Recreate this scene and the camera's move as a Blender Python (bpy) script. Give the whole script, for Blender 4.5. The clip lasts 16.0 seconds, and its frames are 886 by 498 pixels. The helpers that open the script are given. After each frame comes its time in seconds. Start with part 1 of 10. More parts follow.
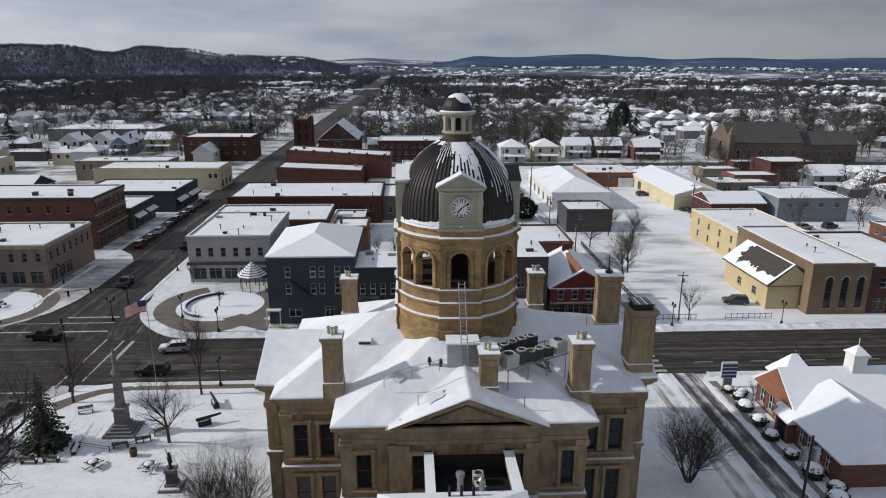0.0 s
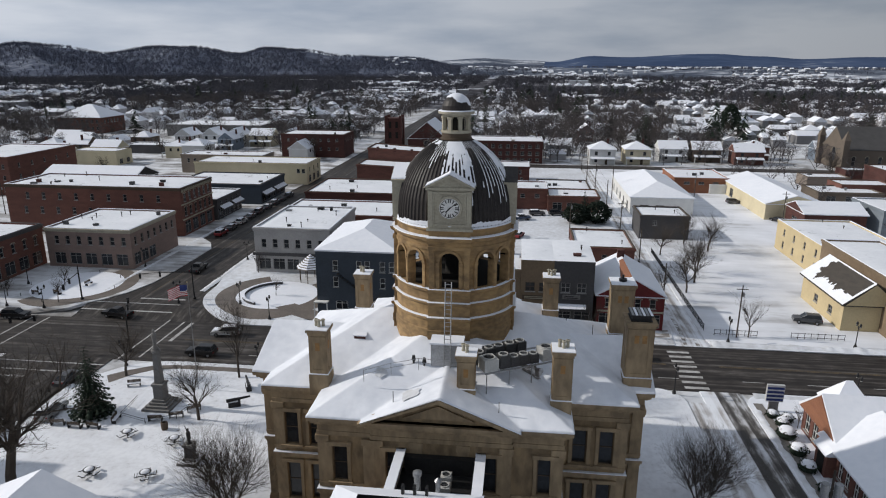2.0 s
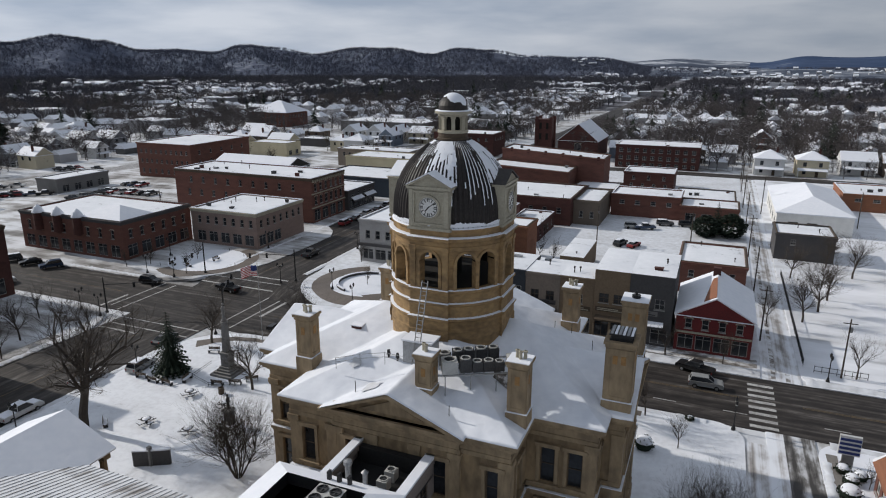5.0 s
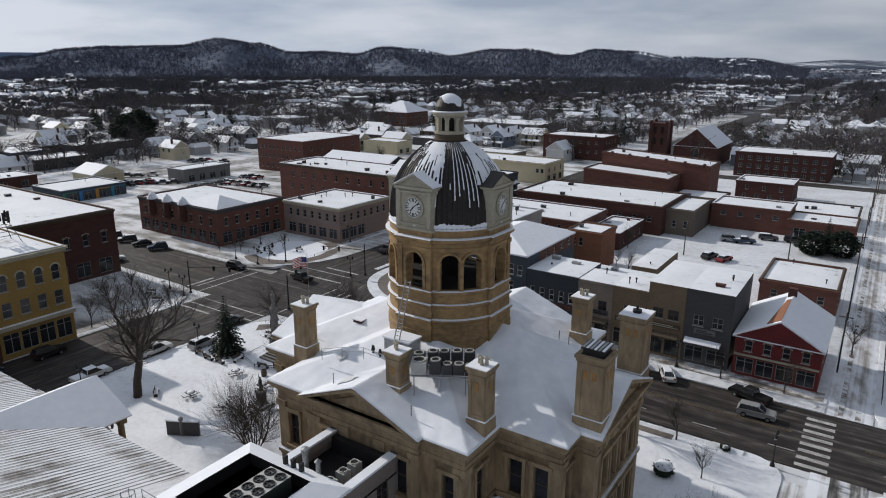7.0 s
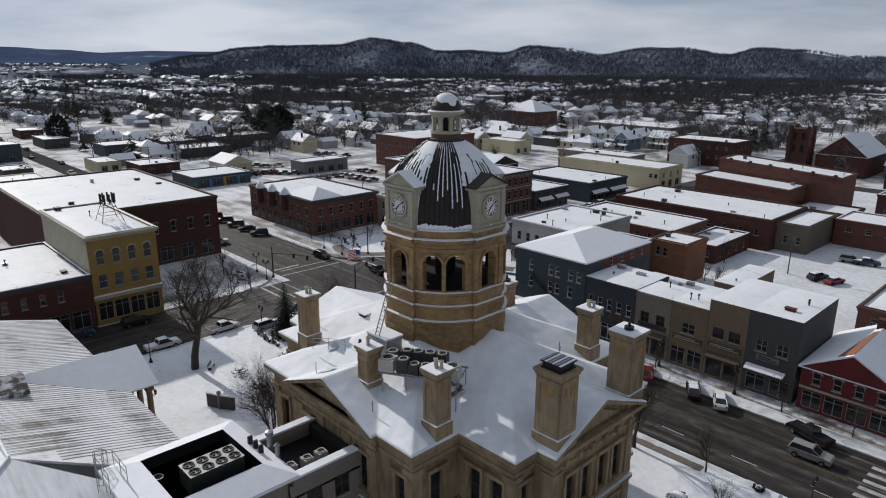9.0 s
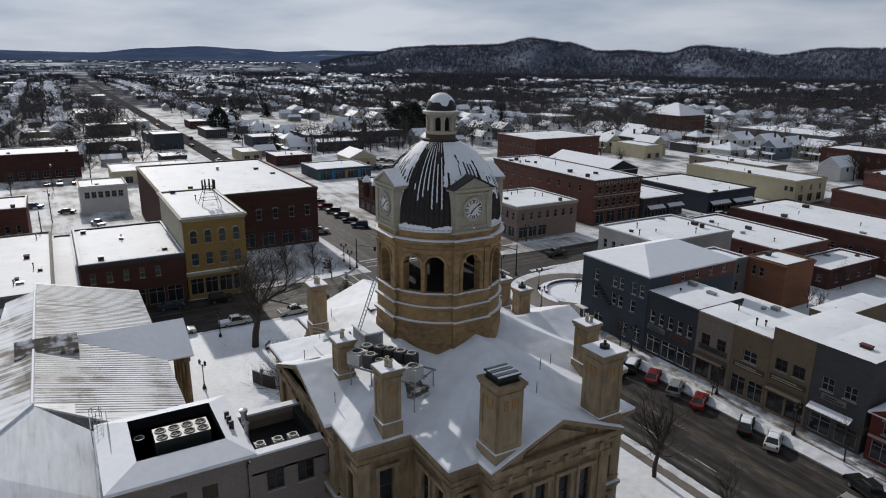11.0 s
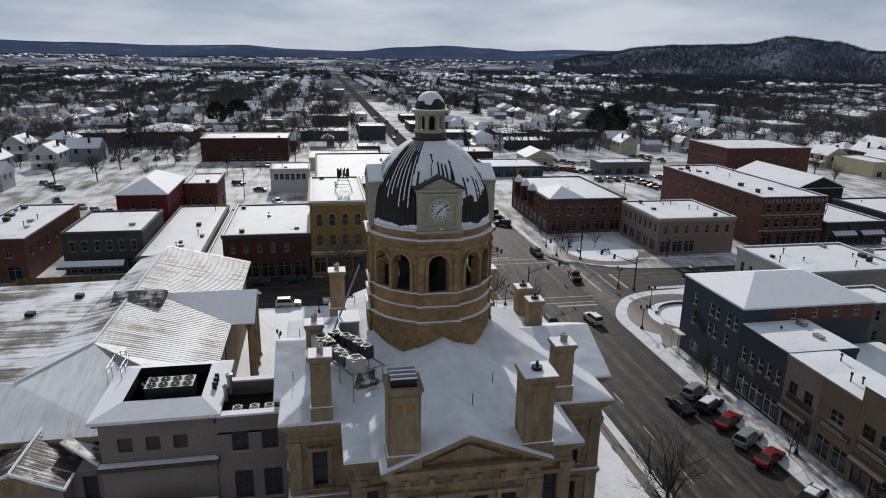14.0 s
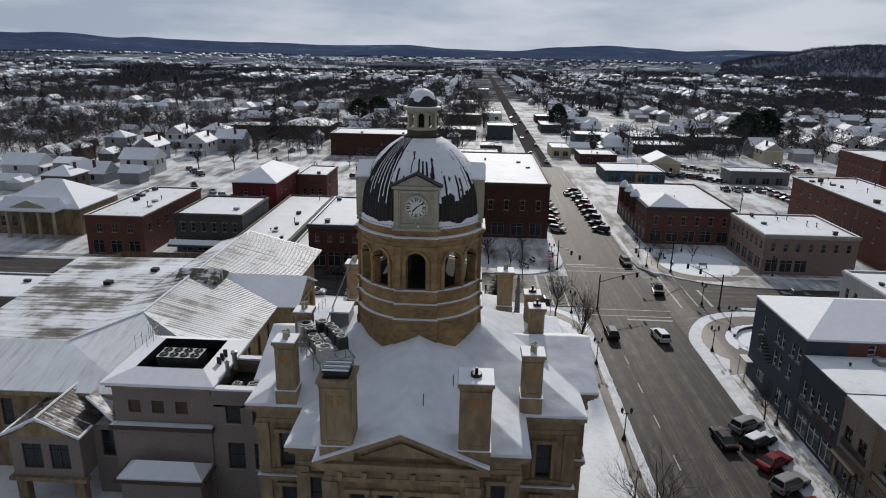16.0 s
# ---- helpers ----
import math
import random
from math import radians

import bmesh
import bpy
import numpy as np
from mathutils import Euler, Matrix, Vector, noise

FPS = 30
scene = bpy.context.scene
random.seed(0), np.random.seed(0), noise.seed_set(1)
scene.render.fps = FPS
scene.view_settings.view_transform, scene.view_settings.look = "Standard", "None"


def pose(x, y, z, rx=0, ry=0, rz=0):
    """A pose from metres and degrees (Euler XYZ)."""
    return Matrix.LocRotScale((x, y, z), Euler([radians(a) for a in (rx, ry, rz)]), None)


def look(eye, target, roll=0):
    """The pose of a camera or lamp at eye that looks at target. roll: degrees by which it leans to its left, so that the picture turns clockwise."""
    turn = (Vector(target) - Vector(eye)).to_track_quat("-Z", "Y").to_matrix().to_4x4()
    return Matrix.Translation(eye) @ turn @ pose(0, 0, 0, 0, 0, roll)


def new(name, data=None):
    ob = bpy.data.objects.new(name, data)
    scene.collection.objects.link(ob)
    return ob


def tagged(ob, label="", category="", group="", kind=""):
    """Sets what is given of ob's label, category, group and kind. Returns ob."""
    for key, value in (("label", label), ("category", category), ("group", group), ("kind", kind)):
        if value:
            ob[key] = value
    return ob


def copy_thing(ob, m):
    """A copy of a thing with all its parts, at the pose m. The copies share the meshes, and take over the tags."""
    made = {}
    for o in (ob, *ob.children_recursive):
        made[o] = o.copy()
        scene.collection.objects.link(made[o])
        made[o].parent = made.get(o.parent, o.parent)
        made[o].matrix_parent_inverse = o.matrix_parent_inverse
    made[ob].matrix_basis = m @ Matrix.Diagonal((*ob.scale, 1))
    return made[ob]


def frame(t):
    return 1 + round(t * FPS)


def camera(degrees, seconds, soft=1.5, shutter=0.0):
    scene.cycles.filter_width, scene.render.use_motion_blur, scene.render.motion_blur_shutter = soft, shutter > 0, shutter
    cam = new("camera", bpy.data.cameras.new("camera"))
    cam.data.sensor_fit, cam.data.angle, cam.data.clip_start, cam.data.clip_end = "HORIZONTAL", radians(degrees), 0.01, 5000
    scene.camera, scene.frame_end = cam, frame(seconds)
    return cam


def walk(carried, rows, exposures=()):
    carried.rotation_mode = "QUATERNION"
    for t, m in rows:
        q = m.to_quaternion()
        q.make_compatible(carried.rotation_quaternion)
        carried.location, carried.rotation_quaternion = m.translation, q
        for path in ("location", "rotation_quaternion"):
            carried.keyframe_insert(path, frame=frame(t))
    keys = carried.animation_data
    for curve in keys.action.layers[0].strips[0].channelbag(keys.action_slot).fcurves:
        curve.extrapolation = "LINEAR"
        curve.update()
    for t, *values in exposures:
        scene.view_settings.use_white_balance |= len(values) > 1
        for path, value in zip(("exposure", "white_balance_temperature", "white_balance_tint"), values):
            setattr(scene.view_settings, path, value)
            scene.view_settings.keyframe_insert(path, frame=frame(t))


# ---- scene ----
cam = camera(67.5, 16.0, soft=1.1)
METRES, EYE, TILT, LEAN, TURN = 106.9, 45.0, 0.0, 0.0, -2.9
ROWS = [
    (0.0, 0.0, 0.0, 0.0, 0.07, -15.81, -0.24),
    (0.5, 0.0239, 0.0009, -0.0001, 2.4, -15.79, -0.22),
    (1.0, 0.048, 0.0029, -0.0001, 4.74, -15.78, -0.19),
    (1.5, 0.0725, 0.0051, -0.0003, 7.09, -15.81, -0.2),
    (2.0, 0.0974, 0.0084, -0.0003, 9.47, -15.83, -0.18),
    (2.5, 0.1227, 0.013, -0.0001, 11.92, -15.81, -0.17),
    (3.0, 0.1486, 0.0191, -0.0001, 14.48, -15.8, -0.17),
    (3.5, 0.1751, 0.0266, -0.0002, 17.12, -15.82, -0.18),
    (6.0, 0.3085, 0.0846, -0.0009, 31.03, -15.77, -0.13),
    (6.5, 0.3342, 0.1012, -0.0007, 33.93, -15.75, -0.13),
    (7.0, 0.3588, 0.1197, -0.0008, 36.87, -15.75, -0.16),
    (7.5, 0.3829, 0.1398, -0.0011, 39.85, -15.75, -0.16),
    (8.0, 0.4067, 0.1619, -0.0004, 43.0, -15.82, -0.21),
    (8.5, 0.4291, 0.1858, -0.0003, 46.15, -15.85, -0.25),
    (9.0, 0.4504, 0.2111, -0.0003, 49.32, -15.88, -0.29),
    (11.5, 0.54, 0.3591, 0.0009, 65.95, -16.03, -0.63),
    (12.0, 0.5527, 0.3912, 0.0012, 69.22, -16.08, -0.69),
    (12.5, 0.5631, 0.4242, 0.0017, 72.56, -16.14, -0.77),
    (13.0, 0.5718, 0.4582, 0.0014, 75.88, -16.15, -0.84),
    (13.5, 0.5784, 0.4923, 0.0022, 79.17, -16.22, -0.89),
    (14.0, 0.5835, 0.5262, 0.0025, 82.45, -16.29, -0.95),
    (14.5, 0.5863, 0.5605, 0.0025, 85.75, -16.33, -1.01),
    (15.0, 0.5865, 0.5953, 0.0026, 89.05, -16.4, -1.06),
    (15.5, 0.5851, 0.6303, 0.0029, 92.36, -16.46, -1.08),
    (16.0, 0.5817, 0.6651, 0.0026, 95.69, -16.52, -1.09),
]
walk(cam, [(t, pose(0, 0, EYE, TILT, LEAN, TURN) @ pose(METRES * x, METRES * y, METRES * z, 90 + pitch, roll, yaw)) for t, x, y, z, yaw, pitch, roll in ROWS],
     exposures=[(0.0, -0.42), (6.0, -0.41), (8.5, -0.47), (12.0, -0.60), (16.0, -0.60)])

# ---- world, sun ----
SUN_AZ, SUN_EL = radians(272), radians(29)      # compass bearing of the sun (x east, y north)
world = bpy.data.worlds.new("winter_sky")
scene.world = world
world.use_nodes = True
wt = world.node_tree
wt.nodes.clear()


def wn(kind, **kw):
    n = wt.nodes.new(kind)
    for k, v in kw.items():
        if k in n.inputs:
            n.inputs[k].default_value = v
    return n


w_out = wn("ShaderNodeOutputWorld")
w_bg = wn("ShaderNodeBackground", Strength=0.0365)
w_sky = wt.nodes.new("ShaderNodeTexSky")
w_sky.sky_type, w_sky.sun_disc = "NISHITA", False
w_sky.sun_elevation, w_sky.sun_rotation = SUN_EL, SUN_AZ
w_sky.air_density, w_sky.dust_density = 1.0, 0.6
w_tc = wt.nodes.new("ShaderNodeTexCoord")
w_map = wt.nodes.new("ShaderNodeMapping")
w_map.inputs["Scale"].default_value = (1.5, 1.5, 7.5)
w_noise = wn("ShaderNodeTexNoise", Scale=2.3, Detail=5.0, Roughness=0.5)
w_ramp = wt.nodes.new("ShaderNodeValToRGB")      # broken cloud: grey-blue bases and pale gaps
w_ramp.color_ramp.elements[0].position, w_ramp.color_ramp.elements[0].color = 0.36, (4.9, 5.8, 7.3, 1)
w_ramp.color_ramp.elements[1].position, w_ramp.color_ramp.elements[1].color = 0.62, (8.2, 8.8, 9.9, 1)
w_sep = wt.nodes.new("ShaderNodeSeparateXYZ")
w_haze = wt.nodes.new("ShaderNodeMapRange")      # the hazy horizon is brighter than the zenith
w_haze.inputs["From Max"].default_value = 0.55
w_haze.inputs["To Min"].default_value, w_haze.inputs["To Max"].default_value = 1.72, 1.42
w_mul = wt.nodes.new("ShaderNodeMixRGB")
w_mul.blend_type = "MULTIPLY"
w_mul.inputs[0].default_value = 1.0
w_mix = wt.nodes.new("ShaderNodeMixRGB")
w_mix.inputs[0].default_value = 0.74
w_dot = wt.nodes.new("ShaderNodeVectorMath")     # thin cloud glows round the sun
w_dot.operation = "DOT_PRODUCT"
w_dot.inputs[1].default_value = (math.sin(SUN_AZ) * math.cos(SUN_EL), math.cos(SUN_AZ) * math.cos(SUN_EL), math.sin(SUN_EL))
w_glow = wt.nodes.new("ShaderNodeMapRange")
w_glow.inputs["From Min"].default_value, w_glow.inputs["To Min"].default_value, w_glow.inputs["To Max"].default_value = -0.7, 0.74, 1.90
w_mul2 = wt.nodes.new("ShaderNodeMixRGB")
w_mul2.blend_type = "MULTIPLY"
w_mul2.inputs[0].default_value = 1.0
wt.links.new(w_tc.outputs["Generated"], w_dot.inputs[0])
wt.links.new(w_dot.outputs["Value"], w_glow.inputs["Value"])
wt.links.new(w_mul.outputs["Color"], w_mul2.inputs[1])
wt.links.new(w_glow.outputs["Result"], w_mul2.inputs[2])
wt.links.new(w_tc.outputs["Generated"], w_map.inputs["Vector"])
wt.links.new(w_tc.outputs["Generated"], w_sep.inputs[0])
wt.links.new(w_sep.outputs["Z"], w_haze.inputs["Value"])
wt.links.new(w_map.outputs["Vector"], w_noise.inputs["Vector"])
wt.links.new(w_noise.outputs["Fac"], w_ramp.inputs["Fac"])
wt.links.new(w_ramp.outputs["Color"], w_mul.inputs[1])
wt.links.new(w_haze.outputs["Result"], w_mul.inputs[2])
wt.links.new(w_sky.outputs["Color"], w_mix.inputs[1])
wt.links.new(w_mul2.outputs["Color"], w_mix.inputs[2])
w_veil = wt.nodes.new("ShaderNodeMapRange")      # the cloud thins out to blue away from the sun
w_veil.inputs["From Min"].default_value, w_veil.inputs["From Max"].default_value = -0.45, 0.35
w_veil.inputs["To Min"].default_value, w_veil.inputs["To Max"].default_value = 0.80, 0.94
wt.links.new(w_dot.outputs["Value"], w_veil.inputs["Value"])
wt.links.new(w_veil.outputs["Result"], w_mix.inputs[0])
wt.links.new(w_mix.outputs["Color"], w_bg.inputs["Color"])
wt.links.new(w_bg.outputs["Background"], w_out.inputs["Surface"])

sun = new("sun", bpy.data.lights.new("sun", "SUN"))
sun.data.energy, sun.data.angle, sun.data.color = 4.15, radians(1.2), (1.0, 0.94, 0.865)
sun_dir = Vector((math.sin(SUN_AZ) * math.cos(SUN_EL), math.cos(SUN_AZ) * math.cos(SUN_EL), math.sin(SUN_EL)))
sun.matrix_world = look(sun_dir * 200, (0, 0, 0))
scene.view_settings.exposure = 0.0

# ---- materials ----


def material(name, base, second=None, rough=0.8, metal=0.0, big=0.25, fine=6.0, mixfac=0.5, bump=0.2, bump_scale=None, stretch=(1, 1, 1), vary=0.0, island=False, spec=0.3):
    """Two-scale noise between two colours, with a fine bump. vary: change of value from object to object (or island to island)."""
    m = bpy.data.materials.new(name)
    m.use_nodes = True
    nt = m.node_tree
    b = nt.nodes["Principled BSDF"]
    b.inputs["Roughness"].default_value, b.inputs["Metallic"].default_value = rough, metal
    b.inputs["Specular IOR Level"].default_value = spec
    second = second or tuple(c * 0.75 for c in base)
    geo = nt.nodes.new("ShaderNodeTexCoord")
    mp = nt.nodes.new("ShaderNodeMapping")
    mp.inputs["Scale"].default_value = stretch
    nt.links.new(geo.outputs["Object"], mp.inputs["Vector"])
    n1, n2 = nt.nodes.new("ShaderNodeTexNoise"), nt.nodes.new("ShaderNodeTexNoise")
    n1.inputs["Scale"].default_value, n1.inputs["Detail"].default_value = big, 4
    n2.inputs["Scale"].default_value, n2.inputs["Detail"].default_value = fine, 3
    for n in (n1, n2):
        nt.links.new(mp.outputs["Vector"], n.inputs["Vector"])
    add = nt.nodes.new("ShaderNodeMath")
    add.operation = "ADD"
    nt.links.new(n1.outputs["Fac"], add.inputs[0])
    nt.links.new(n2.outputs["Fac"], add.inputs[1])
    rng = nt.nodes.new("ShaderNodeMapRange")
    rng.inputs["From Min"].default_value, rng.inputs["From Max"].default_value = 0.7, 1.3
    rng.inputs["To Max"].default_value = mixfac * 2
    nt.links.new(add.outputs[0], rng.inputs["Value"])
    mix = nt.nodes.new("ShaderNodeMixRGB")
    mix.inputs[1].default_value, mix.inputs[2].default_value = (*base, 1), (*second, 1)
    nt.links.new(rng.outputs["Result"], mix.inputs[0])
    col = mix.outputs["Color"]
    if vary:
        src = nt.nodes.new("ShaderNodeNewGeometry").outputs["Random Per Island"] if island else nt.nodes.new("ShaderNodeObjectInfo").outputs["Random"]
        hsv = nt.nodes.new("ShaderNodeHueSaturation")
        vr = nt.nodes.new("ShaderNodeMapRange")
        vr.inputs["To Min"].default_value, vr.inputs["To Max"].default_value = 1 - vary, 1 + vary
        nt.links.new(src, vr.inputs["Value"])
        nt.links.new(vr.outputs["Result"], hsv.inputs["Value"])
        nt.links.new(col, hsv.inputs["Color"])
        col = hsv.outputs["Color"]
    nt.links.new(col, b.inputs["Base Color"])
    if bump:
        bp = nt.nodes.new("ShaderNodeBump")
        bp.inputs["Strength"].default_value, bp.inputs["Distance"].default_value = bump, 0.05
        src = n2
        if bump_scale:
            src = nt.nodes.new("ShaderNodeTexNoise")
            src.inputs["Scale"].default_value, src.inputs["Detail"].default_value = bump_scale, 5
            nt.links.new(mp.outputs["Vector"], src.inputs["Vector"])
        nt.links.new(src.outputs["Fac"], bp.inputs["Height"])
        nt.links.new(bp.outputs["Normal"], b.inputs["Normal"])
    return m


def streaked(name, stops, s1, s2, w=0.6, rough=0.7, spec=0.3, bump=0.3, metal=0.0, detail=4.0):
    """Two stretched noises through a colour ramp: streaks, tyre tracks, wind-blown snow."""
    m = bpy.data.materials.new(name)
    m.use_nodes = True
    nt = m.node_tree
    b = nt.nodes["Principled BSDF"]
    b.inputs["Roughness"].default_value, b.inputs["Metallic"].default_value, b.inputs["Specular IOR Level"].default_value = rough, metal, spec
    tc = nt.nodes.new("ShaderNodeTexCoord")
    outs = []
    for s in (s1, s2):
        mp = nt.nodes.new("ShaderNodeMapping")
        mp.inputs["Scale"].default_value = s
        n = nt.nodes.new("ShaderNodeTexNoise")
        n.inputs["Scale"].default_value, n.inputs["Detail"].default_value, n.inputs["Roughness"].default_value = 1.0, detail, 0.6
        nt.links.new(tc.outputs["Object"], mp.inputs["Vector"])
        nt.links.new(mp.outputs["Vector"], n.inputs["Vector"])
        outs.append(n.outputs["Fac"])
    mx = nt.nodes.new("ShaderNodeMix")
    mx.inputs[0].default_value = 1 - w
    nt.links.new(outs[0], mx.inputs[2])
    nt.links.new(outs[1], mx.inputs[3])
    rp = nt.nodes.new("ShaderNodeValToRGB")
    el = rp.color_ramp.elements
    el[0].position, el[0].color = stops[0][0], (*stops[0][1], 1)
    el[1].position, el[1].color = stops[-1][0], (*stops[-1][1], 1)
    for pos, c in stops[1:-1]:
        e = el.new(pos)
        e.color = (*c, 1)
    nt.links.new(mx.outputs[0], rp.inputs["Fac"])
    nt.links.new(rp.outputs["Color"], b.inputs["Base Color"])
    if bump:
        bp = nt.nodes.new("ShaderNodeBump")
        bp.inputs["Strength"].default_value, bp.inputs["Distance"].default_value = bump, 0.05
        nt.links.new(mx.outputs[0], bp.inputs["Height"])
        nt.links.new(bp.outputs["Normal"], b.inputs["Normal"])
    return m


SNOW = material("snow", (0.80, 0.82, 0.87), (0.72, 0.75, 0.81), 0.65, big=0.12, fine=1.2, bump=0.5, bump_scale=1.6, spec=0.25)
ROOF_SNOW = material("roof_snow", (0.79, 0.815, 0.865), (0.62, 0.65, 0.71), 0.6, big=0.22, fine=0.8, mixfac=0.45, bump=0.5, bump_scale=1.6, spec=0.25)
SNOW_OLD = material("trodden_snow", (0.72, 0.75, 0.80), (0.50, 0.51, 0.53), 0.7, big=0.10, fine=0.9, bump=0.7, bump_scale=2.0)
SLUSH = material("slush", (0.42, 0.42, 0.43), (0.16, 0.155, 0.15), 0.6, big=0.5, fine=3.0, mixfac=0.6, bump=0.8, bump_scale=5)
ROADTONES = [(0.38, (0.016, 0.014, 0.013)), (0.49, (0.032, 0.028, 0.026)), (0.57, (0.062, 0.055, 0.050)), (0.64, (0.12, 0.112, 0.106)), (0.74, (0.32, 0.32, 0.33))]
PAVE_SLUSH = streaked("slushy_pavement", [(0.40, (0.11, 0.098, 0.088)), (0.47, (0.28, 0.265, 0.25)), (0.53, (0.58, 0.59, 0.61)), (0.62, (0.72, 0.75, 0.79))], (0.12, 0.8, 1), (0.6, 0.9, 1), 0.55, 0.7)
LOT_PALE = streaked("pale_lot_snow", [(0.34, (0.40, 0.40, 0.41)), (0.46, (0.66, 0.68, 0.72)), (0.60, (0.78, 0.80, 0.85))], (0.04, 0.22, 1), (0.07, 0.07, 1), 0.45, 0.75)
LOT_SNOW = streaked("driven_lot_snow", [(0.38, (0.13, 0.125, 0.12)), (0.46, (0.32, 0.315, 0.315)), (0.53, (0.57, 0.585, 0.61)), (0.64, (0.72, 0.745, 0.785))], (0.05, 0.25, 1), (0.09, 0.09, 1), 0.5, 0.75)
ASPHALT = streaked("wet_asphalt", ROADTONES, (0.018, 1.1, 1), (0.35, 0.9, 1), 0.62, 0.66, 0.22, bump=0.1)
ASPHALT_NS = streaked("wet_asphalt_north", ROADTONES, (1.1, 0.018, 1), (0.9, 0.35, 1), 0.62, 0.66, 0.22, bump=0.1)
LANE = streaked("snowy_lane", [(0.33, (0.13, 0.12, 0.115)), (0.42, (0.36, 0.345, 0.335)), (0.50, (0.66, 0.675, 0.71)), (0.58, (0.76, 0.79, 0.84))], (0.85, 0.008, 1), (0.5, 0.25, 1), 0.62, 0.7)
WET_WALK = material("wet_brown_walk", (0.175, 0.150, 0.130), (0.105, 0.090, 0.079), 0.6, big=0.35, fine=3, mixfac=0.5, spec=0.3)
SIDE_ROAD = streaked("slushy_side_road", [(0.44, (0.055, 0.052, 0.050)), (0.50, (0.16, 0.155, 0.15)), (0.56, (0.46, 0.47, 0.49)), (0.66, (0.72, 0.74, 0.78))], (0.75, 0.035, 1), (0.6, 0.25, 1), 0.6, 0.65, 0.25, bump=0.2)
PINK_WALL = material("rosy_brown_brick", (0.265, 0.195, 0.168), (0.19, 0.14, 0.122), 0.9, big=0.3, fine=4, bump=0.3, bump_scale=14, stretch=(1, 1, 3))
ANNEX_WALL = material("warm_grey_stucco", (0.255, 0.215, 0.190), (0.19, 0.16, 0.142), 0.9, big=0.2, fine=4)
PALE_GREY = material("pale_grey_paint", (0.40, 0.39, 0.38), (0.31, 0.30, 0.295), 0.85, big=0.25, fine=4)
CONCRETE = material("wet_concrete", (0.24, 0.225, 0.21), (0.15, 0.14, 0.13), 0.7, big=0.3, fine=4)
PAINT_W = material("road_paint_white", (0.58, 0.58, 0.57), (0.26, 0.255, 0.25), 0.7, big=0.8, fine=6, mixfac=0.6)
PAINT_Y = material("road_paint_yellow", (0.17, 0.12, 0.055), (0.06, 0.05, 0.04), 0.7, big=0.8, fine=6, mixfac=0.6)
STONE = material("sandstone", (0.33, 0.238, 0.135), (0.155, 0.112, 0.068), 0.85, big=0.35, fine=1.4, mixfac=0.55, bump=0.12, bump_scale=5, stretch=(1, 1, 0.45))
STONE_TRIM = material("sandstone_trim", (0.36, 0.27, 0.165), (0.19, 0.142, 0.09), 0.85, big=0.45, fine=1.6, mixfac=0.55, bump=0.1, bump_scale=5, stretch=(1, 1, 0.45))
STONE_TOWER = material("warm_sandstone", (0.38, 0.25, 0.118), (0.185, 0.122, 0.064), 0.85, big=0.35, fine=1.5, mixfac=0.55, bump=0.15, bump_scale=4, stretch=(1, 1, 1.6))
STONE_PALE = material("pale_painted_stone", (0.42, 0.39, 0.305), (0.30, 0.275, 0.215), 0.8, big=0.5, fine=5)
OCHRE = material("ochre_stone", (0.36, 0.20, 0.075), (0.25, 0.14, 0.06), 0.85, big=1.0, fine=6)
DARK_METAL = material("dark_roof_metal", (0.016, 0.014, 0.014), (0.034, 0.028, 0.026), 0.55, 0.0, big=0.5, fine=4, bump=0.15)
GREY_METAL = material("galvanised_metal", (0.35, 0.36, 0.37), (0.22, 0.225, 0.23), 0.45, 0.7, big=1.0, fine=8)
BLACK_METAL = material("black_metal", (0.016, 0.016, 0.018), (0.03, 0.03, 0.03), 0.5, 0.2)
UNIT = material("condenser_casing", (0.07, 0.072, 0.075), (0.035, 0.036, 0.038), 0.5, 0.3, big=1.5, fine=8)
UNIT_PALE = material("condenser_pale", (0.5, 0.5, 0.48), (0.36, 0.36, 0.35), 0.55, 0.1, big=1.5, fine=8)
GLASS = material("dark_glass", (0.012, 0.014, 0.017), (0.03, 0.034, 0.04), 0.12, big=0.5, fine=3, bump=0.0, spec=0.4)
# near-black for clock marks and openings; inside the belfry it is painted-in shade
DARK = material("dark_interior", (0.012, 0.011, 0.010), (0.02, 0.018, 0.016), 0.9)
WHITE = material("white_paint", (0.74, 0.74, 0.72), (0.6, 0.6, 0.58), 0.6, big=0.6, fine=6)
FRAME = material("weathered_frame_paint", (0.36, 0.355, 0.34), (0.25, 0.245, 0.235), 0.7, big=0.6, fine=6)
CREAM = material("cream_paint", (0.62, 0.55, 0.38), (0.5, 0.44, 0.30), 0.8, big=0.3, fine=4)
FLAT_SNOW = streaked("flat_roof_snow", [(0.29, (0.15, 0.145, 0.145)), (0.345, (0.42, 0.43, 0.45)), (0.41, (0.70, 0.725, 0.765)), (0.70, (0.81, 0.83, 0.87))], (0.13, 0.17, 1), (1.1, 0.9, 1), 0.6, 0.65, 0.25, 0.6, detail=5.0)
LAWN_SNOW = streaked("trodden_lawn_snow", [(0.30, (0.50, 0.51, 0.53)), (0.40, (0.68, 0.70, 0.74)), (0.55, (0.77, 0.795, 0.84)), (0.72, (0.83, 0.85, 0.885))], (0.16, 0.30, 1), (1.5, 1.3, 1), 0.5, 0.65, 0.25, 0.9, detail=6.0)
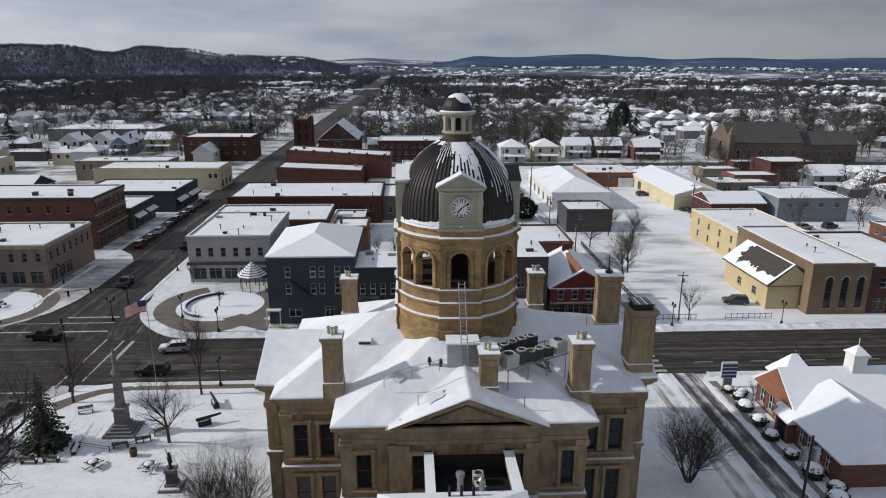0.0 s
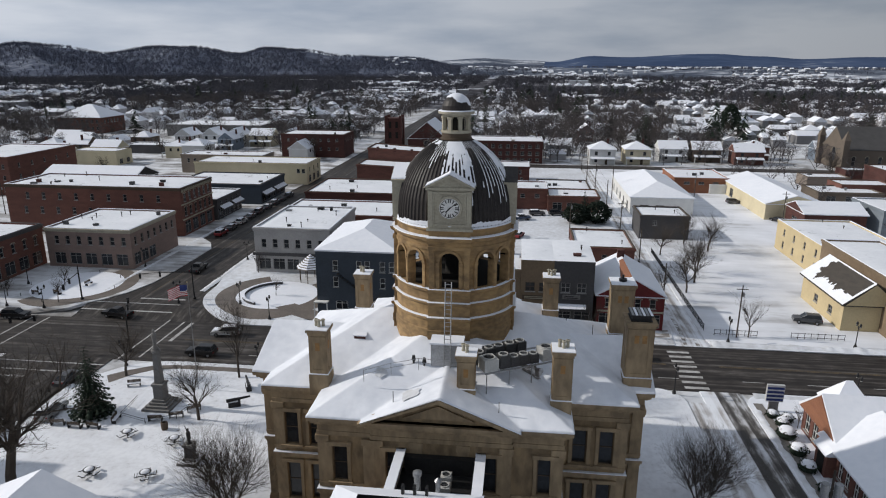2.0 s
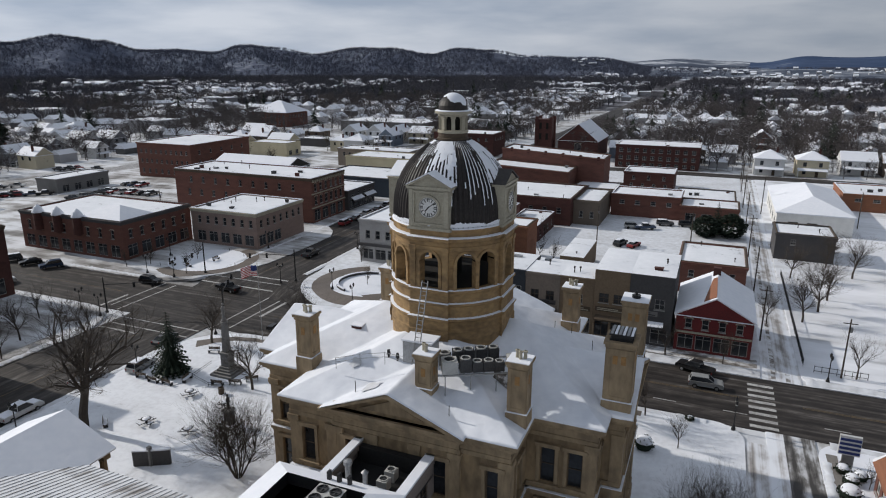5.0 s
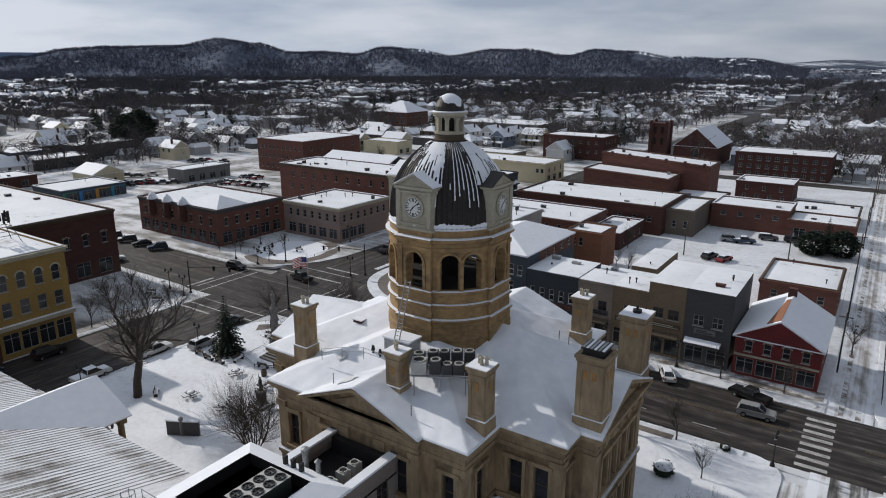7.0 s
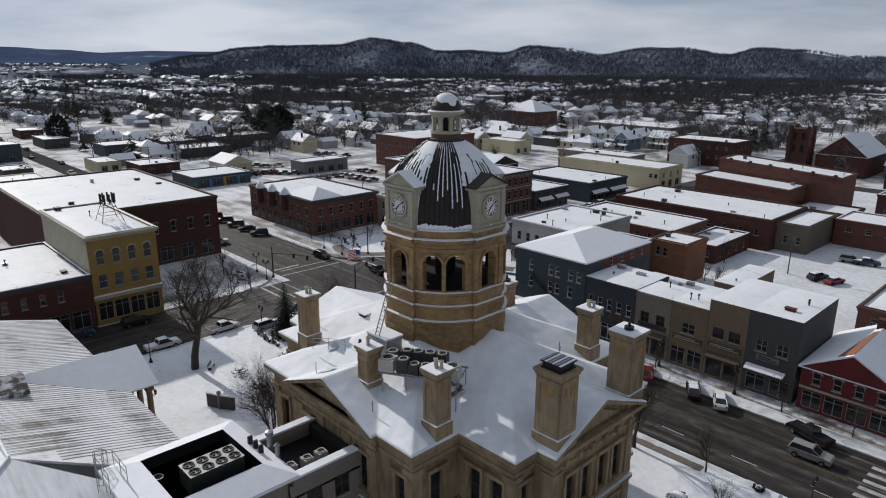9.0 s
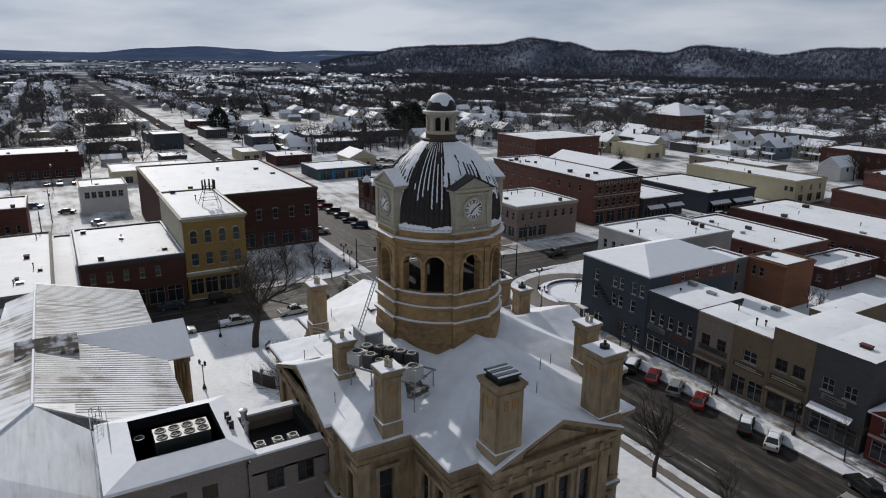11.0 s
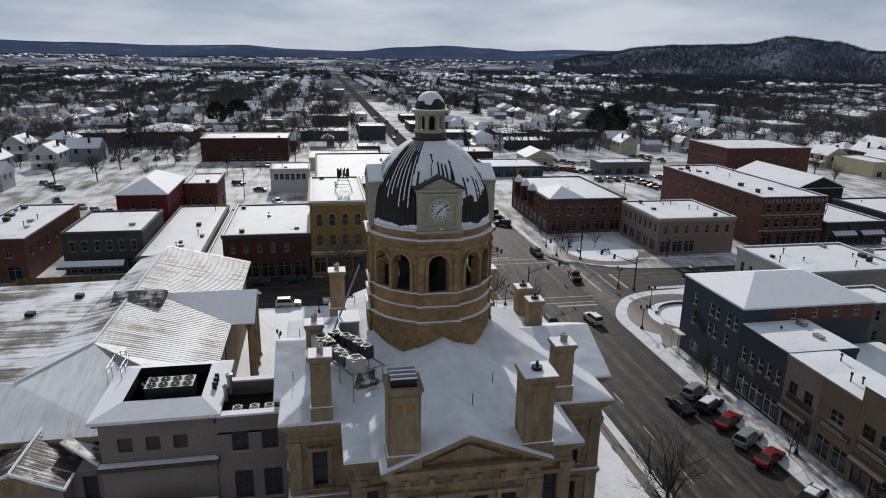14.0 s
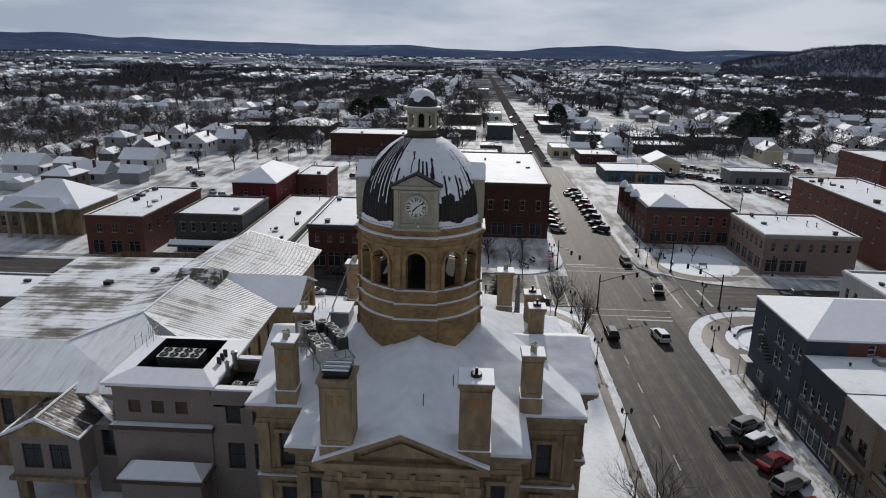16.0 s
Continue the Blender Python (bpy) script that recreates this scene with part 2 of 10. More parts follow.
TOWN_GROUND = streaked("town_ground_snow", [(0.37, (0.12, 0.112, 0.108)), (0.45, (0.30, 0.295, 0.29)), (0.53, (0.58, 0.595, 0.62)), (0.66, (0.74, 0.765, 0.81))], (0.035, 0.03, 1), (0.16, 0.13, 1), 0.5, 0.8, 0.15, 0.0, detail=6.0)
HIPSNOW = streaked("seamed_slope_snow", [(0.34, (0.42, 0.44, 0.47)), (0.45, (0.62, 0.65, 0.69)), (0.60, (0.74, 0.77, 0.82))], (0.25, 2.4, 0.3), (0.3, 0.3, 0.3), 0.6, 0.6, 0.3, 0.7, detail=5.0)
WINDSNOW = streaked("wind_blown_roof_snow", [(0.39, (0.065, 0.056, 0.050)), (0.45, (0.20, 0.185, 0.175)), (0.505, (0.58, 0.60, 0.64)), (0.64, (0.78, 0.81, 0.86))], (1.3, 0.10, 0.1), (0.13, 0.16, 0.2), 0.42, 0.55, 0.35, 0.15)
SEAMSNOW = streaked("seamed_roof_snow", [(0.34, (0.085, 0.075, 0.066)), (0.41, (0.27, 0.25, 0.235)), (0.475, (0.66, 0.67, 0.69)), (0.58, (0.76, 0.78, 0.81))], (2.2, 0.10, 0.1), (0.11, 0.20, 0.2), 0.5, 0.55, 0.35, 0.15)
MELT = streaked("melting_roof_snow", [(0.42, (0.055, 0.045, 0.038)), (0.50, (0.10, 0.085, 0.072)), (0.54, (0.45, 0.44, 0.44)), (0.62, (0.74, 0.77, 0.81))], (1.4, 0.35, 0.3), (0.5, 0.9, 0.3), 0.55, 0.55, 0.35, 0.15)
OUTSKIRTS = streaked("brush_and_snow", [(0.44, (0.055, 0.055, 0.062)), (0.53, (0.13, 0.13, 0.145)), (0.60, (0.42, 0.44, 0.48)), (0.68, (0.66, 0.69, 0.74))], (0.008, 0.008, 0.01), (0.06, 0.06, 0.1), 0.5, 0.9, 0.0, 0.0)
BROWN_TRIM = material("brown_trim", (0.09, 0.065, 0.045), (0.06, 0.045, 0.03), 0.7)
BRICK = material("red_brick", (0.178, 0.080, 0.060), (0.105, 0.049, 0.040), 0.9, big=0.4, fine=4, bump=0.4, bump_scale=14, stretch=(1, 1, 3))
BRICK_D = material("dark_red_brick", (0.100, 0.042, 0.035), (0.055, 0.025, 0.022), 0.9, big=0.4, fine=4, bump=0.4, bump_scale=14, stretch=(1, 1, 3))
BRICK_O = material("orange_brick", (0.29, 0.13, 0.075), (0.20, 0.09, 0.055), 0.9, big=0.3, fine=4, bump=0.4, bump_scale=14, stretch=(1, 1, 3))
RED_PAINT = material("red_painted_brick", (0.17, 0.027, 0.027), (0.10, 0.02, 0.02), 0.8, big=0.4, fine=5)
NAVY = material("slate_blue_paint", (0.060, 0.075, 0.095), (0.045, 0.055, 0.07), 0.8, big=0.3, fine=4)
NAVY_D = material("dark_slate_paint", (0.050, 0.058, 0.068), (0.035, 0.04, 0.05), 0.8, big=0.3, fine=4)
GREY = material("grey_paint", (0.21, 0.205, 0.20), (0.15, 0.147, 0.143), 0.85, big=0.25, fine=4)
GREY_D = material("charcoal_paint", (0.085, 0.083, 0.085), (0.06, 0.058, 0.06), 0.85, big=0.25, fine=4)
GREY_B = material("blue_grey_siding", (0.20, 0.23, 0.26), (0.15, 0.175, 0.20), 0.7, big=0.25, fine=4, stretch=(1, 1, 5))
TAN = material("tan_stucco", (0.215, 0.16, 0.105), (0.15, 0.11, 0.075), 0.9, big=0.25, fine=4)
TAUPE = material("taupe_stucco", (0.25, 0.21, 0.175), (0.18, 0.15, 0.125), 0.9, big=0.25, fine=4)
MUSTARD = material("mustard_brick", (0.33, 0.215, 0.065), (0.22, 0.145, 0.05), 0.85, big=0.3, fine=4)
PALE_YEL = material("pale_yellow_wall", (0.54, 0.44, 0.26), (0.44, 0.36, 0.22), 0.85, big=0.25, fine=4)
SHINGLE = material("dark_shingles", (0.075, 0.065, 0.055), (0.05, 0.045, 0.04), 0.9, big=0.5, fine=5, stretch=(1, 1, 4))
BARK = material("bark", (0.075, 0.062, 0.052), (0.045, 0.038, 0.033), 0.95, big=1.0, fine=8, vary=0.25)
FIR = material("fir_needles", (0.022, 0.035, 0.022), (0.013, 0.022, 0.015), 0.9, big=1.0, fine=6, vary=0.2)
RUSTLEAF = material("brown_leaves", (0.16, 0.075, 0.04), (0.10, 0.05, 0.03), 0.9, big=1.0, fine=6)
RUBBER = material("tyre_rubber", (0.018, 0.018, 0.018), (0.03, 0.03, 0.03), 0.9)
SLATE_ROOF = material("grey_slate", (0.085, 0.083, 0.082), (0.06, 0.058, 0.058), 0.8, big=0.4, fine=5)
CAR_PAINTS = {}
for cname, c in (("black", (0.012, 0.012, 0.014)), ("white", (0.62, 0.62, 0.61)), ("silver", (0.32, 0.33, 0.33)), ("dark grey", (0.07, 0.072, 0.078)), ("red", (0.24, 0.018, 0.02)), ("blue", (0.03, 0.055, 0.11))):
    CAR_PAINTS[cname] = material(cname.replace(" ", "_") + "_car_paint", c, tuple(v * 0.8 + 0.02 for v in c), 0.35, 0.2, big=1.5, fine=6, bump=0.0, spec=0.5)

# ---- mesh helpers ----
BASE = {}


class M:
    """Collects faces of one mesh."""

    def __init__(self):
        self.v, self.f = [], []

    def add(self, vs, fs):
        o = len(self.v)
        self.v += [tuple(p) for p in vs]
        self.f += [tuple(i + o for i in f) for f in fs]
        return self

    def box(self, x0, y0, z0, x1, y1, z1, m=None):
        vs = [Vector(p) for p in ((x0, y0, z0), (x1, y0, z0), (x1, y1, z0), (x0, y1, z0), (x0, y0, z1), (x1, y0, z1), (x1, y1, z1), (x0, y1, z1))]
        if m:
            vs = [m @ p for p in vs]
        return self.add(vs, [(3, 2, 1, 0), (4, 5, 6, 7), (0, 1, 5, 4), (1, 2, 6, 5), (2, 3, 7, 6), (3, 0, 4, 7)])

    def prism(self, pts, z0, z1):
        n = len(pts)
        return self.add([(x, y, z0) for x, y in pts] + [(x, y, z1) for x, y in pts],
                        [tuple(range(n - 1, -1, -1)), tuple(range(n, 2 * n))] + [(i, (i + 1) % n, n + (i + 1) % n, n + i) for i in range(n)])

    def tube(self, a, b, r0, r1=None, n=6, cap=True):
        r1 = r0 if r1 is None else r1
        a, b = Vector(a), Vector(b)
        d = (b - a).normalized()
        s = d.cross(Vector((0, 0, 1)) if abs(d.z) < 0.9 else Vector((1, 0, 0))).normalized()
        t = d.cross(s)
        ring = [(math.cos(2 * math.pi * i / n), math.sin(2 * math.pi * i / n)) for i in range(n)]
        vs = [a + (s * c + t * e) * r0 for c, e in ring] + [b + (s * c + t * e) * r1 for c, e in ring]
        fs = [(i, (i + 1) % n, n + (i + 1) % n, n + i) for i in range(n)]
        if cap:
            fs += [tuple(range(n - 1, -1, -1)), tuple(range(n, 2 * n))]
        return self.add(vs, fs)

    def lathe(self, cx, cy, prof, n=24, a0=0.0, a1=2 * math.pi):
        """prof: (radius, z) from bottom to top."""
        full = abs(a1 - a0 - 2 * math.pi) < 1e-6
        k = n if full else n + 1
        vs = [(cx + r * math.cos(a0 + (a1 - a0) * i / n), cy + r * math.sin(a0 + (a1 - a0) * i / n), z) for r, z in prof for i in range(k)]
        fs = [(j * k + i, j * k + (i + 1) % k, (j + 1) * k + (i + 1) % k, (j + 1) * k + i) for j in range(len(prof) - 1) for i in range(n)]
        return self.add(vs, fs)

    def hip(self, x0, y0, x1, y1, z0, z1, inset=None, thick=0.15):
        """A hip roof; inset: how far the ridge ends lie in from the ends of the long side (half the width if None; 0 is a gable)."""
        lx = x1 - x0 >= y1 - y0
        w = (y1 - y0 if lx else x1 - x0) / 2
        i = w if inset is None else inset
        e = [(x0, y0), (x1, y0), (x1, y1), (x0, y1)]
        r = [(x0 + i, (y0 + y1) / 2), (x1 - i, (y0 + y1) / 2)] if lx else [((x0 + x1) / 2, y0 + i), ((x0 + x1) / 2, y1 - i)]
        vs = [(x, y, z0 - thick) for x, y in e] + [(x, y, z0) for x, y in e] + [(x, y, z1) for x, y in r]
        fs = [(3, 2, 1, 0), (0, 1, 5, 4), (1, 2, 6, 5), (2, 3, 7, 6), (3, 0, 4, 7)]
        fs += [(4, 5, 9, 8), (5, 6, 9), (6, 7, 8, 9), (7, 4, 8)] if lx else [(4, 5, 8), (5, 6, 9, 8), (6, 7, 9), (7, 4, 8, 9)]
        return self.add(vs, fs)

    def frame_ring(self, x0, y0, x1, y1, prof):
        """A closed profile of (offset outwards, z) carried round a rectangle, in one piece."""
        n = len(prof)
        for g, z in prof:
            self.v += [(x0 - g, y0 - g, z), (x1 + g, y0 - g, z), (x1 + g, y1 + g, z), (x0 - g, y1 + g, z)]
        o = len(self.v) - 4 * n
        self.f += [(o + 4 * k + i, o + 4 * k + (i + 1) % 4, o + 4 * ((k + 1) % n) + (i + 1) % 4, o + 4 * ((k + 1) % n) + i) for k in range(n) for i in range(4)]
        return self

    def make(self, name, mat, parent=None, label="", smooth=False, kind=""):
        top = parent
        while top is not None and top.parent is not None:
            top = top.parent
        o = BASE.get(top.name if top else "", Vector((0, 0, 0)))
        me = bpy.data.meshes.new(name)
        me.from_pydata([(x - o.x, y - o.y, z - o.z) for x, y, z in self.v], [], self.f)
        me.materials.append(mat)
        if smooth:
            me.shade_smooth()
        ob = new(name, me)
        if parent:
            ob.parent = parent
        return tagged(ob, label, kind=kind)


def thing(name, label, category, x=0.0, y=0.0, z=0.0, group="", kind=""):
    ob = new(name)
    ob.empty_display_size = 0.5
    ob.location = (x, y, z)
    BASE[ob.name] = Vector((x, y, z))
    return tagged(ob, label, category, group, kind)


def setting(name, m, mat, label, category, smooth=False):
    return tagged(m.make(name, mat, smooth=smooth), label, category, kind="structure")


def mesh_np(name, verts, faces, mat):
    """One mesh from arrays of vertices and of triangles or quads."""
    me = bpy.data.meshes.new(name)
    k = faces.shape[1]
    me.vertices.add(len(verts))
    me.vertices.foreach_set("co", np.asarray(verts, np.float32).ravel())
    me.loops.add(faces.size)
    me.loops.foreach_set("vertex_index", faces.astype(np.int32).ravel())
    me.polygons.add(len(faces))
    me.polygons.foreach_set("loop_start", np.arange(0, faces.size, k, dtype=np.int32))
    me.update(calc_edges=True)
    me.materials.append(mat)
    return new(name, me)


def wob(x, y, s=1.0):
    return noise.noise(Vector((x * s, y * s, 3.7)))


def snow_bed(parent, x0, y0, x1, y1, z, depth=0.18, step=1.2, name="snow", mat=None, rough=0.10, label=""):
    """A bed of snow with an uneven top and rounded edges, lying on a flat roof."""
    nx, ny = max(2, int((x1 - x0) / step)), max(2, int((y1 - y0) / step))
    nx, ny = min(nx, 60), min(ny, 60)
    m = M()
    vs = []
    for j in range(ny + 1):
        for i in range(nx + 1):
            x, y = x0 + (x1 - x0) * i / nx, y0 + (y1 - y0) * j / ny
            edge = i in (0, nx) or j in (0, ny)
            vs.append((x, y, z + (0.03 if edge else depth + rough * wob(x, y, 0.35) + 0.5 * rough * wob(x, y, 1.3))))
    m.add(vs, [(j * (nx + 1) + i, j * (nx + 1) + i + 1, (j + 1) * (nx + 1) + i + 1, (j + 1) * (nx + 1) + i) for j in range(ny) for i in range(nx)])
    return m.make(name, mat or SNOW, parent, label, smooth=True)


WINDOWS = {}


def window_meshes(w, h, style, frame_mat):
    key = (round(w, 2), round(h, 2), style, frame_mat.name)
    if key not in WINDOWS:
        f, p, s = M(), M(), M()
        b = 0.08
        arch = style == "arch"
        top = h - (w / 2 if arch else 0)
        f.box(-w / 2, 0.10, 0, -w / 2 + b, 0.20, h).box(w / 2 - b, 0.10, 0, w / 2, 0.20, h)
        f.box(-w / 2 + b, 0.10, 0, w / 2 - b, 0.20, b).box(-w / 2 + b, 0.10, h - b, w / 2 - b, 0.20, h)
        if style in ("sash", "arch", "hood"):
            f.box(-w / 2 + b, 0.11, h * 0.5 - 0.04, w / 2 - b, 0.19, h * 0.5 + 0.04)
        if style in ("quad",):
            f.box(-w / 2 + b, 0.11, h * 0.5 - 0.04, w / 2 - b, 0.19, h * 0.5 + 0.04)
            f.box(-0.04, 0.11, b, 0.04, 0.19, h - b)
        if style == "shop":
            n = max(2, round(w / 1.5))
            for i in range(1, n):
                u = -w / 2 + w * i / n
                f.box(u - 0.04, 0.11, b, u + 0.04, 0.19, h - b)
            f.box(-w / 2 + b, 0.11, h * 0.74 - 0.03, w / 2 - b, 0.19, h * 0.74 + 0.03)
        p.add([(-w / 2, 0.17, 0), (w / 2, 0.17, 0), (w / 2, 0.17, h), (-w / 2, 0.17, h)], [(0, 1, 2, 3)])
        s.box(-w / 2 - 0.1, -0.12, -0.14, w / 2 + 0.1, 0.05, -0.004)
        hood = None
        if style in ("hood", "arch"):
            hood = M()
            if arch or style == "hood":
                k = 8
                r0, r1 = w / 2 + 0.02, w / 2 + 0.24
                zc = h - (w / 2 if arch else 0.05)
                sq = 1.0 if arch else 0.45
                for i in range(k):
                    a, c = math.pi * i / k, math.pi * (i + 1) / k
                    pts = [(r * math.cos(t), zc + r * math.sin(t) * sq) for r, t in ((r0, a), (r1, a), (r1, c), (r0, c))]
                    hood.add([(x, -0.1, z) for x, z in pts] + [(x, 0.02, z) for x, z in pts], [(3, 2, 1, 0), (4, 5, 6, 7), (0, 1, 5, 4), (1, 2, 6, 5), (2, 3, 7, 6), (3, 0, 4, 7)])
        res = []
        for mm, nm, mt in ((f, "window", frame_mat), (p, "pane", GLASS), (s, "sill", FRAME), (hood, "hood", STONE_PALE)):
            if mm is None:
                res.append(None)
                continue
            me = bpy.data.meshes.new(nm)
            me.from_pydata(mm.v, [], mm.f)
            me.materials.append(mt)
            res.append(me)
        WINDOWS[key] = res
    return WINDOWS[key]


def put_window(parent, m, w, h, style="sash", frame_mat=None, sill=True):
    """m: pose of the window's foot, local x along the wall, local -y outwards; in the frame of the thing."""
    fr, pa, si, ho = window_meshes(w, h, style, frame_mat or FRAME)
    win = new("window", fr)
    win.parent, win.matrix_local = parent, m
    q = new("pane", pa)
    q.parent = win
    if sill and style != "shop":
        q = new("sill", si)
        q.parent = win
    if ho:
        q = new("hood", ho)
        q.parent = win
    return win


def facade(m, m_rev, a, b, z0, z1, holes, depth=0.22):
    """A wall face from a to b (ground points, the outside on the right hand of a to b) with real openings (u0, u1, z0, z1)."""
    a, b = Vector((a[0], a[1], 0)), Vector((b[0], b[1], 0))
    length = (b - a).length
    d = (b - a) / length
    inn = Vector((-d.y, d.x, 0))
    us = sorted({0.0, length, *(u for h in holes for u in h[:2])})
    zs = sorted({z0, z1, *(z for h in holes for z in h[2:4])})
    P = lambda u, z, o=0.0: a + d * u + inn * o + Vector((0, 0, z))
    for i in range(len(us) - 1):
        j = 0
        while j < len(zs) - 1:
            u, z = (us[i] + us[i + 1]) / 2, (zs[j] + zs[j + 1]) / 2
            if any(h[0] < u < h[1] and h[2] < z < h[3] for h in holes):
                j += 1
                continue
            k = j + 1
            while k < len(zs) - 1 and not any(h[0] < u < h[1] and h[2] < (zs[k] + zs[k + 1]) / 2 < h[3] for h in holes):
                k += 1
            m.add([P(us[i], zs[j]), P(us[i + 1], zs[j]), P(us[i + 1], zs[k]), P(us[i], zs[k])], [(0, 1, 2, 3)])
            j = k
    for u0, u1, h0, h1 in holes:
        m.add([P(u0, h0), P(u1, h0), P(u1, h1), P(u0, h1), P(u0, h0, depth), P(u1, h0, depth), P(u1, h1, depth), P(u0, h1, depth)],
              [(0, 1, 5, 4), (1, 2, 6, 5), (2, 3, 7, 6), (3, 0, 4, 7)])


FOOT = []
FRONT = {}
SIDES = {"S": ((0, 0), (1, 0), 0), "E": ((1, 0), (1, 1), 90), "N": ((1, 1), (0, 1), 180), "W": ((0, 1), (0, 0), 270)}


def building(name, label, x0, y0, x1, y1, h, mat, walls=None, category="building", roof="flat", parapet=0.32, trim=None, frame_mat=None, ridge=None, roof_mat=None, vents=0, cornice=0.25, inset=None, z0=0.0, group="", over=0.4, snow=True, edge=True):
    """A block with real window openings. walls: side -> rows of (foot, height, width, count, u from, u to, style) with u as share of the side."""
    t = thing(name, label, category, (x0 + x1) / 2, (y0 + y1) / 2, z0, group)
    FOOT.append((x0, y0, x1, y1))
    FRONT[t.name] = ((x0 + x1) / 2, y0)
    o = BASE[t.name]
    w = M()
    for side, (ca, cb, turn) in SIDES.items():
        a = (x0 + (x1 - x0) * ca[0], y0 + (y1 - y0) * ca[1])
        b = (x0 + (x1 - x0) * cb[0], y0 + (y1 - y0) * cb[1])
        length = math.hypot(b[0] - a[0], b[1] - a[1])
        holes, wins = [], []
        for foot, wh, ww, count, ua, ub, style in (walls or {}).get(side, ()):
            for i in range(count):
                u = length * (ua + (ub - ua) * (i + 0.5) / count)
                holes.append((u - ww / 2, u + ww / 2, z0 + foot, z0 + foot + wh))
                wins.append((u, foot, ww, wh, style))
        facade(w, None, a, b, z0, z0 + h, holes)
        for u, foot, ww, wh, style in wins:
            px, py = a[0] + (b[0] - a[0]) * u / length, a[1] + (b[1] - a[1]) * u / length
            put_window(t, pose(px - o.x, py - o.y, foot, 0, 0, turn), ww, wh, style, frame_mat)
    w.make("wall", mat, t)
    rng = random.Random(name + str(x0))
    if roof == "flat":
        r = M().box(x0 + 0.3, y0 + 0.3, z0 + h - parapet - 0.2, x1 - 0.3, y1 - 0.3, z0 + h - parapet)
        r.make("roof", DARK_METAL, t)
        zt, zb = z0 + h + 0.02, z0 + h - parapet - 0.2
        M().frame_ring(x0, y0, x1, y1, ((-0.006, zb), (-0.006, zt), (-0.3, zt), (-0.3, zb))).make("parapet", mat, t)
        if edge:
            M().frame_ring(x0, y0, x1, y1, ((0.05, zt + 0.001), (0.03, zt + 0.09), (-0.12, zt + 0.13), (-0.33, zt + 0.09), (-0.33, zt + 0.001))).make("coping", SNOW if rng.random() < 0.5 else (trim or BROWN_TRIM), t)
        if snow and not edge:
            snow_bed(t, x0 - 0.03, y0 - 0.08, x1 + 0.03, y1 + 0.03, z0 + h + 0.03, 0.14, mat=FLAT_SNOW)
        elif snow:
            snow_bed(t, x0 + 0.3, y0 + 0.3, x1 - 0.3, y1 - 0.3, z0 + h - parapet, min(0.25, parapet * 0.6), mat=FLAT_SNOW)
        if cornice:
            zc = z0 + h
            c = M().frame_ring(x0, y0, x1, y1, ((0.003, zc - 0.85), (cornice * 0.5, zc - 0.8), (cornice * 0.5, zc - 0.5), (cornice, zc - 0.42), (cornice, zc - 0.08), (0.003, zc - 0.02)))
            c.make("cornice", trim or mat, t)
        for i in range(vents):
            vx, vy = rng.uniform(x0 + 1.5, x1 - 1.5), rng.uniform(y0 + 1.5, y1 - 1.5)
            zz = z0 + h - parapet + 0.05
            q = M()
            kind = rng.random()
            if kind < 0.45:
                hv = rng.uniform(0.5, 1.2)
                q.tube((vx, vy, zz), (vx, vy, zz + hv), 0.09, n=8).tube((vx, vy, zz + hv - 0.05), (vx, vy, zz + hv + 0.2), 0.16, n=8)
                q.make("vent_pipe", DARK_METAL, t)
            else:
                a, b, c2 = rng.uniform(0.25, 0.75), rng.uniform(0.25, 0.6), rng.uniform(0.35, 0.95)
                q.box(vx - a, vy - b, zz, vx + a, vy + b, zz + c2).box(vx - a - 0.08, vy - b - 0.08, zz + c2, vx + a + 0.08, vy + b + 0.08, zz + c2 + 0.1)
                q.make("roof_unit", rng.choice((UNIT, UNIT, BLACK_METAL, GREY_METAL, BRICK_D)), t)
    else:
        g = over
        q = M().hip(x0 - g, y0 - g, x1 + g, y1 + g, z0 + h + 0.05, z0 + (ridge or h + 3), inset if roof == "hip" else (inset or 0), 0.25)
        q.make("roof", roof_mat or SNOW, t, "snow-covered roof" if roof_mat is None else "")
        if roof == "gable":
            # wall triangles under the gable ends
            zt = z0 + (ridge or h + 3) - 0.22
            if x1 - x0 >= y1 - y0:
                for x, s in ((x0 - g - .03, 1), (x1 + g + .03, -1)):
                    M().add([(x, y0, z0 + h), (x, y1, z0 + h), (x, (y0 + y1) / 2, zt), (x + (g + .2) * s, y0, z0 + h), (x + (g + .2) * s, y1, z0 + h), (x + (g + .2) * s, (y0 + y1) / 2, zt)], [(0, 1, 2), (3, 4, 5), (0, 1, 4, 3), (1, 2, 5, 4), (2, 0, 3, 5)]).make("gable_wall", mat, t)
            else:
                for y, s in ((y0 - g - .03, 1), (y1 + g + .03, -1)):
                    M().add([(x0, y, z0 + h), (x1, y, z0 + h), ((x0 + x1) / 2, y, zt), (x0, y + (g + .2) * s, z0 + h), (x1, y + (g + .2) * s, z0 + h), ((x0 + x1) / 2, y + (g + .2) * s, zt)], [(0, 1, 2), (3, 4, 5), (0, 1, 4, 3), (1, 2, 5, 4), (2, 0, 3, 5)]).make("gable_wall", mat, t)
    return t

# ---- ground and streets ----


def profile(table, az):
    """Smooth line through (bearing, degrees over the horizon)."""
    for (a, u), (b, v) in zip(table, table[1:]):
        if a <= az <= b:
            k = (az - a) / (b - a)
            k = k * k * (3 - 2 * k)
            return u + (v - u) * k
    return -0.6


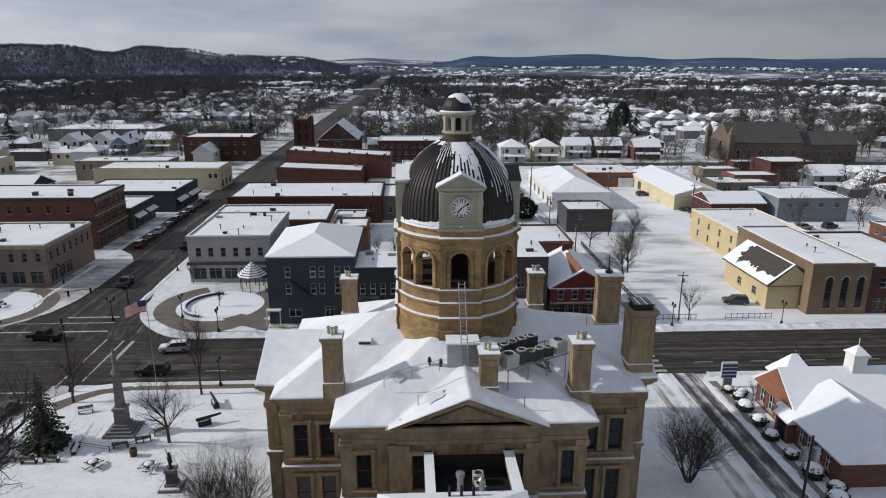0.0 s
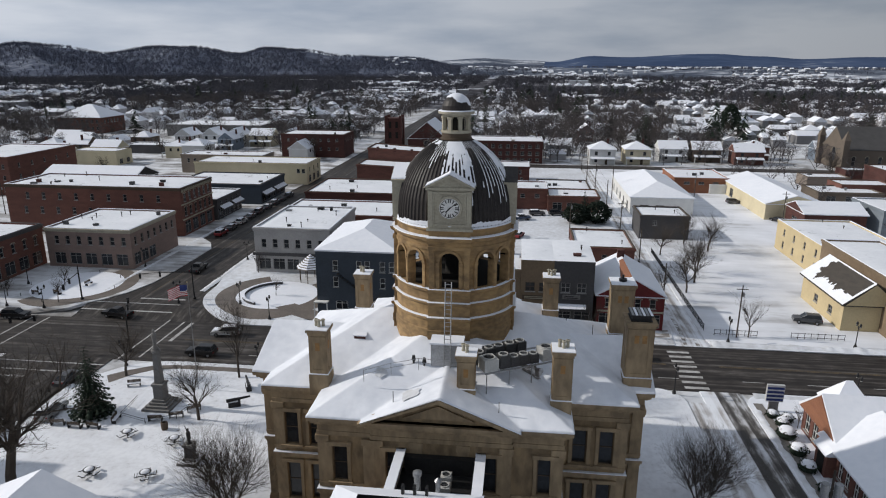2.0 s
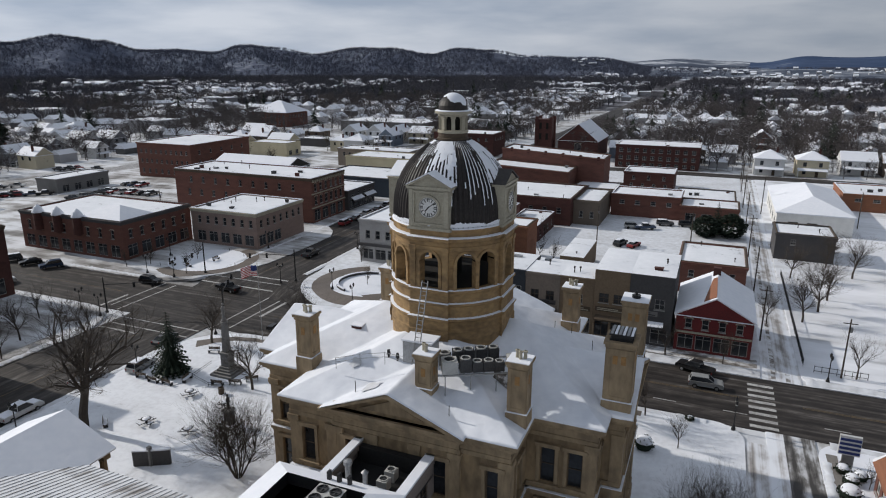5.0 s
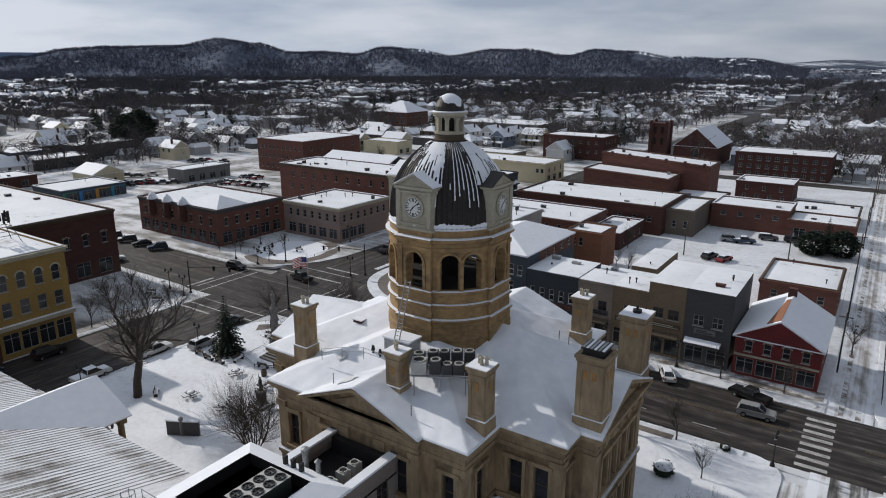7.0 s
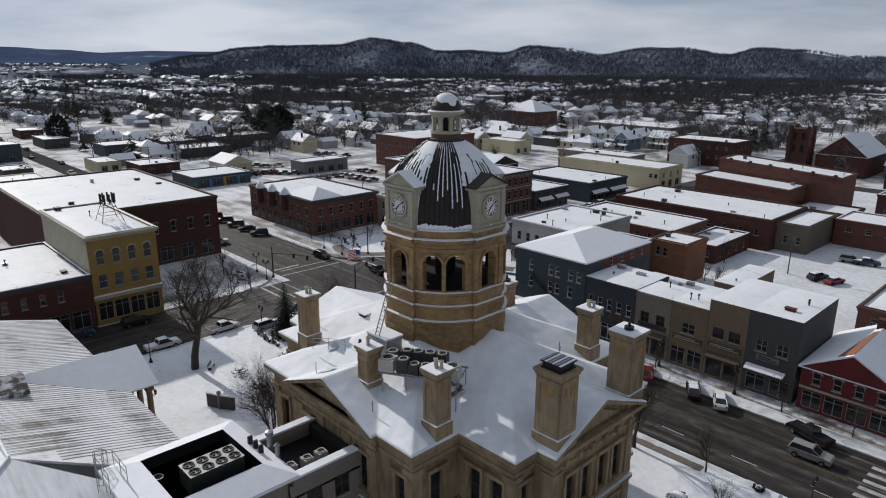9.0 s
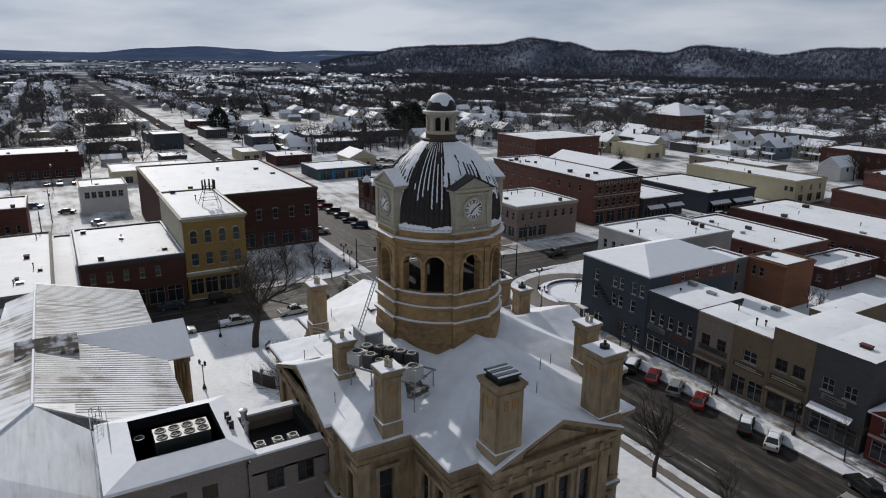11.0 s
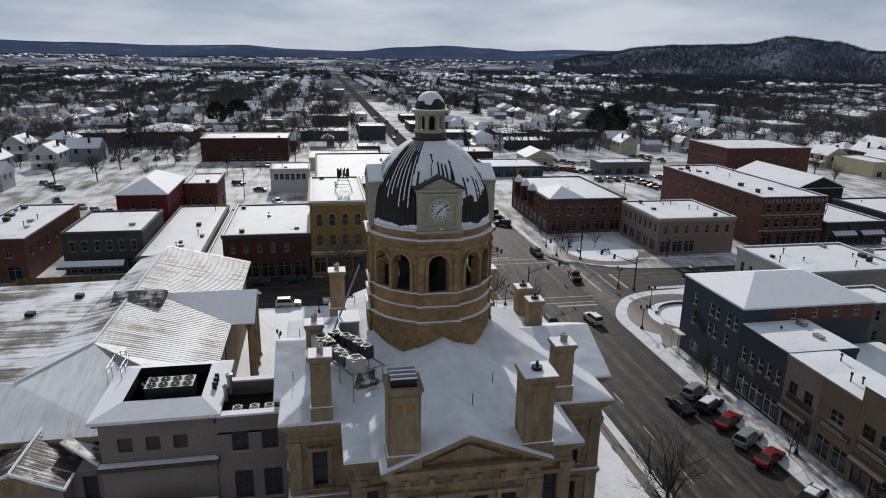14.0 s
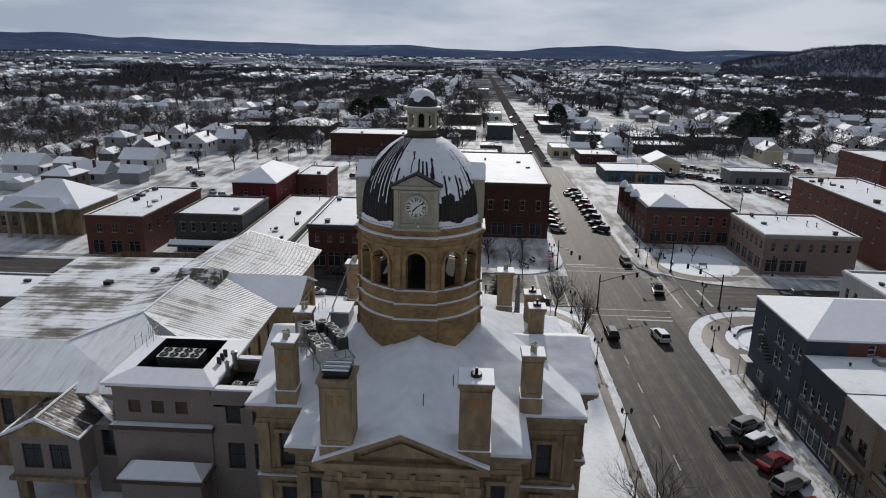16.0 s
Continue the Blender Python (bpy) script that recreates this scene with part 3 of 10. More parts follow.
# bearings of the tops and dips of the ridges and their height over the horizon in degrees
NEAR_RIDGE = [(-71, -0.6), (-66, 0.2), (-63, 0.75), (-59.5, 0.85), (-55.3, 1.1), (-52.2, 1.7), (-49.2, 1.25), (-46.5, 0.6), (-44.3, 0.66), (-41.4, 0.45), (-39, 0.98), (-36, 0.85), (-33.2, 0.4), (-29.5, 0.88), (-27.2, 0.86), (-23.3, 0.4), (-21.1, 0.86), (-18, 0.7), (-15, 0.3), (-9.5, 0.12), (-5, -0.6)]
FAR_RIDGE = [(-180, 0.7), (-125, 0.8), (-122, 0.9), (-118, 0.62), (-116.6, 0.76), (-114, 0.6), (-109, 0.48), (-105.8, 0.50), (-101.3, 0.40), (-96, 0.55), (-92, 0.3), (-87, 0.22), (-83, 0.62), (-79.3, 0.80), (-76, 0.66), (-73, 0.45), (-69, 0.6), (-60, 0.5), (-14, 0.35), (-7, 0.02),
             (-3.4, 0.24), (0.8, 0.06), (2.6, -0.05), (5.9, 0.44), (8.2, 0.36), (15.1, 0.62), (18.6, 0.42), (21.6, 0.22), (25.7, 0.36), (29.6, 0.24), (35.5, 0.36), (70, 0.6), (180, 0.7)]


def ground_height(x, y):
    """Flat town, wooded hills at two kilometres to the north-west, long ridges at four all round."""
    r = math.hypot(x, y - 60)
    if r < 1750:
        return -0.12
    az = math.degrees(math.atan2(x, y - 60))
    lump = noise.noise(Vector((x * 0.003, y * 0.003, 1.0))) + 0.5 * noise.noise(Vector((x * 0.008, y * 0.008, 4.0)))
    k = min(1, max(0, (r - 1780) / 520))
    z = max(0, 45 + 2300 * math.tan(radians(profile(NEAR_RIDGE, az)))) * (k * k * (3 - 2 * k)) * (1 + 0.10 * lump)
    spur = abs(noise.noise(Vector((az * 0.30, r * 0.0011, 7.0)))) + 0.5 * abs(noise.noise(Vector((az * 0.75, r * 0.002, 3.0))))
    z *= 1 - min(0.75, 1.5 * spur) * (1 - k) ** 0.6
    if r > 2700:
        k = min(1, max(0, (r - 2700) / 1500))
        z = max(z * (1 if r < 3000 else 0.9), (45 + 4200 * math.tan(radians(profile(FAR_RIDGE, az)))) * k ** 1.4 * (1 + 0.05 * lump))
    return -0.12 + z


def terrain(name, radii, step_deg, a0, a1, mat, label, category):
    n = int((a1 - a0) / step_deg)
    vs, fs = [], []
    for r in radii:
        for i in range(n + 1):
            a = radians(a0 + (a1 - a0) * i / n)
            x, y = r * math.sin(a), 60 + r * math.cos(a)
            vs.append((x, y, ground_height(x, y)))
    k = n + 1
    for j in range(len(radii) - 1):
        for i in range(n):
            fs.append((j * k + i, j * k + i + 1, (j + 1) * k + i + 1, (j + 1) * k + i))
    m = M()
    m.v, m.f = vs, fs
    return setting(name, m, mat, label, category, smooth=True)


# distance haze is painted into these three: wood tones made paler and bluer
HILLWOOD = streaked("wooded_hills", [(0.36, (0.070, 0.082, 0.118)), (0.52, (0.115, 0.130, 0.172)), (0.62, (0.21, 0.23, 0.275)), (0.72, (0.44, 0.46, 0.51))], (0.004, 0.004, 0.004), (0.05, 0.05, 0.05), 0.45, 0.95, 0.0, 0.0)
# far ridge: the blue is haze put into the colour, strongest here
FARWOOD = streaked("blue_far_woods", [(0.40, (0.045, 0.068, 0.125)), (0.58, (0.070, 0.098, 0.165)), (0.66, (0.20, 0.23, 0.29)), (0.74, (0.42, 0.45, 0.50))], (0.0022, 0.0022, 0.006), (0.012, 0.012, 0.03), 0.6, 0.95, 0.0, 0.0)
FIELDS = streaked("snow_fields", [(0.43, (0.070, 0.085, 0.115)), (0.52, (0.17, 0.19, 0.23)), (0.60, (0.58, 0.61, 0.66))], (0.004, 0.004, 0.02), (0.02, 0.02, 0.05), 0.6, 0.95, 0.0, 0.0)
terrain("ground_outskirts", [600, 900, 1200, 1500, 1760], 3.0, -180, 180, OUTSKIRTS, "brush and snow on the flat outskirts", "ground")
terrain("ground", [0.5] + list(range(20, 420, 10)) + list(range(420, 601, 30)), 3.0, -180, 180, TOWN_GROUND, "snow-covered flat ground of the town", "ground")
NEAR_R = [1760, 1800, 1850, 1900, 1950, 2000, 2060, 2120, 2180, 2240, 2300, 2400, 2600, 2800, 3000]
FAR_R = [3000, 3200, 3400, 3600, 3800, 3950, 4100, 4250, 4400, 4700]
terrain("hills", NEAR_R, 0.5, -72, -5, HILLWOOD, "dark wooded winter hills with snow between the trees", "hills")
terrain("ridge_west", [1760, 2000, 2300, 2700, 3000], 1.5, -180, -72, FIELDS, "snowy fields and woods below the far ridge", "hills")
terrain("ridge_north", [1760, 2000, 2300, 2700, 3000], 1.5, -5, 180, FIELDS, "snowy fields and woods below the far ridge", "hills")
terrain("far_ridge", FAR_R, 0.5, -180, -9, FARWOOD, "long wooded ridge on the horizon, painted haze blue", "hills")
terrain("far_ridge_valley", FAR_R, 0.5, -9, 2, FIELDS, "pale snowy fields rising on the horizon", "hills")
terrain("far_ridge_north", FAR_R, 0.5, 2, 180, FARWOOD, "long wooded ridge on the horizon, painted haze blue", "hills")

KE, KW, KS, KN = -51.7, -69.5, 89.0, 104.6     # kerbs of the two main streets
road = M().box(-212, KS, -0.4, 400, KN, 0.0)
FAR_ROAD = material("grey_highway", (0.085, 0.083, 0.084), (0.055, 0.053, 0.053), 0.95, big=0.05, fine=0.6, spec=0.0)
setting("road_far_west", M().box(-1500, 92.8, -0.4, -212, 101.2, 0.0), FAR_ROAD, "grey highway running out of town", "road")
setting("road_east_west", road, ASPHALT, "wet dark asphalt street with thin slush", "road")
r2 = M().box(KW, KN, -0.4, KE, 900, 0.004).box(KW, -120, -0.4, KE, KS, 0.004)
setting("road_north_south", r2, ASPHALT_NS, "wet dark asphalt street with thin slush", "road")
setting("road_side", M().box(39.0, 0, -0.4, 42.5, KS, 0.004), SIDE_ROAD, "wet side street along the hedge", "road")
setting("road_side_snow", M().box(34.5, 0, -0.4, 39.0, KS - 3.5, 0.03).box(37.0, KS - 3.5, -0.4, 39.0, KS, 0.02), LANE, "snow-covered half of the side street with tyre tracks", "road")
setting("alley", M().box(37.0, 104.7, -0.4, 42.5, 292, 0.02), LANE, "narrow snow-covered alley with tyre tracks", "road")
for x in (38.5, 40.5):
    setting("tyre_track", M().box(x, 104.8, -0.1, x + .62, 291.8, 0.035), PAVE_SLUSH, "wet tyre track worn through the snow", "road")
setting("road_second_street", M().box(-51.5, 293, -0.4, 400, 303, 0.0), ASPHALT, "plowed street with snowy edges", "road")
setting("road_west_block", M().box(-215, 105.0, -0.4, -205, 420, 0.003), SLUSH, "slushy side street", "road")


def arc(cx, cy, r, a0, a1, n=10):
    return [(cx + r * math.cos(radians(a0 + (a1 - a0) * i / n)), cy + r * math.sin(radians(a0 + (a1 - a0) * i / n))) for i in range(n + 1)]


def plate(name, pts, z, mat, label, category="pavement"):
    return setting(name, M().prism(pts, -0.4, z), mat, label, category)


# raised blocks with stone kerbs: lawn of the courthouse, the corner plazas, the blocks of houses
lawn = [(-51.7, 0), (34.5, 0), *arc(30.5, 85, 4, 0, 90), *arc(-41, 78.4, 10.6, 90, 180)]
plate("pavement_court_square", lawn, 0.15, LAWN_SNOW, "snow-covered lawn round the courthouse with stone kerb", "lawn")
plate("pavement_north_east", [(-49.6, 122), *arc(-35.6, 118.5, 13.9, 180, 270, 16), (37, 104.6), (37, 292), (-51.7, 292), (-51.7, 132)], 0.15, SNOW_OLD, "snowy pavement and yards behind the shops")
setting("road_corner", M().box(-51.7, 104.65, -0.4, -36, 134, 0.002), ASPHALT_NS, "wet asphalt at the rounded street corner", "road")
plate("pavement_north_west", [(-205, 104.6), (-84, 104.6), (-77, 105.3), (-71.5, 107.6), (-67.5, 111.5), (-65, 116), (-63.4, 122), (-62.9, 130), (-63.1, 148), (-65.5, 153), (-69.5, 157), (-69.5, 292), (-205, 292)], 0.15, LOT_SNOW, "snowy pavement with plaza corner")
plate("pavement_south_west", [(-300, -60), (-69.5, -60), *arc(-80.5, 78, 11, 0, 90), (-300, 89)], 0.15, LOT_SNOW, "snowy pavement and parking lots")
plate("pavement_lot_block", [*arc(46.5, 108.6, 4, 180, 270), (400, 104.6), (400, 292), (42.5, 292)], 0.15, LOT_PALE, "snow-covered parking lot block")
plate("pavement_east_block", [(42.5, 0), (400, 0), (400, 89), *arc(46.5, 85, 4, 90, 180)], 0.15, SNOW, "snow-covered block")

# bare wet walks
plate("walk_plaza_north_west", [*arc(-77.6, 118.6, 11.4, -120, 75, 24), *arc(-77.6, 118.6, 8.6, 75, -120, 24)], 0.172, WET_WALK, "bare wet brown walk round the corner planter")
plate("walk_plaza_ring", [*arc(-35.5, 118.2, 11.7, 118, 412, 30), *arc(-35.5, 118.2, 7.9, 412, 118, 30)], 0.172, WET_WALK, "bare wet curved walk round a planter")
setting("pavement_shops", M().add([(-24.4, 105.5, 0.156), (36.6, 105.5, 0.156), (36.6, 108.9, 1.0), (-24.4, 108.9, 1.0), (-24.4, 105.5, -0.3), (36.6, 105.5, -0.3), (36.6, 108.9, -0.3), (-24.4, 108.9, -0.3)],
                                  [(0, 1, 2, 3), (1, 5, 6, 2), (3, 7, 4, 0), (2, 6, 7, 3), (0, 4, 5, 1)]), PAVE_SLUSH, "sloping slushy pavement before the shops", "pavement")
plate("walk_plaza_south", [(-33.5, 111.2), (-30.5, 113.6), (-24.7, 110.0), (-24.7, 106.6), (-29, 108.2)], 0.176, WET_WALK, "bare wet brown walk beside the planter")
plate("walk_bank", [(43.3, 58), (44.5, 58), (44.5, 86), (43.3, 86)], 0.172, CONCRETE, "bare wet walk beside the hedge")
plate("walk_square_north", [(-40, 86.6), (22, 86.6), (22, 87.9), (-40, 87.9)], 0.17, WET_WALK, "trodden slushy pavement")
plate("walk_west_front", [(-73.2, -50), (-71.2, -50), (-71.2, 76), (-73.2, 76)], 0.165, SLUSH, "trodden slushy shop pavement")
plate("walk_corner", [(-47.3, 81.1), (-45.4, 83.8), (-43.1, 85.7), (-39.6, 86.55), (-39.6, 87.95), (-44.0, 87.0), (-46.8, 85.2), (-48.9, 83.2)], 0.172, WET_WALK, "bare wet walk curving round the corner of the lawn")


def stripes(name, mat, boxes, z=0.008, label=""):
    m = M()
    for x0, y0, x1, y1 in boxes:
        m.box(x0, y0, z - 0.01, x1, y1, z)
    return setting(name, m, mat, label, "road marking")


# crosswalk bars and lines, worn
cw = [(36.0 - 0.8 + 0.0, 89.6 + i * 1.75, 38.6, 90.3 + i * 1.75) for i in range(8)]
stripes("marking_zebra_east", PAINT_W, cw, 0.012, "worn white zebra crossing bars")
lines = [(-51.0, 88.0, -50.7, 105.5), (-48.0, 90.0, -47.7, 104.6), (-73.4, 89.0, -73.1, 104.0), (-76.4, 90.5, -76.1, 104.2), (KW, 86.6, KE, 86.9), (KW, 83.8, KE, 84.1), (KW, 107.4, KE, 107.7), (KW, 110.4, KE, 110.7),
         (-46.5, 96.4, -45.9, 104.4), (-61.0, 113.0, -51.9, 113.5), (KW, 81.6, -61, 82.1), (-78.2, 89.5, -77.6, 96)]
stripes("marking_crossings", PAINT_W, lines, 0.012, "worn white crossing lines at the junction")
lanes = [(x, 92.6, x + 3.0, 92.75) for x in range(-40, 34, 9)] + [(x, 92.6, x + 3.0, 92.75) for x in range(44, 200, 9)]
stripes("marking_lane_dashes", PAINT_W, lanes, 0.012, "faint dashed lane line")
yel = [(-44, 97.2, 34, 97.34), (-44, 97.5, 34, 97.64), (42, 97.2, 220, 97.34), (42, 97.5, 220, 97.64), (-260, 97.0, -80, 97.15), (-60.7, 114, -60.55, 420), (-60.7, 0, -60.55, 82)]
stripes("marking_centre_lines", PAINT_Y, yel, 0.012, "faded yellow centre lines")

# ploughed snow banks along the kerbs


def bank(name, x0, y0, x1, y1, w=1.4, h=0.45, mat=None):
    """A heap of ploughed snow along a line."""
    a, b = Vector((x0, y0, 0)), Vector((x1, y1, 0))
    L = (b - a).length
    d = (b - a) / L
    s = Vector((-d.y, d.x, 0))
    n = max(4, int(L / 0.5))
    m, vs = M(), []
    for i in range(n + 1):
        p = a + d * (L * i / n)
        k = 0.25 + 0.9 * abs(noise.noise(p * 0.9)) + 0.6 * abs(noise.noise(p * 0.21))
        ww = w * (0.6 + 0.5 * k)
        for o, zz in ((-0.6, -0.02), (-0.3, 0.6), (0.05, 1.0), (0.35, 0.6), (0.6, -0.02)):
            q = p + s * (o * ww + 0.2 * noise.noise(p * 1.7))
            vs.append((q.x, q.y, 0.1 + zz * h * k + 0.06 * noise.noise(q * 2.3)))
    m.add(vs, [(i * 5 + j, i * 5 + j + 1, i * 5 + j + 6, i * 5 + j + 5) for i in range(n) for j in range(4)])
    ob = m.make(name, mat or SNOW_OLD, smooth=True)
    return tagged(ob, "lumpy ploughed snow heaped along the kerb", "snow bank", kind="stuff")


for b in ((-30, 105.8, 36, 105.8, 1.6, 0.4), (43, 105.9, 120, 105.9, 2.2, 0.5), (-40, 88.4, 30, 88.4, 1.2, 0.3), (44, 88.2, 120, 88.2, 1.6, 0.4), (-52.0, 20, -52.0, 80, 1.2, 0.3), (-70.3, -40, -70.3, 70, 1.3, 0.35),
          (-70.2, 116, -70.2, 170, 1.2, 0.3), (-51.0, 118, -51.0, 170, 1.2, 0.3), (43.2, 10, 43.2, 84, 1.2, 0.35), (-170, 88.0, -84, 88.0, 1.2, 0.3), (-170, 105.6, -84, 105.6, 1.2, 0.3)):
    bank("snow_bank", *b)

# ---- courthouse ----
CX, CY = 4.5, 63.1
court = thing("courthouse", "tan sandstone county courthouse with snowy roof and domed clock tower", "courthouse", CX, CY, 0)
EAVE = 15.9


def hip_z(x, y, x0, y0, x1, y1, z0, slope):
    d = min(x - x0, x1 - x, y - y0, y1 - y)
    return z0 + d * slope if d >= -1e-6 else -99


def gable_z(x, y, x0, y0, x1, y1, z0, rise, along_x):
    if not (x0 - 1e-6 <= x <= x1 + 1e-6 and y0 - 1e-6 <= y <= y1 + 1e-6):
        return -99
    c, w, u = ((y0 + y1) / 2, (y1 - y0) / 2, y) if along_x else ((x0 + x1) / 2, (x1 - x0) / 2, x)
    return z0 + rise * (1 - abs(u - c) / w)


CORE = (-12.7, 54.0, 21.7, 73.0)
PAV = (-6.8, 48.9, 15.7, 78.2)
PED_NS = (-2.0, 48.3, 11.4, 79.9)
PED_EW = (-14.6, 56.6, 23.5, 69.8)


def roof_z(x, y):
    return max(min(hip_z(x, y, *CORE, EAVE, 0.47), 20.4), min(hip_z(x, y, *PAV, EAVE, 0.455), 20.9), gable_z(x, y, *PED_NS, EAVE, 2.7, False), gable_z(x, y, *PED_EW, EAVE, 2.7, True))


snow_m, base_m = M(), M()
xs = sorted({round(-15 + 0.15 * i, 2) for i in range(261)} | {CORE[0], CORE[2], PAV[0], PAV[2], PED_NS[0], PED_NS[2], PED_EW[0], PED_EW[2], CX})
ys = sorted({round(48 + 0.15 * i, 2) for i in range(215)} | {CORE[1], CORE[3], PAV[1], PAV[3], PED_NS[1], PED_NS[3], PED_EW[1], PED_EW[3], CY})
idx = {}


def rv(i, j):
    if (i, j) not in idx:
        x, y = xs[i], ys[j]
        z = roof_z(x, y)
        t = math.hypot(x - CX, y - CY)
        drift = 0.30 * math.exp(-((t - 6.6) / 1.6) ** 2) * (0.6 + 0.6 * wob(x, y, 0.2))
        z += 0.10 + 0.07 * wob(x, y, 0.22) + 0.04 * wob(x, y, 0.9) + max(0, drift)
        idx[(i, j)] = len(snow_m.v)
        snow_m.v.append((x, y, z))
    return idx[(i, j)]


cells = {}
for i in range(len(xs) - 1):
    for j in range(len(ys) - 1):
        if roof_z((xs[i] + xs[i + 1]) / 2, (ys[j] + ys[j + 1]) / 2) > 0:
            cells[(i, j)] = 1
            a, b, c, d = rv(i, j), rv(i + 1, j), rv(i + 1, j + 1), rv(i, j + 1)
            za, zb, zc, zd = (snow_m.v[k][2] for k in (a, b, c, d))
            mid = roof_z((xs[i] + xs[i + 1]) / 2, (ys[j] + ys[j + 1]) / 2) + 0.1
            snow_m.f += [(a, b, c), (a, c, d)] if abs((za + zc) / 2 - mid) < abs((zb + zd) / 2 - mid) else [(a, b, d), (b, c, d)]
low = {}


def lv(k, dz):
    if k not in low:
        x, y, z = snow_m.v[k]
        low[k] = len(snow_m.v)
        snow_m.v.append((x, y, roof_z(x, y) - dz))
    return low[k]


for (i, j) in list(cells):
    for di, dj, e in ((-1, 0, ((i, j + 1), (i, j))), (1, 0, ((i + 1, j), (i + 1, j + 1))), (0, -1, ((i, j), (i + 1, j))), (0, 1, ((i + 1, j + 1), (i, j + 1)))):
        if (i + di, j + dj) not in cells:
            a, b = rv(*e[0]), rv(*e[1])
            snow_m.f.append((b, a, lv(a, 0.06), lv(b, 0.06)))
roof_snow = snow_m.make("roof_snow", ROOF_SNOW, court, "thick wind-drifted snow on the roof", smooth=True)


# bare patches worn through the roof snow, under the rack and beside the walkway


def bare_patch(x, y, r, seed, mat, label):
    m, n = M(), 20
    m.v.append((x, y, roof_z(x, y) + 0.24))
    for k in range(n):
        a = 2 * math.pi * k / n
        q = r * (0.75 + 0.6 * noise.noise(Vector((math.cos(a) * 1.6, math.sin(a) * 1.6, seed))))
        px, py = x + q * math.cos(a), y + 0.8 * q * math.sin(a)
        m.v.append((px, py, roof_z(px, py) + 0.19))
    m.f = [(0, k + 1, (k + 1) % n + 1) for k in range(n)]
    m.make("bare_patch", mat, court, label)


bare_patch(12.2, 56.6, 1.5, 3.0, MELT, "brown slush where the snow has melted")
bare_patch(1.9, 50.7, 1.3, 8.0, SNOW_OLD, "thin grey patch in the snow")
bare_patch(-1.2, 53.4, 0.8, 5.0, SNOW_OLD, "thin grey patch in the snow")


WALL = {"core": (-11.9, 54.8, 20.9, 72.2), "pav": (-6.0, 49.7, 14.9, 77.4), "ns": (-1.2, 49.4, 10.6, 79.0), "ew": (-13.8, 57.4, 22.7, 69.0)}

# walls with real windows: (a, b, list of (u, width, foot, height, style))
UP, LO = (9.4, 3.45), (3.4, 4.0)


def court_wall(a, b, us, ww=1.25, attic=True):
    L = math.hypot(b[0] - a[0], b[1] - a[1])
    holes = []
    for u in us:
        for foot, hh in (UP, LO):
            holes.append((u - ww / 2, u + ww / 2, foot, foot + hh))
    m = M()
    facade(m, None, a, b, 0, 13.9, holes, 0.35)
    m.make("wall", STONE, court)
    turn = math.degrees(math.atan2(b[1] - a[1], b[0] - a[0]))
    for u in us:
        px, py = a[0] + (b[0] - a[0]) * u / L, a[1] + (b[1] - a[1]) * u / L
        for foot, hh in (UP, LO):
            put_window(court, pose(px - CX, py - CY, foot, 0, 0, turn) @ pose(0, 0.1, 0), ww, hh, "sash", BROWN_TRIM, sill=False)
            s = M()
            mm = Matrix.Translation((px, py, 0)) @ pose(0, 0, 0, 0, 0, turn)
            s.box(-ww / 2 - 0.35, -0.14, foot, -ww / 2 - 0.05, -0.003, foot + hh + 0.1, mm).box(ww / 2 + 0.05, -0.14, foot, ww / 2 + 0.35, -0.003, foot + hh + 0.1, mm)
            s.box(-ww / 2 - 0.45, -0.30, foot + hh + 0.1, ww / 2 + 0.45, -0.003, foot + hh + 0.45, mm)
            s.make("window_surround", STONE_TRIM, court)
            s = M().box(-ww / 2 - 0.45, -0.32, foot - 0.22, ww / 2 + 0.45, -0.003, foot - 0.02, mm)
            s.make("window_ledge", STONE_TRIM, court)
    return m


w = WALL
core, pav, ns, ew = w["core"], w["pav"], w["ns"], w["ew"]
court_wall((core[0], core[1]), (pav[0], core[1]), (1.6, 4.0))
court_wall((pav[2], core[1]), (core[2], core[1]), (1.9, 4.3))
court_wall((core[2], core[3]), (pav[2], core[3]), (1.9, 4.3))
court_wall((pav[0], core[3]), (core[0], core[3]), (1.6, 4.0))
court_wall((pav[0], pav[1]), (ns[0], pav[1]), (1.85,))
court_wall((ns[2], pav[1]), (pav[2], pav[1]), (2.9,))
court_wall((ns[0], ns[1]), (ns[2], ns[1]), (1.8, 10.0))
court_wall((pav[2], pav[1]), (pav[2], core[1]), (2.5,))
court_wall((pav[0], core[1]), (pav[0], pav[1]), (2.5,))
court_wall((pav[2], core[3]), (pav[2], pav[3]), (2.6,))
court_wall((pav[0], pav[3]), (pav[0], core[3]), (2.6,))
court_wall((pav[2], pav[3]), (ns[2], pav[3]), (2.0,))
court_wall((ns[0], pav[3]), (pav[0], pav[3]), (2.0,))
court_wall((ns[2], ns[3]), (ns[0], ns[3]), (2.5, 5.9, 9.3))
court_wall((core[2], core[1]), (core[2], ew[1]), (1.3,), 1.1)
court_wall((core[2], ew[3]), (core[2], core[3]), (1.6,), 1.1)
court_wall((ew[2], ew[1]), (ew[2], ew[3]), (2.4, 4.6, 7.0, 9.2), 1.15)
court_wall((ew[0], ew[3]), (ew[0], ew[1]), (2.4, 4.6, 7.0, 9.2), 1.15)
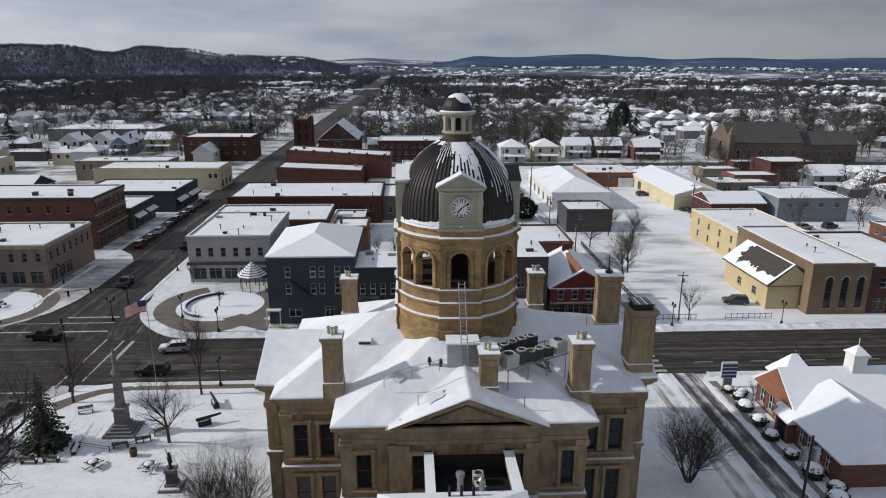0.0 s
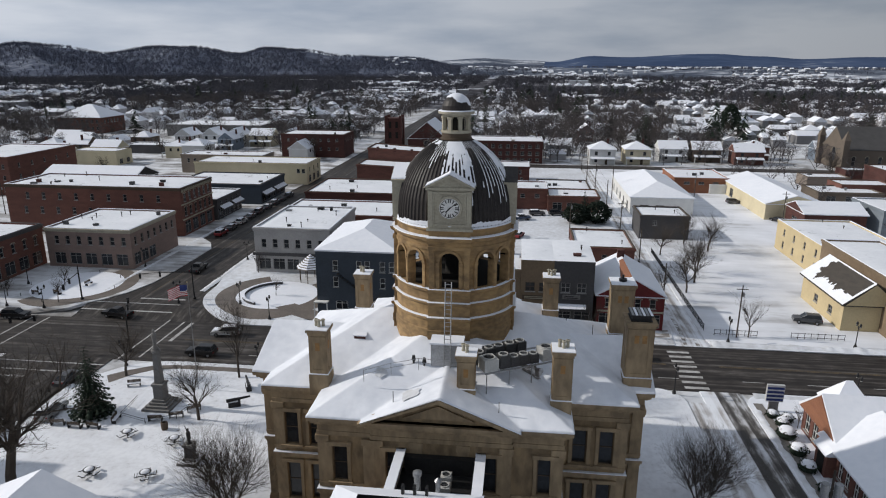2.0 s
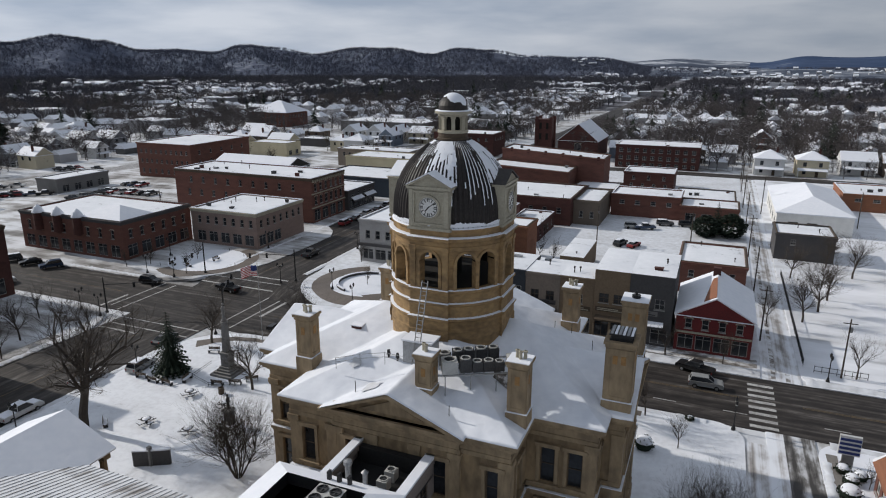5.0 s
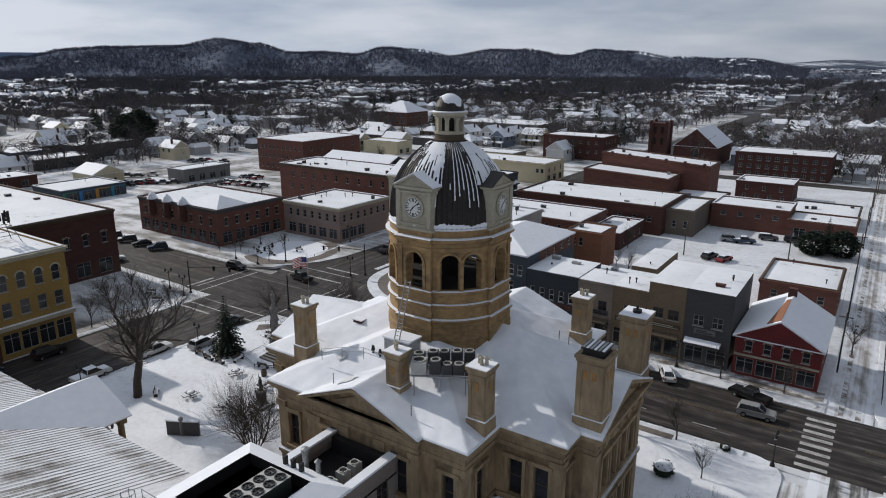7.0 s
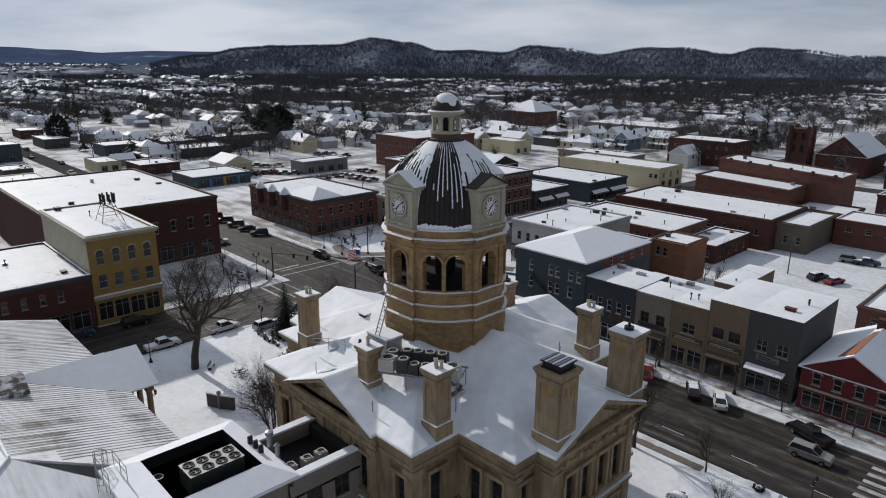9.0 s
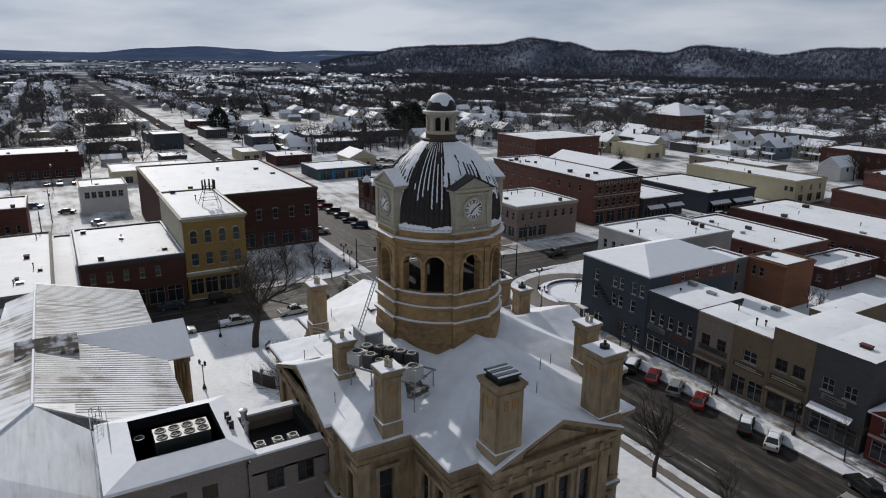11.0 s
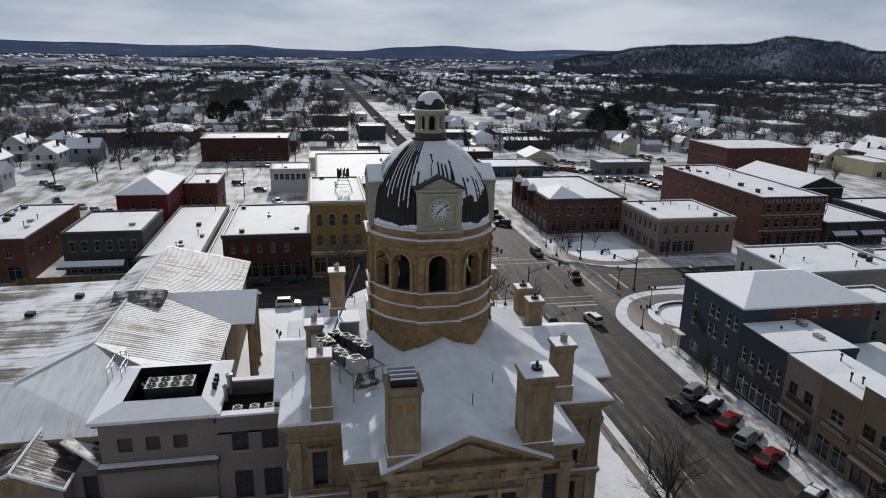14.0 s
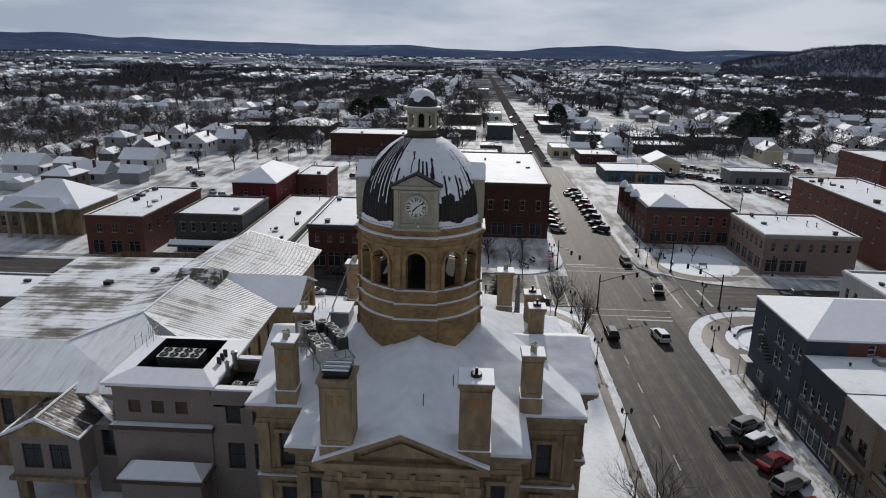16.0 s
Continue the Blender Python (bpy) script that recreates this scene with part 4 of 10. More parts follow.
for p, q in (((core[0], ew[1]), (core[0], core[1])), ((core[0], core[3]), (core[0], ew[3])), ((ns[2], pav[1] - 0.0), (ns[2], pav[1] + 0.01)), ((ew[2] - 1.8, ew[1]), (ew[2], ew[1])), ((ew[2], ew[3]), (ew[2] - 1.9, ew[3])),
             ((ns[0], pav[1]), (ns[0], ns[1])), ((ns[2], ns[1]), (ns[2], pav[1])), ((ns[2], pav[3]), (ns[2], ns[3])), ((ns[0], ns[3]), (ns[0], pav[3])), ((ew[0], ew[1]), (ew[0] + 1.9, ew[1])), ((ew[0] + 1.9, ew[3]), (ew[0], ew[3]))):
    m = M()
    facade(m, None, p, q, 0, 13.9, [])
    m.make("wall", STONE, court)
# corner pilasters with capitals
for x, y in ((core[0], core[1]), (core[2], core[1]), (core[2], core[3]), (core[0], core[3]), (pav[0], pav[1]), (pav[2], pav[1]), (pav[2], pav[3]), (pav[0], pav[3]), (ew[2], ew[1]), (ew[2], ew[3]), (ew[0], ew[1]), (ew[0], ew[3]), (ns[0], ns[1]), (ns[2], ns[1])):
    sx, sy = (1 if x > CX else -1), (1 if y > CY else -1)
    m = M()
    for z0_, z1_, g in ((0, 8.2, 0.12), (8.75, 13.2, 0.10), (13.2, 13.4, 0.2), (13.4, 13.9, 0.26)):
        xa, xb = sorted((x + sx * g, x - sx * 0.95))
        ya, yb = sorted((y + sy * g, y - sy * 0.95))
        m.box(xa, ya, z0_, xb, yb, z1_)
    m.make("pilaster", STONE_TRIM, court)
for x in (2.6, 6.6, -1.9 + 0.4):
    m = M().box(x - 0.5, ns[1] - 0.12, 8.75, x + 0.5, ns[1] - 0.002, 13.3).box(x - 0.6, ns[1] - 0.22, 13.3, x + 0.6, ns[1] - 0.002, 13.9)
    m.make("pilaster", STONE_TRIM, court)
# belt courses, entablature and cornice, in stepped rings
for nm, steps, mt in (("plinth", ((0.25, 0.0, 1.6), (0.18, 1.6, 1.8)), STONE), ("belt_course", ((0.30, 8.25, 8.55), (0.18, 8.0, 8.25)), STONE_TRIM), ("sill_course", ((0.14, 9.0, 9.2),), STONE_TRIM),
                      ("entablature", ((0.14, 13.9, 14.3), (0.08, 14.3, 14.95)), STONE_TRIM), ("cornice", ((0.28, 14.95, 15.2), (0.55, 15.2, 15.5), (0.78, 15.5, 15.84)), STONE_TRIM)):
    for r in (core, pav, ns, ew):
        m = M()
        for g, za, zb in steps:
            m.box(r[0] - g, r[1] - g, za, r[2] + g, r[3] + g, zb)
        m.make(nm, mt, court)
for r in (core, pav, ns, ew):
    m = M().box(r[0] - 0.30, r[1] - 0.30, 8.554, r[2] + 0.30, r[3] + 0.30, 8.62)
    m.make("ledge_snow", SNOW, court)
# brackets under the pediment on the east front
for k in range(6):
    y = 58.6 + k * 1.84
    M().box(ew[2] + 0.08, y - 0.18, 14.25, ew[2] + 0.5, y + 0.18, 14.94).make("bracket", STONE_TRIM, court)
# pediments: tympanum and raking cornice
for face, (r, out) in {"S": (PED_NS, -1), "N": (PED_NS, 1)}.items():
    y = (ns[1] - 0.1) if out < 0 else (ns[3] + 0.1)
    ya, yb = sorted((y, y - out * 0.6))
    m = M()
    a, b, c = (r[0] + 0.5, EAVE - 0.05), (r[2] - 0.5, EAVE - 0.05), ((r[0] + r[2]) / 2, EAVE + 2.45)
    m.add([(a[0], ya, a[1]), (b[0], ya, b[1]), (c[0], ya, c[1]), (a[0], yb, a[1]), (b[0], yb, b[1]), (c[0], yb, c[1])], [(0, 1, 2), (5, 4, 3), (0, 1, 4, 3), (1, 2, 5, 4), (2, 0, 3, 5)])
    m.make("tympanum", STONE, court)
    m = M()
    o = y + out * 0.06
    ya, yb = sorted((o, o + out * 0.1))
    for k in (0.55,):
        m.add([(CX - 3.0, ya, EAVE + 0.35), (CX + 3.0, ya, EAVE + 0.35), (CX, ya, EAVE + 1.6), (CX - 3.0, yb, EAVE + 0.35), (CX + 3.0, yb, EAVE + 0.35), (CX, yb, EAVE + 1.6)], [(0, 1, 2), (5, 4, 3), (0, 1, 4, 3), (1, 2, 5, 4), (2, 0, 3, 5)])
    m.make("tympanum_panel", STONE_TRIM, court)
    m = M()
    y0_, y1_ = sorted((r[1] if out < 0 else r[3], y))
    for s in (-1, 1):
        p0, p1 = (CX + s * (r[2] - r[0]) / 2, EAVE - 0.02), (CX, EAVE + 2.66)
        m.add([(p0[0], y0_, p0[1]), (p1[0], y0_, p1[1]), (p1[0], y0_, p1[1] - 0.4), (p0[0], y0_, p0[1] - 0.3), (p0[0], y1_, p0[1]), (p1[0], y1_, p1[1]), (p1[0], y1_, p1[1] - 0.4), (p0[0], y1_, p0[1] - 0.3)],
              [(0, 1, 2, 3), (7, 6, 5, 4), (0, 1, 5, 4), (2, 3, 7, 6), (1, 2, 6, 5), (3, 0, 4, 7)])
    m.make("raking_cornice", STONE_TRIM, court)
for out in (1, -1):
    x = ew[2] + 0.1 if out > 0 else ew[0] - 0.1
    xa, xb = sorted((x, x - out * 0.6))
    r = PED_EW
    a, b, c = (r[1] + 0.5, EAVE - 0.05), (r[3] - 0.5, EAVE - 0.05), ((r[1] + r[3]) / 2, EAVE + 2.45)
    m = M().add([(xa, a[0], a[1]), (xa, b[0], b[1]), (xa, c[0], c[1]), (xb, a[0], a[1]), (xb, b[0], b[1]), (xb, c[0], c[1])], [(0, 1, 2), (5, 4, 3), (0, 1, 4, 3), (1, 2, 5, 4), (2, 0, 3, 5)])
    m.make("tympanum", STONE, court)
    yc = (r[1] + r[3]) / 2
    xa, xb = sorted((x + out * 0.06, x + out * 0.16))
    m = M().add([(xa, yc - 3, EAVE + .35), (xa, yc + 3, EAVE + .35), (xa, yc, EAVE + 1.6), (xb, yc - 3, EAVE + .35), (xb, yc + 3, EAVE + .35), (xb, yc, EAVE + 1.6)], [(0, 1, 2), (5, 4, 3), (0, 1, 4, 3), (1, 2, 5, 4), (2, 0, 3, 5)])
    m.make("tympanum_panel", STONE_TRIM, court)
    m = M()
    x0_, x1_ = sorted((r[2] if out > 0 else r[0], x))
    for s in (-1, 1):
        p0, p1 = (yc + s * (r[3] - r[1]) / 2, EAVE - 0.02), (yc, EAVE + 2.66)
        m.add([(x0_, p0[0], p0[1]), (x0_, p1[0], p1[1]), (x0_, p1[0], p1[1] - .4), (x0_, p0[0], p0[1] - .3), (x1_, p0[0], p0[1]), (x1_, p1[0], p1[1]), (x1_, p1[0], p1[1] - .4), (x1_, p0[0], p0[1] - .3)],
              [(0, 1, 2, 3), (7, 6, 5, 4), (0, 1, 5, 4), (2, 3, 7, 6), (1, 2, 6, 5), (3, 0, 4, 7)])
    m.make("raking_cornice", STONE_TRIM, court)

# chimneys
CHIMNEYS = [(-7.0, 54.5, 16.6, 21.8, 0.78, 3, "pots"), (6.6, 52.0, 17.2, 21.2, 0.72, 2, "pots"), (14.7, 52.5, 16.4, 21.8, 0.78, 3, "pots"), (21.9, 58.4, 16.2, 22.5, 1.15, 0, "louvre"), (21.8, 68.6, 16.2, 22.6, 1.12, 1, "cap"),
            (14.6, 73.4, 16.6, 21.4, 0.8, 3, "pots"), (-7.0, 72.0, 16.4, 21.4, 0.8, 2, "pots"), (-1.0, 74.6, 16.8, 21.0, 0.72, 0, "cap"), (2.5, 74.8, 16.8, 20.8, 0.7, 1, "cap")]
for x, y, z0, z1, s, pots, kind in CHIMNEYS:
    ch = M().box(x - s, y - s, z0 - 1.2, x + s, y + s, z1 - 0.3).make("chimney", STONE_TRIM, court)
    M().frame_ring(x - s, y - s, x + s, y + s, ((0.003, z0 - 1.2), (0.12, z0 - 1.2), (0.12, z0 + 0.84), (0.003, z0 + 0.9))).make("chimney_base", STONE_TRIM, ch)
    M().frame_ring(x - s, y - s, x + s, y + s, ((0.003, z1 - 0.6), (0.1, z1 - 0.5), (0.1, z1 - 0.3), (0.22, z1 - 0.25), (0.22, z1), (-s * 0.98, z1), (-s * 0.98, z1 - 0.29), (0.003, z1 - 0.29))).make("chimney_cap", STONE_TRIM, ch)
    for k in range(4):          # sunk panel on each face
        mm = Matrix.Translation((x, y, 0)) @ pose(0, 0, 0, 0, 0, 90 * k)
        q, za, zb = s * 0.95, z0 + 0.97, z1 - 0.65
        i_, zi, zj = s * 0.62, za + 0.35, zb - 0.45
        pts = [(-q, za), (q, za), (q, zb), (-q, zb), (-i_, zi), (i_, zi), (i_, zj), (-i_, zj)]
        M().add([mm @ Vector((u, -s - 0.05, z)) for u, z in pts] + [mm @ Vector((u, -s - 0.002, z)) for u, z in pts],
                [(0, 1, 5, 4), (1, 2, 6, 5), (2, 3, 7, 6), (3, 0, 4, 7), (4, 5, 13, 12), (5, 6, 14, 13), (6, 7, 15, 14), (7, 4, 12, 15), (1, 0, 8, 9), (2, 1, 9, 10), (3, 2, 10, 11), (0, 3, 11, 8)]).make("panel_frame", STONE_TRIM, ch)
    for k in (0, 1):          # ochre stone insets near the top of the two sunny faces
        mm = Matrix.Translation((x, y, 0)) @ pose(0, 0, 0, 0, 0, 90 * k)
        ins = M()
        for u in ((-s * .3, s * .3) if s > 1 else (0,)):
            ins.box(u - .2, -s - .03, z1 - 2.0, u + .2, -s - .003, z1 - 1.25, mm)
        ins.make("inset", OCHRE, ch, "ochre stone inset")
    M().box(x - s - 0.16, y - s - 0.16, z0 + 0.9, x + s + 0.16, y + s + 0.16, z0 + 0.96).make("snow_ledge", SNOW, ch)
    if kind == "louvre":
        lm = M().box(x - 0.95, y - 0.95, z1, x + 0.95, y + 0.95, z1 + 0.12).box(x - 0.85, y - 0.85, z1 + 0.12, x + 0.85, y + 0.85, z1 + 0.5).box(x - 1.0, y - 1.0, z1 + 0.5, x + 1.0, y + 1.0, z1 + 0.62)
        lm.make("vent_cap", BLACK_METAL, ch)
        for k in range(6):
            u = x - 0.9 + k * 0.33
            M().box(u, y - 0.98, z1 + 0.625, u + 0.2, y + 0.98, z1 + 0.68).make("slat", SNOW if k % 2 else GREY_METAL, ch)
    else:
        M().box(x - s - 0.18, y - s - 0.18, z1, x + s + 0.18, y + s + 0.18, z1 + 0.07).make("snow_cap", SNOW, ch)
        if kind == "cap":
            M().tube((x, y, z1 + 0.05), (x, y, z1 + 0.35), 0.42, n=12).tube((x, y, z1 + 0.35), (x, y, z1 + 0.75), 0.12, n=8).make("flue", BLACK_METAL, ch)
        for k in range(pots if kind == "pots" else 0):
            px, py = x - 0.3 + 0.33 * k, y + 0.12 * (-1) ** k
            M().lathe(px, py, ((0.16, z1), (0.13, z1 + 0.55), (0.19, z1 + 0.6), (0.19, z1 + 0.72), (0.10, z1 + 0.74)), 10).make("chimney_pot", STONE_PALE, ch)

# roof fittings
rm = M().box(-5.1, 59.5, 17.6, -4.0, 60.6, 18.9)
rm.make("roof_hatch", BRICK_D, court, "small dark red roof hatch")
M().box(-5.2, 59.4, 18.9, -3.9, 60.7, 19.0).make("hatch_snow", SNOW, court)
M().box(3.2, 54.4, 18.6, 6.0, 56.2, 20.7).make("access_box", GREY_METAL, court, "grey metal access box at the foot of the ladder")
M().box(3.1, 54.3, 20.7, 6.1, 56.3, 20.85).make("access_box_snow", SNOW, court)
lad = M()
top, foot = Vector((4.55, 56.4, 25.9)), Vector((4.75, 53.6, 18.9))
for s in (-0.28, 0.28):
    lad.tube(foot + Vector((s, 0, 0)), top + Vector((s, 0, 0)), 0.05, n=6)
for k in range(20):
    p = foot.lerp(top, (k + 0.5) / 20)
    lad.tube(p - Vector((0.28, 0, 0)), p + Vector((0.28, 0, 0)), 0.03, n=5)
M().lathe(0, 0, ((0.02, 0.0), (0.3, 0.06), (0.42, 0.16)), 16).make("aerial_dish", WHITE, court, "small white dish aerial at the belfry ledge").matrix_local = pose(4.1 - CX, 56.75 - CY, 25.4, 75, 0, -15)
lad.make("roof_ladder", GREY_METAL, court, "galvanised access ladder to the belfry")
rail = M()
pts = [Vector((-2.4, 52.0, 18.2)), Vector((0.0, 52.2, 18.9)), Vector((2.4, 52.4, 19.4)), Vector((6.0, 52.2, 19.4))]
for a, b in zip(pts, pts[1:]):
    for dz in (0.4, 0.8):
        rail.tube(a + Vector((0, 0, dz)), b + Vector((0, 0, dz)), 0.025, n=5)
for p in pts:
    rail.tube(p - Vector((0, 0, 0.3)), p + Vector((0, 0, 0.85)), 0.03, n=5)
rail.make("roof_railing", GREY_METAL, court, "thin metal railing along the roof walk")
for x, y in ((1.6, 54.7), (2.6, 54.5)):
    z = roof_z(x, y)
    M().tube((x, y, z), (x, y, z + 0.5), 0.1, n=8).tube((x, y, z + 0.4), (x, y, z + 0.85), 0.2, 0.12, n=8).make("vent_pipe", BLACK_METAL, court)
for x, y in ((18.5, 64.5), (13.6, 70.0), (16.0, 66.8), (-8.2, 56.5), (9.5, 50.0), (0.5, 50.4)):
    z = roof_z(x, y)
    M().tube((x, y, z - 0.1), (x, y, z + 1.1), 0.035, n=6).make("lightning_rod", BLACK_METAL, court)

# tower
def bay_r(a, r, bay):
    """Radius of the tower's plan at the angle a: round, with flat bays on the four fronts."""
    d = (a + math.pi / 4) % (math.pi / 2) - math.pi / 4
    if abs(d) < radians(18.5):
        return (r + bay) / math.cos(d)
    return r


def ring(levels, n=192, bay=-0.05):
    """levels: (radius, z) from bottom to top; the plan has the flat bays."""
    vs, fs = [], []
    angs = []
    for k in range(4):
        c = k * math.pi / 2
        w_ = radians(18.5)
        angs += [c - w_ - 1e-4, *np.linspace(c - w_ + 1e-4, c + w_ - 1e-4, 8), *np.linspace(c + w_ + 1e-4, c + math.pi / 2 - w_ - 2e-4, 22)]
    k = len(angs)
    for r, z in levels:
        for a in angs:
            q = bay_r(a, r, bay)
            vs.append((CX + q * math.cos(a), CY + q * math.sin(a), z))
    for j in range(len(levels) - 1):
        for i in range(k):
            fs.append((j * k + i, j * k + (i + 1) % k, (j + 1) * k + (i + 1) % k, (j + 1) * k + i))
    m = M()
    m.v, m.f = vs, fs
    return m


ring([(5.95, 17.0), (5.95, 20.0), (6.03, 20.1), (6.03, 20.8), (5.95, 20.9), (5.95, 21.75)]).make("tower_base", STONE_TOWER, court)
ring([(5.95, 21.75), (6.06, 21.85), (6.17, 21.95), (6.17, 22.12), (5.9, 22.14)]).make("tower_ledge", STONE_TOWER, court)
ring([(5.86, 22.05), (5.86, 23.2)]).make("tower_wall", STONE_TOWER, court)
ring([(5.86, 23.2), (5.96, 23.3), (6.06, 23.4), (6.06, 23.56), (5.82, 23.58)]).make("tower_ledge", STONE_TOWER, court)
ring([(5.8, 23.5), (5.8, 24.45)]).make("tower_wall", STONE_TOWER, court)
ring([(5.8, 24.45), (5.9, 24.55), (6.0, 24.62), (6.0, 24.8), (4.9, 24.82)]).make("tower_ledge", STONE_TOWER, court)
# floor painted near-black in place of the belfry's inner shade
M().lathe(CX, CY, ((5.1, 24.83), (0.05, 24.84)), 40).make("belfry_floor", DARK, court)
for r0, r1, z in ((6.16, 5.9, 22.13), (6.05, 5.84, 23.57), (5.98, 5.74, 24.815)):
    ring([(r0, z), (r0 - 0.03, z + 0.045), (r1 - 0.05, z + 0.07)]).make("ledge_snow", SNOW, court)
# belfry wall with twelve arched openings
RB, TB = 5.72, 0.75
openings = []
for k in range(4):
    c = k * math.pi / 2
    openings += [(c, 0.90), (c + radians(34.5), 0.86), (c + radians(55.5), 0.86)]
Z_SILL, Z_SPR, Z_TOP = 24.82, 27.4, 28.9


def arch_top(a):
    """Height of the opening at the angle a, or None beside it."""
    for c, hw in openings:
        d = ((a - c + math.pi) % (2 * math.pi) - math.pi) * RB
        if abs(d) < hw:
            return Z_SPR + math.sqrt(max(0, hw * hw - d * d))
    return None


NA = 720
m_out, m_in, m_rev = M(), M(), M()
for i in range(NA):
    a0, a1 = 2 * math.pi * i / NA, 2 * math.pi * (i + 1) / NA
    am = (a0 + a1) / 2
    t = arch_top(am)
    t0 = arch_top(a0) or Z_SPR
    t1 = arch_top(a1) or Z_SPR
    for rr, flip, m in ((RB, False, m_out), (RB - TB, True, m_in)):
        q0, q1 = bay_r(a0, rr, -0.05), bay_r(a1, rr, -0.05)
        P = lambda a, q, z: (CX + q * math.cos(a), CY + q * math.sin(a), z)
        vs = [P(a0, q0, t0 if t else Z_SILL), P(a1, q1, t1 if t else Z_SILL), P(a1, q1, Z_TOP), P(a0, q0, Z_TOP)]
        m.add(vs, [(0, 1, 2, 3) if not flip else (3, 2, 1, 0)])
    if t:
        m_rev.add([P(a0, bay_r(a0, RB, -0.05), t0), P(a1, bay_r(a1, RB, -0.05), t1), P(a1, bay_r(a1, RB - TB, -0.05), t1), P(a0, bay_r(a0, RB - TB, -0.05), t0)], [(3, 2, 1, 0)])
for c, hw in openings:
    for s in (-1, 1):
        a = c + s * hw / RB
        m_rev.add([P(a, bay_r(a, RB, -0.05), Z_SILL), P(a, bay_r(a, RB - TB, -0.05), Z_SILL), P(a, bay_r(a, RB - TB, -0.05), Z_SPR), P(a, bay_r(a, RB, -0.05), Z_SPR)], [(0, 1, 2, 3)])
m_out.make("belfry_wall", STONE_TOWER, court)
# inner wall face coloured near-black to stand in for shade
m_in.make("belfry_lining", DARK, court)
m_rev.make("arch_reveals", STONE_TOWER, court)
# archivolts and piers between the openings
for c, hw in openings:
    m = M()
    R1 = RB - 0.02 if abs((c + math.pi / 4) % (math.pi / 2) - math.pi / 4) < 0.1 else RB
    mm = Matrix.Translation((CX + R1 * math.cos(c), CY + R1 * math.sin(c), 0)) @ pose(0, 0, 0, 0, 0, math.degrees(c) + 90)
    for k in range(14):
        a, b = math.pi * k / 14, math.pi * (k + 1) / 14
        q = [(r * math.cos(t), Z_SPR + r * math.sin(t)) for r, t in ((hw + 0.02, a), (hw + 0.26, a), (hw + 0.26, b), (hw + 0.02, b))]
        m.add([mm @ Vector((x, -0.10, z)) for x, z in q] + [mm @ Vector((x, 0.1, z)) for x, z in q], [(0, 1, 2, 3), (7, 6, 5, 4), (0, 1, 5, 4), (1, 2, 6, 5), (2, 3, 7, 6), (3, 0, 4, 7)])
    for s in (-1, 1):
        x0, x1 = sorted((s * (hw + 0.02), s * (hw + 0.34)))
        m.box(x0, -0.14, Z_SPR - 0.2, x1, 0.12, Z_SPR + 0.02, mm)
        m.box(x0, -0.06, Z_SILL, x1, 0.12, Z_SPR - 0.2, mm)
    m.make("arch", STONE_TOWER, court)
for k in range(4):
    for s in (-1, 1):
        a = k * math.pi / 2 + s * radians(15.6)
        mm = Matrix.Translation((CX + 5.92 * math.cos(a), CY + 5.92 * math.sin(a), 0)) @ pose(0, 0, 0, 0, 0, 90 * k + 90)
        M().box(-0.26, -0.1, 24.85, 0.26, 0.25, 28.5, mm).box(-0.34, -0.18, 28.5, 0.34, 0.25, 28.9, mm).make("pilaster", STONE_TOWER, court)
ring([(5.72, 28.5), (5.84, 28.55), (5.84, 28.9), (5.78, 28.92), (5.78, 29.3), (5.95, 29.38), (6.1, 29.5), (6.16, 29.72), (5.7, 29.74)]).make("tower_cornice", STONE_TOWER, court)
ring([(6.14, 29.73), (6.1, 29.79), (5.72, 29.83)]).make("ledge_snow", SNOW, court)
ring([(5.72, 29.7), (5.72, 30.3), (5.85, 30.36), (5.85, 30.5), (0.5, 30.52)]).make("tower_attic", STONE_TOWER, court)
ring([(5.83, 30.5), (5.8, 30.58), (5.55, 30.75)]).make("ledge_snow", SNOW, court)
# ceiling and an added core, both blackened to deepen the belfry's shade
M().lathe(CX, CY, ((5.0, 28.9), (0.1, 28.91)), 32).make("belfry_ceiling", DARK, court)
M().lathe(CX, CY, ((1.0, 24.8), (1.0, 28.9)), 16).make("belfry_core", DARK, court)

# dome: ribbed metal
DOME = [(5.62, 30.5), (5.62, 31.2), (5.58, 32.0), (5.46, 33.0), (5.18, 34.0), (4.80, 34.8), (4.30, 35.6), (3.70, 36.3), (3.0, 36.95), (2.25, 37.5), (1.5, 37.9)]


def dome_r(z):
    for (r0, z0), (r1, z1) in zip(DOME, DOME[1:]):
        if z0 <= z <= z1:
            return r0 + (r1 - r0) * (z - z0) / (z1 - z0)
    return DOME[-1][0]


ND = 320
zs = [30.5 + 7.4 * (1 - (1 - i / 26) ** 1.5) for i in range(27)]
m = M()
for z in zs:
    for i in range(ND):
        a = 2 * math.pi * i / ND
        r = dome_r(z) + (0.10 if i % 4 == 0 else 0.0)
        m.v.append((CX + r * math.cos(a), CY + r * math.sin(a), z))
m.f = [(j * ND + i, j * ND + (i + 1) % ND, (j + 1) * ND + (i + 1) % ND, (j + 1) * ND + i) for j in range(26) for i in range(ND)]
m.make("dome", DARK_METAL, court, "dark ribbed metal dome streaked with snow")
# snow clinging to the dome: thick masses over the clocks and to the north-east, thin runs along the ribs to the south-east
MASSES = [(250, 256, 37.2), (256, 290, 35.3), (282, 296, 34.0), (336, 352, 33.6), (346, 412, 34.4), (378, 415, 33.3), (412, 480, 34.2), (480, 520, 35.6)]


NZ = 100
zf = [30.7 + 7.15 * i / NZ for i in range(NZ + 1)]
NS = 320
keep = {}
rr = random.Random(77)
run_low = [rr.random() for i in range(80)]
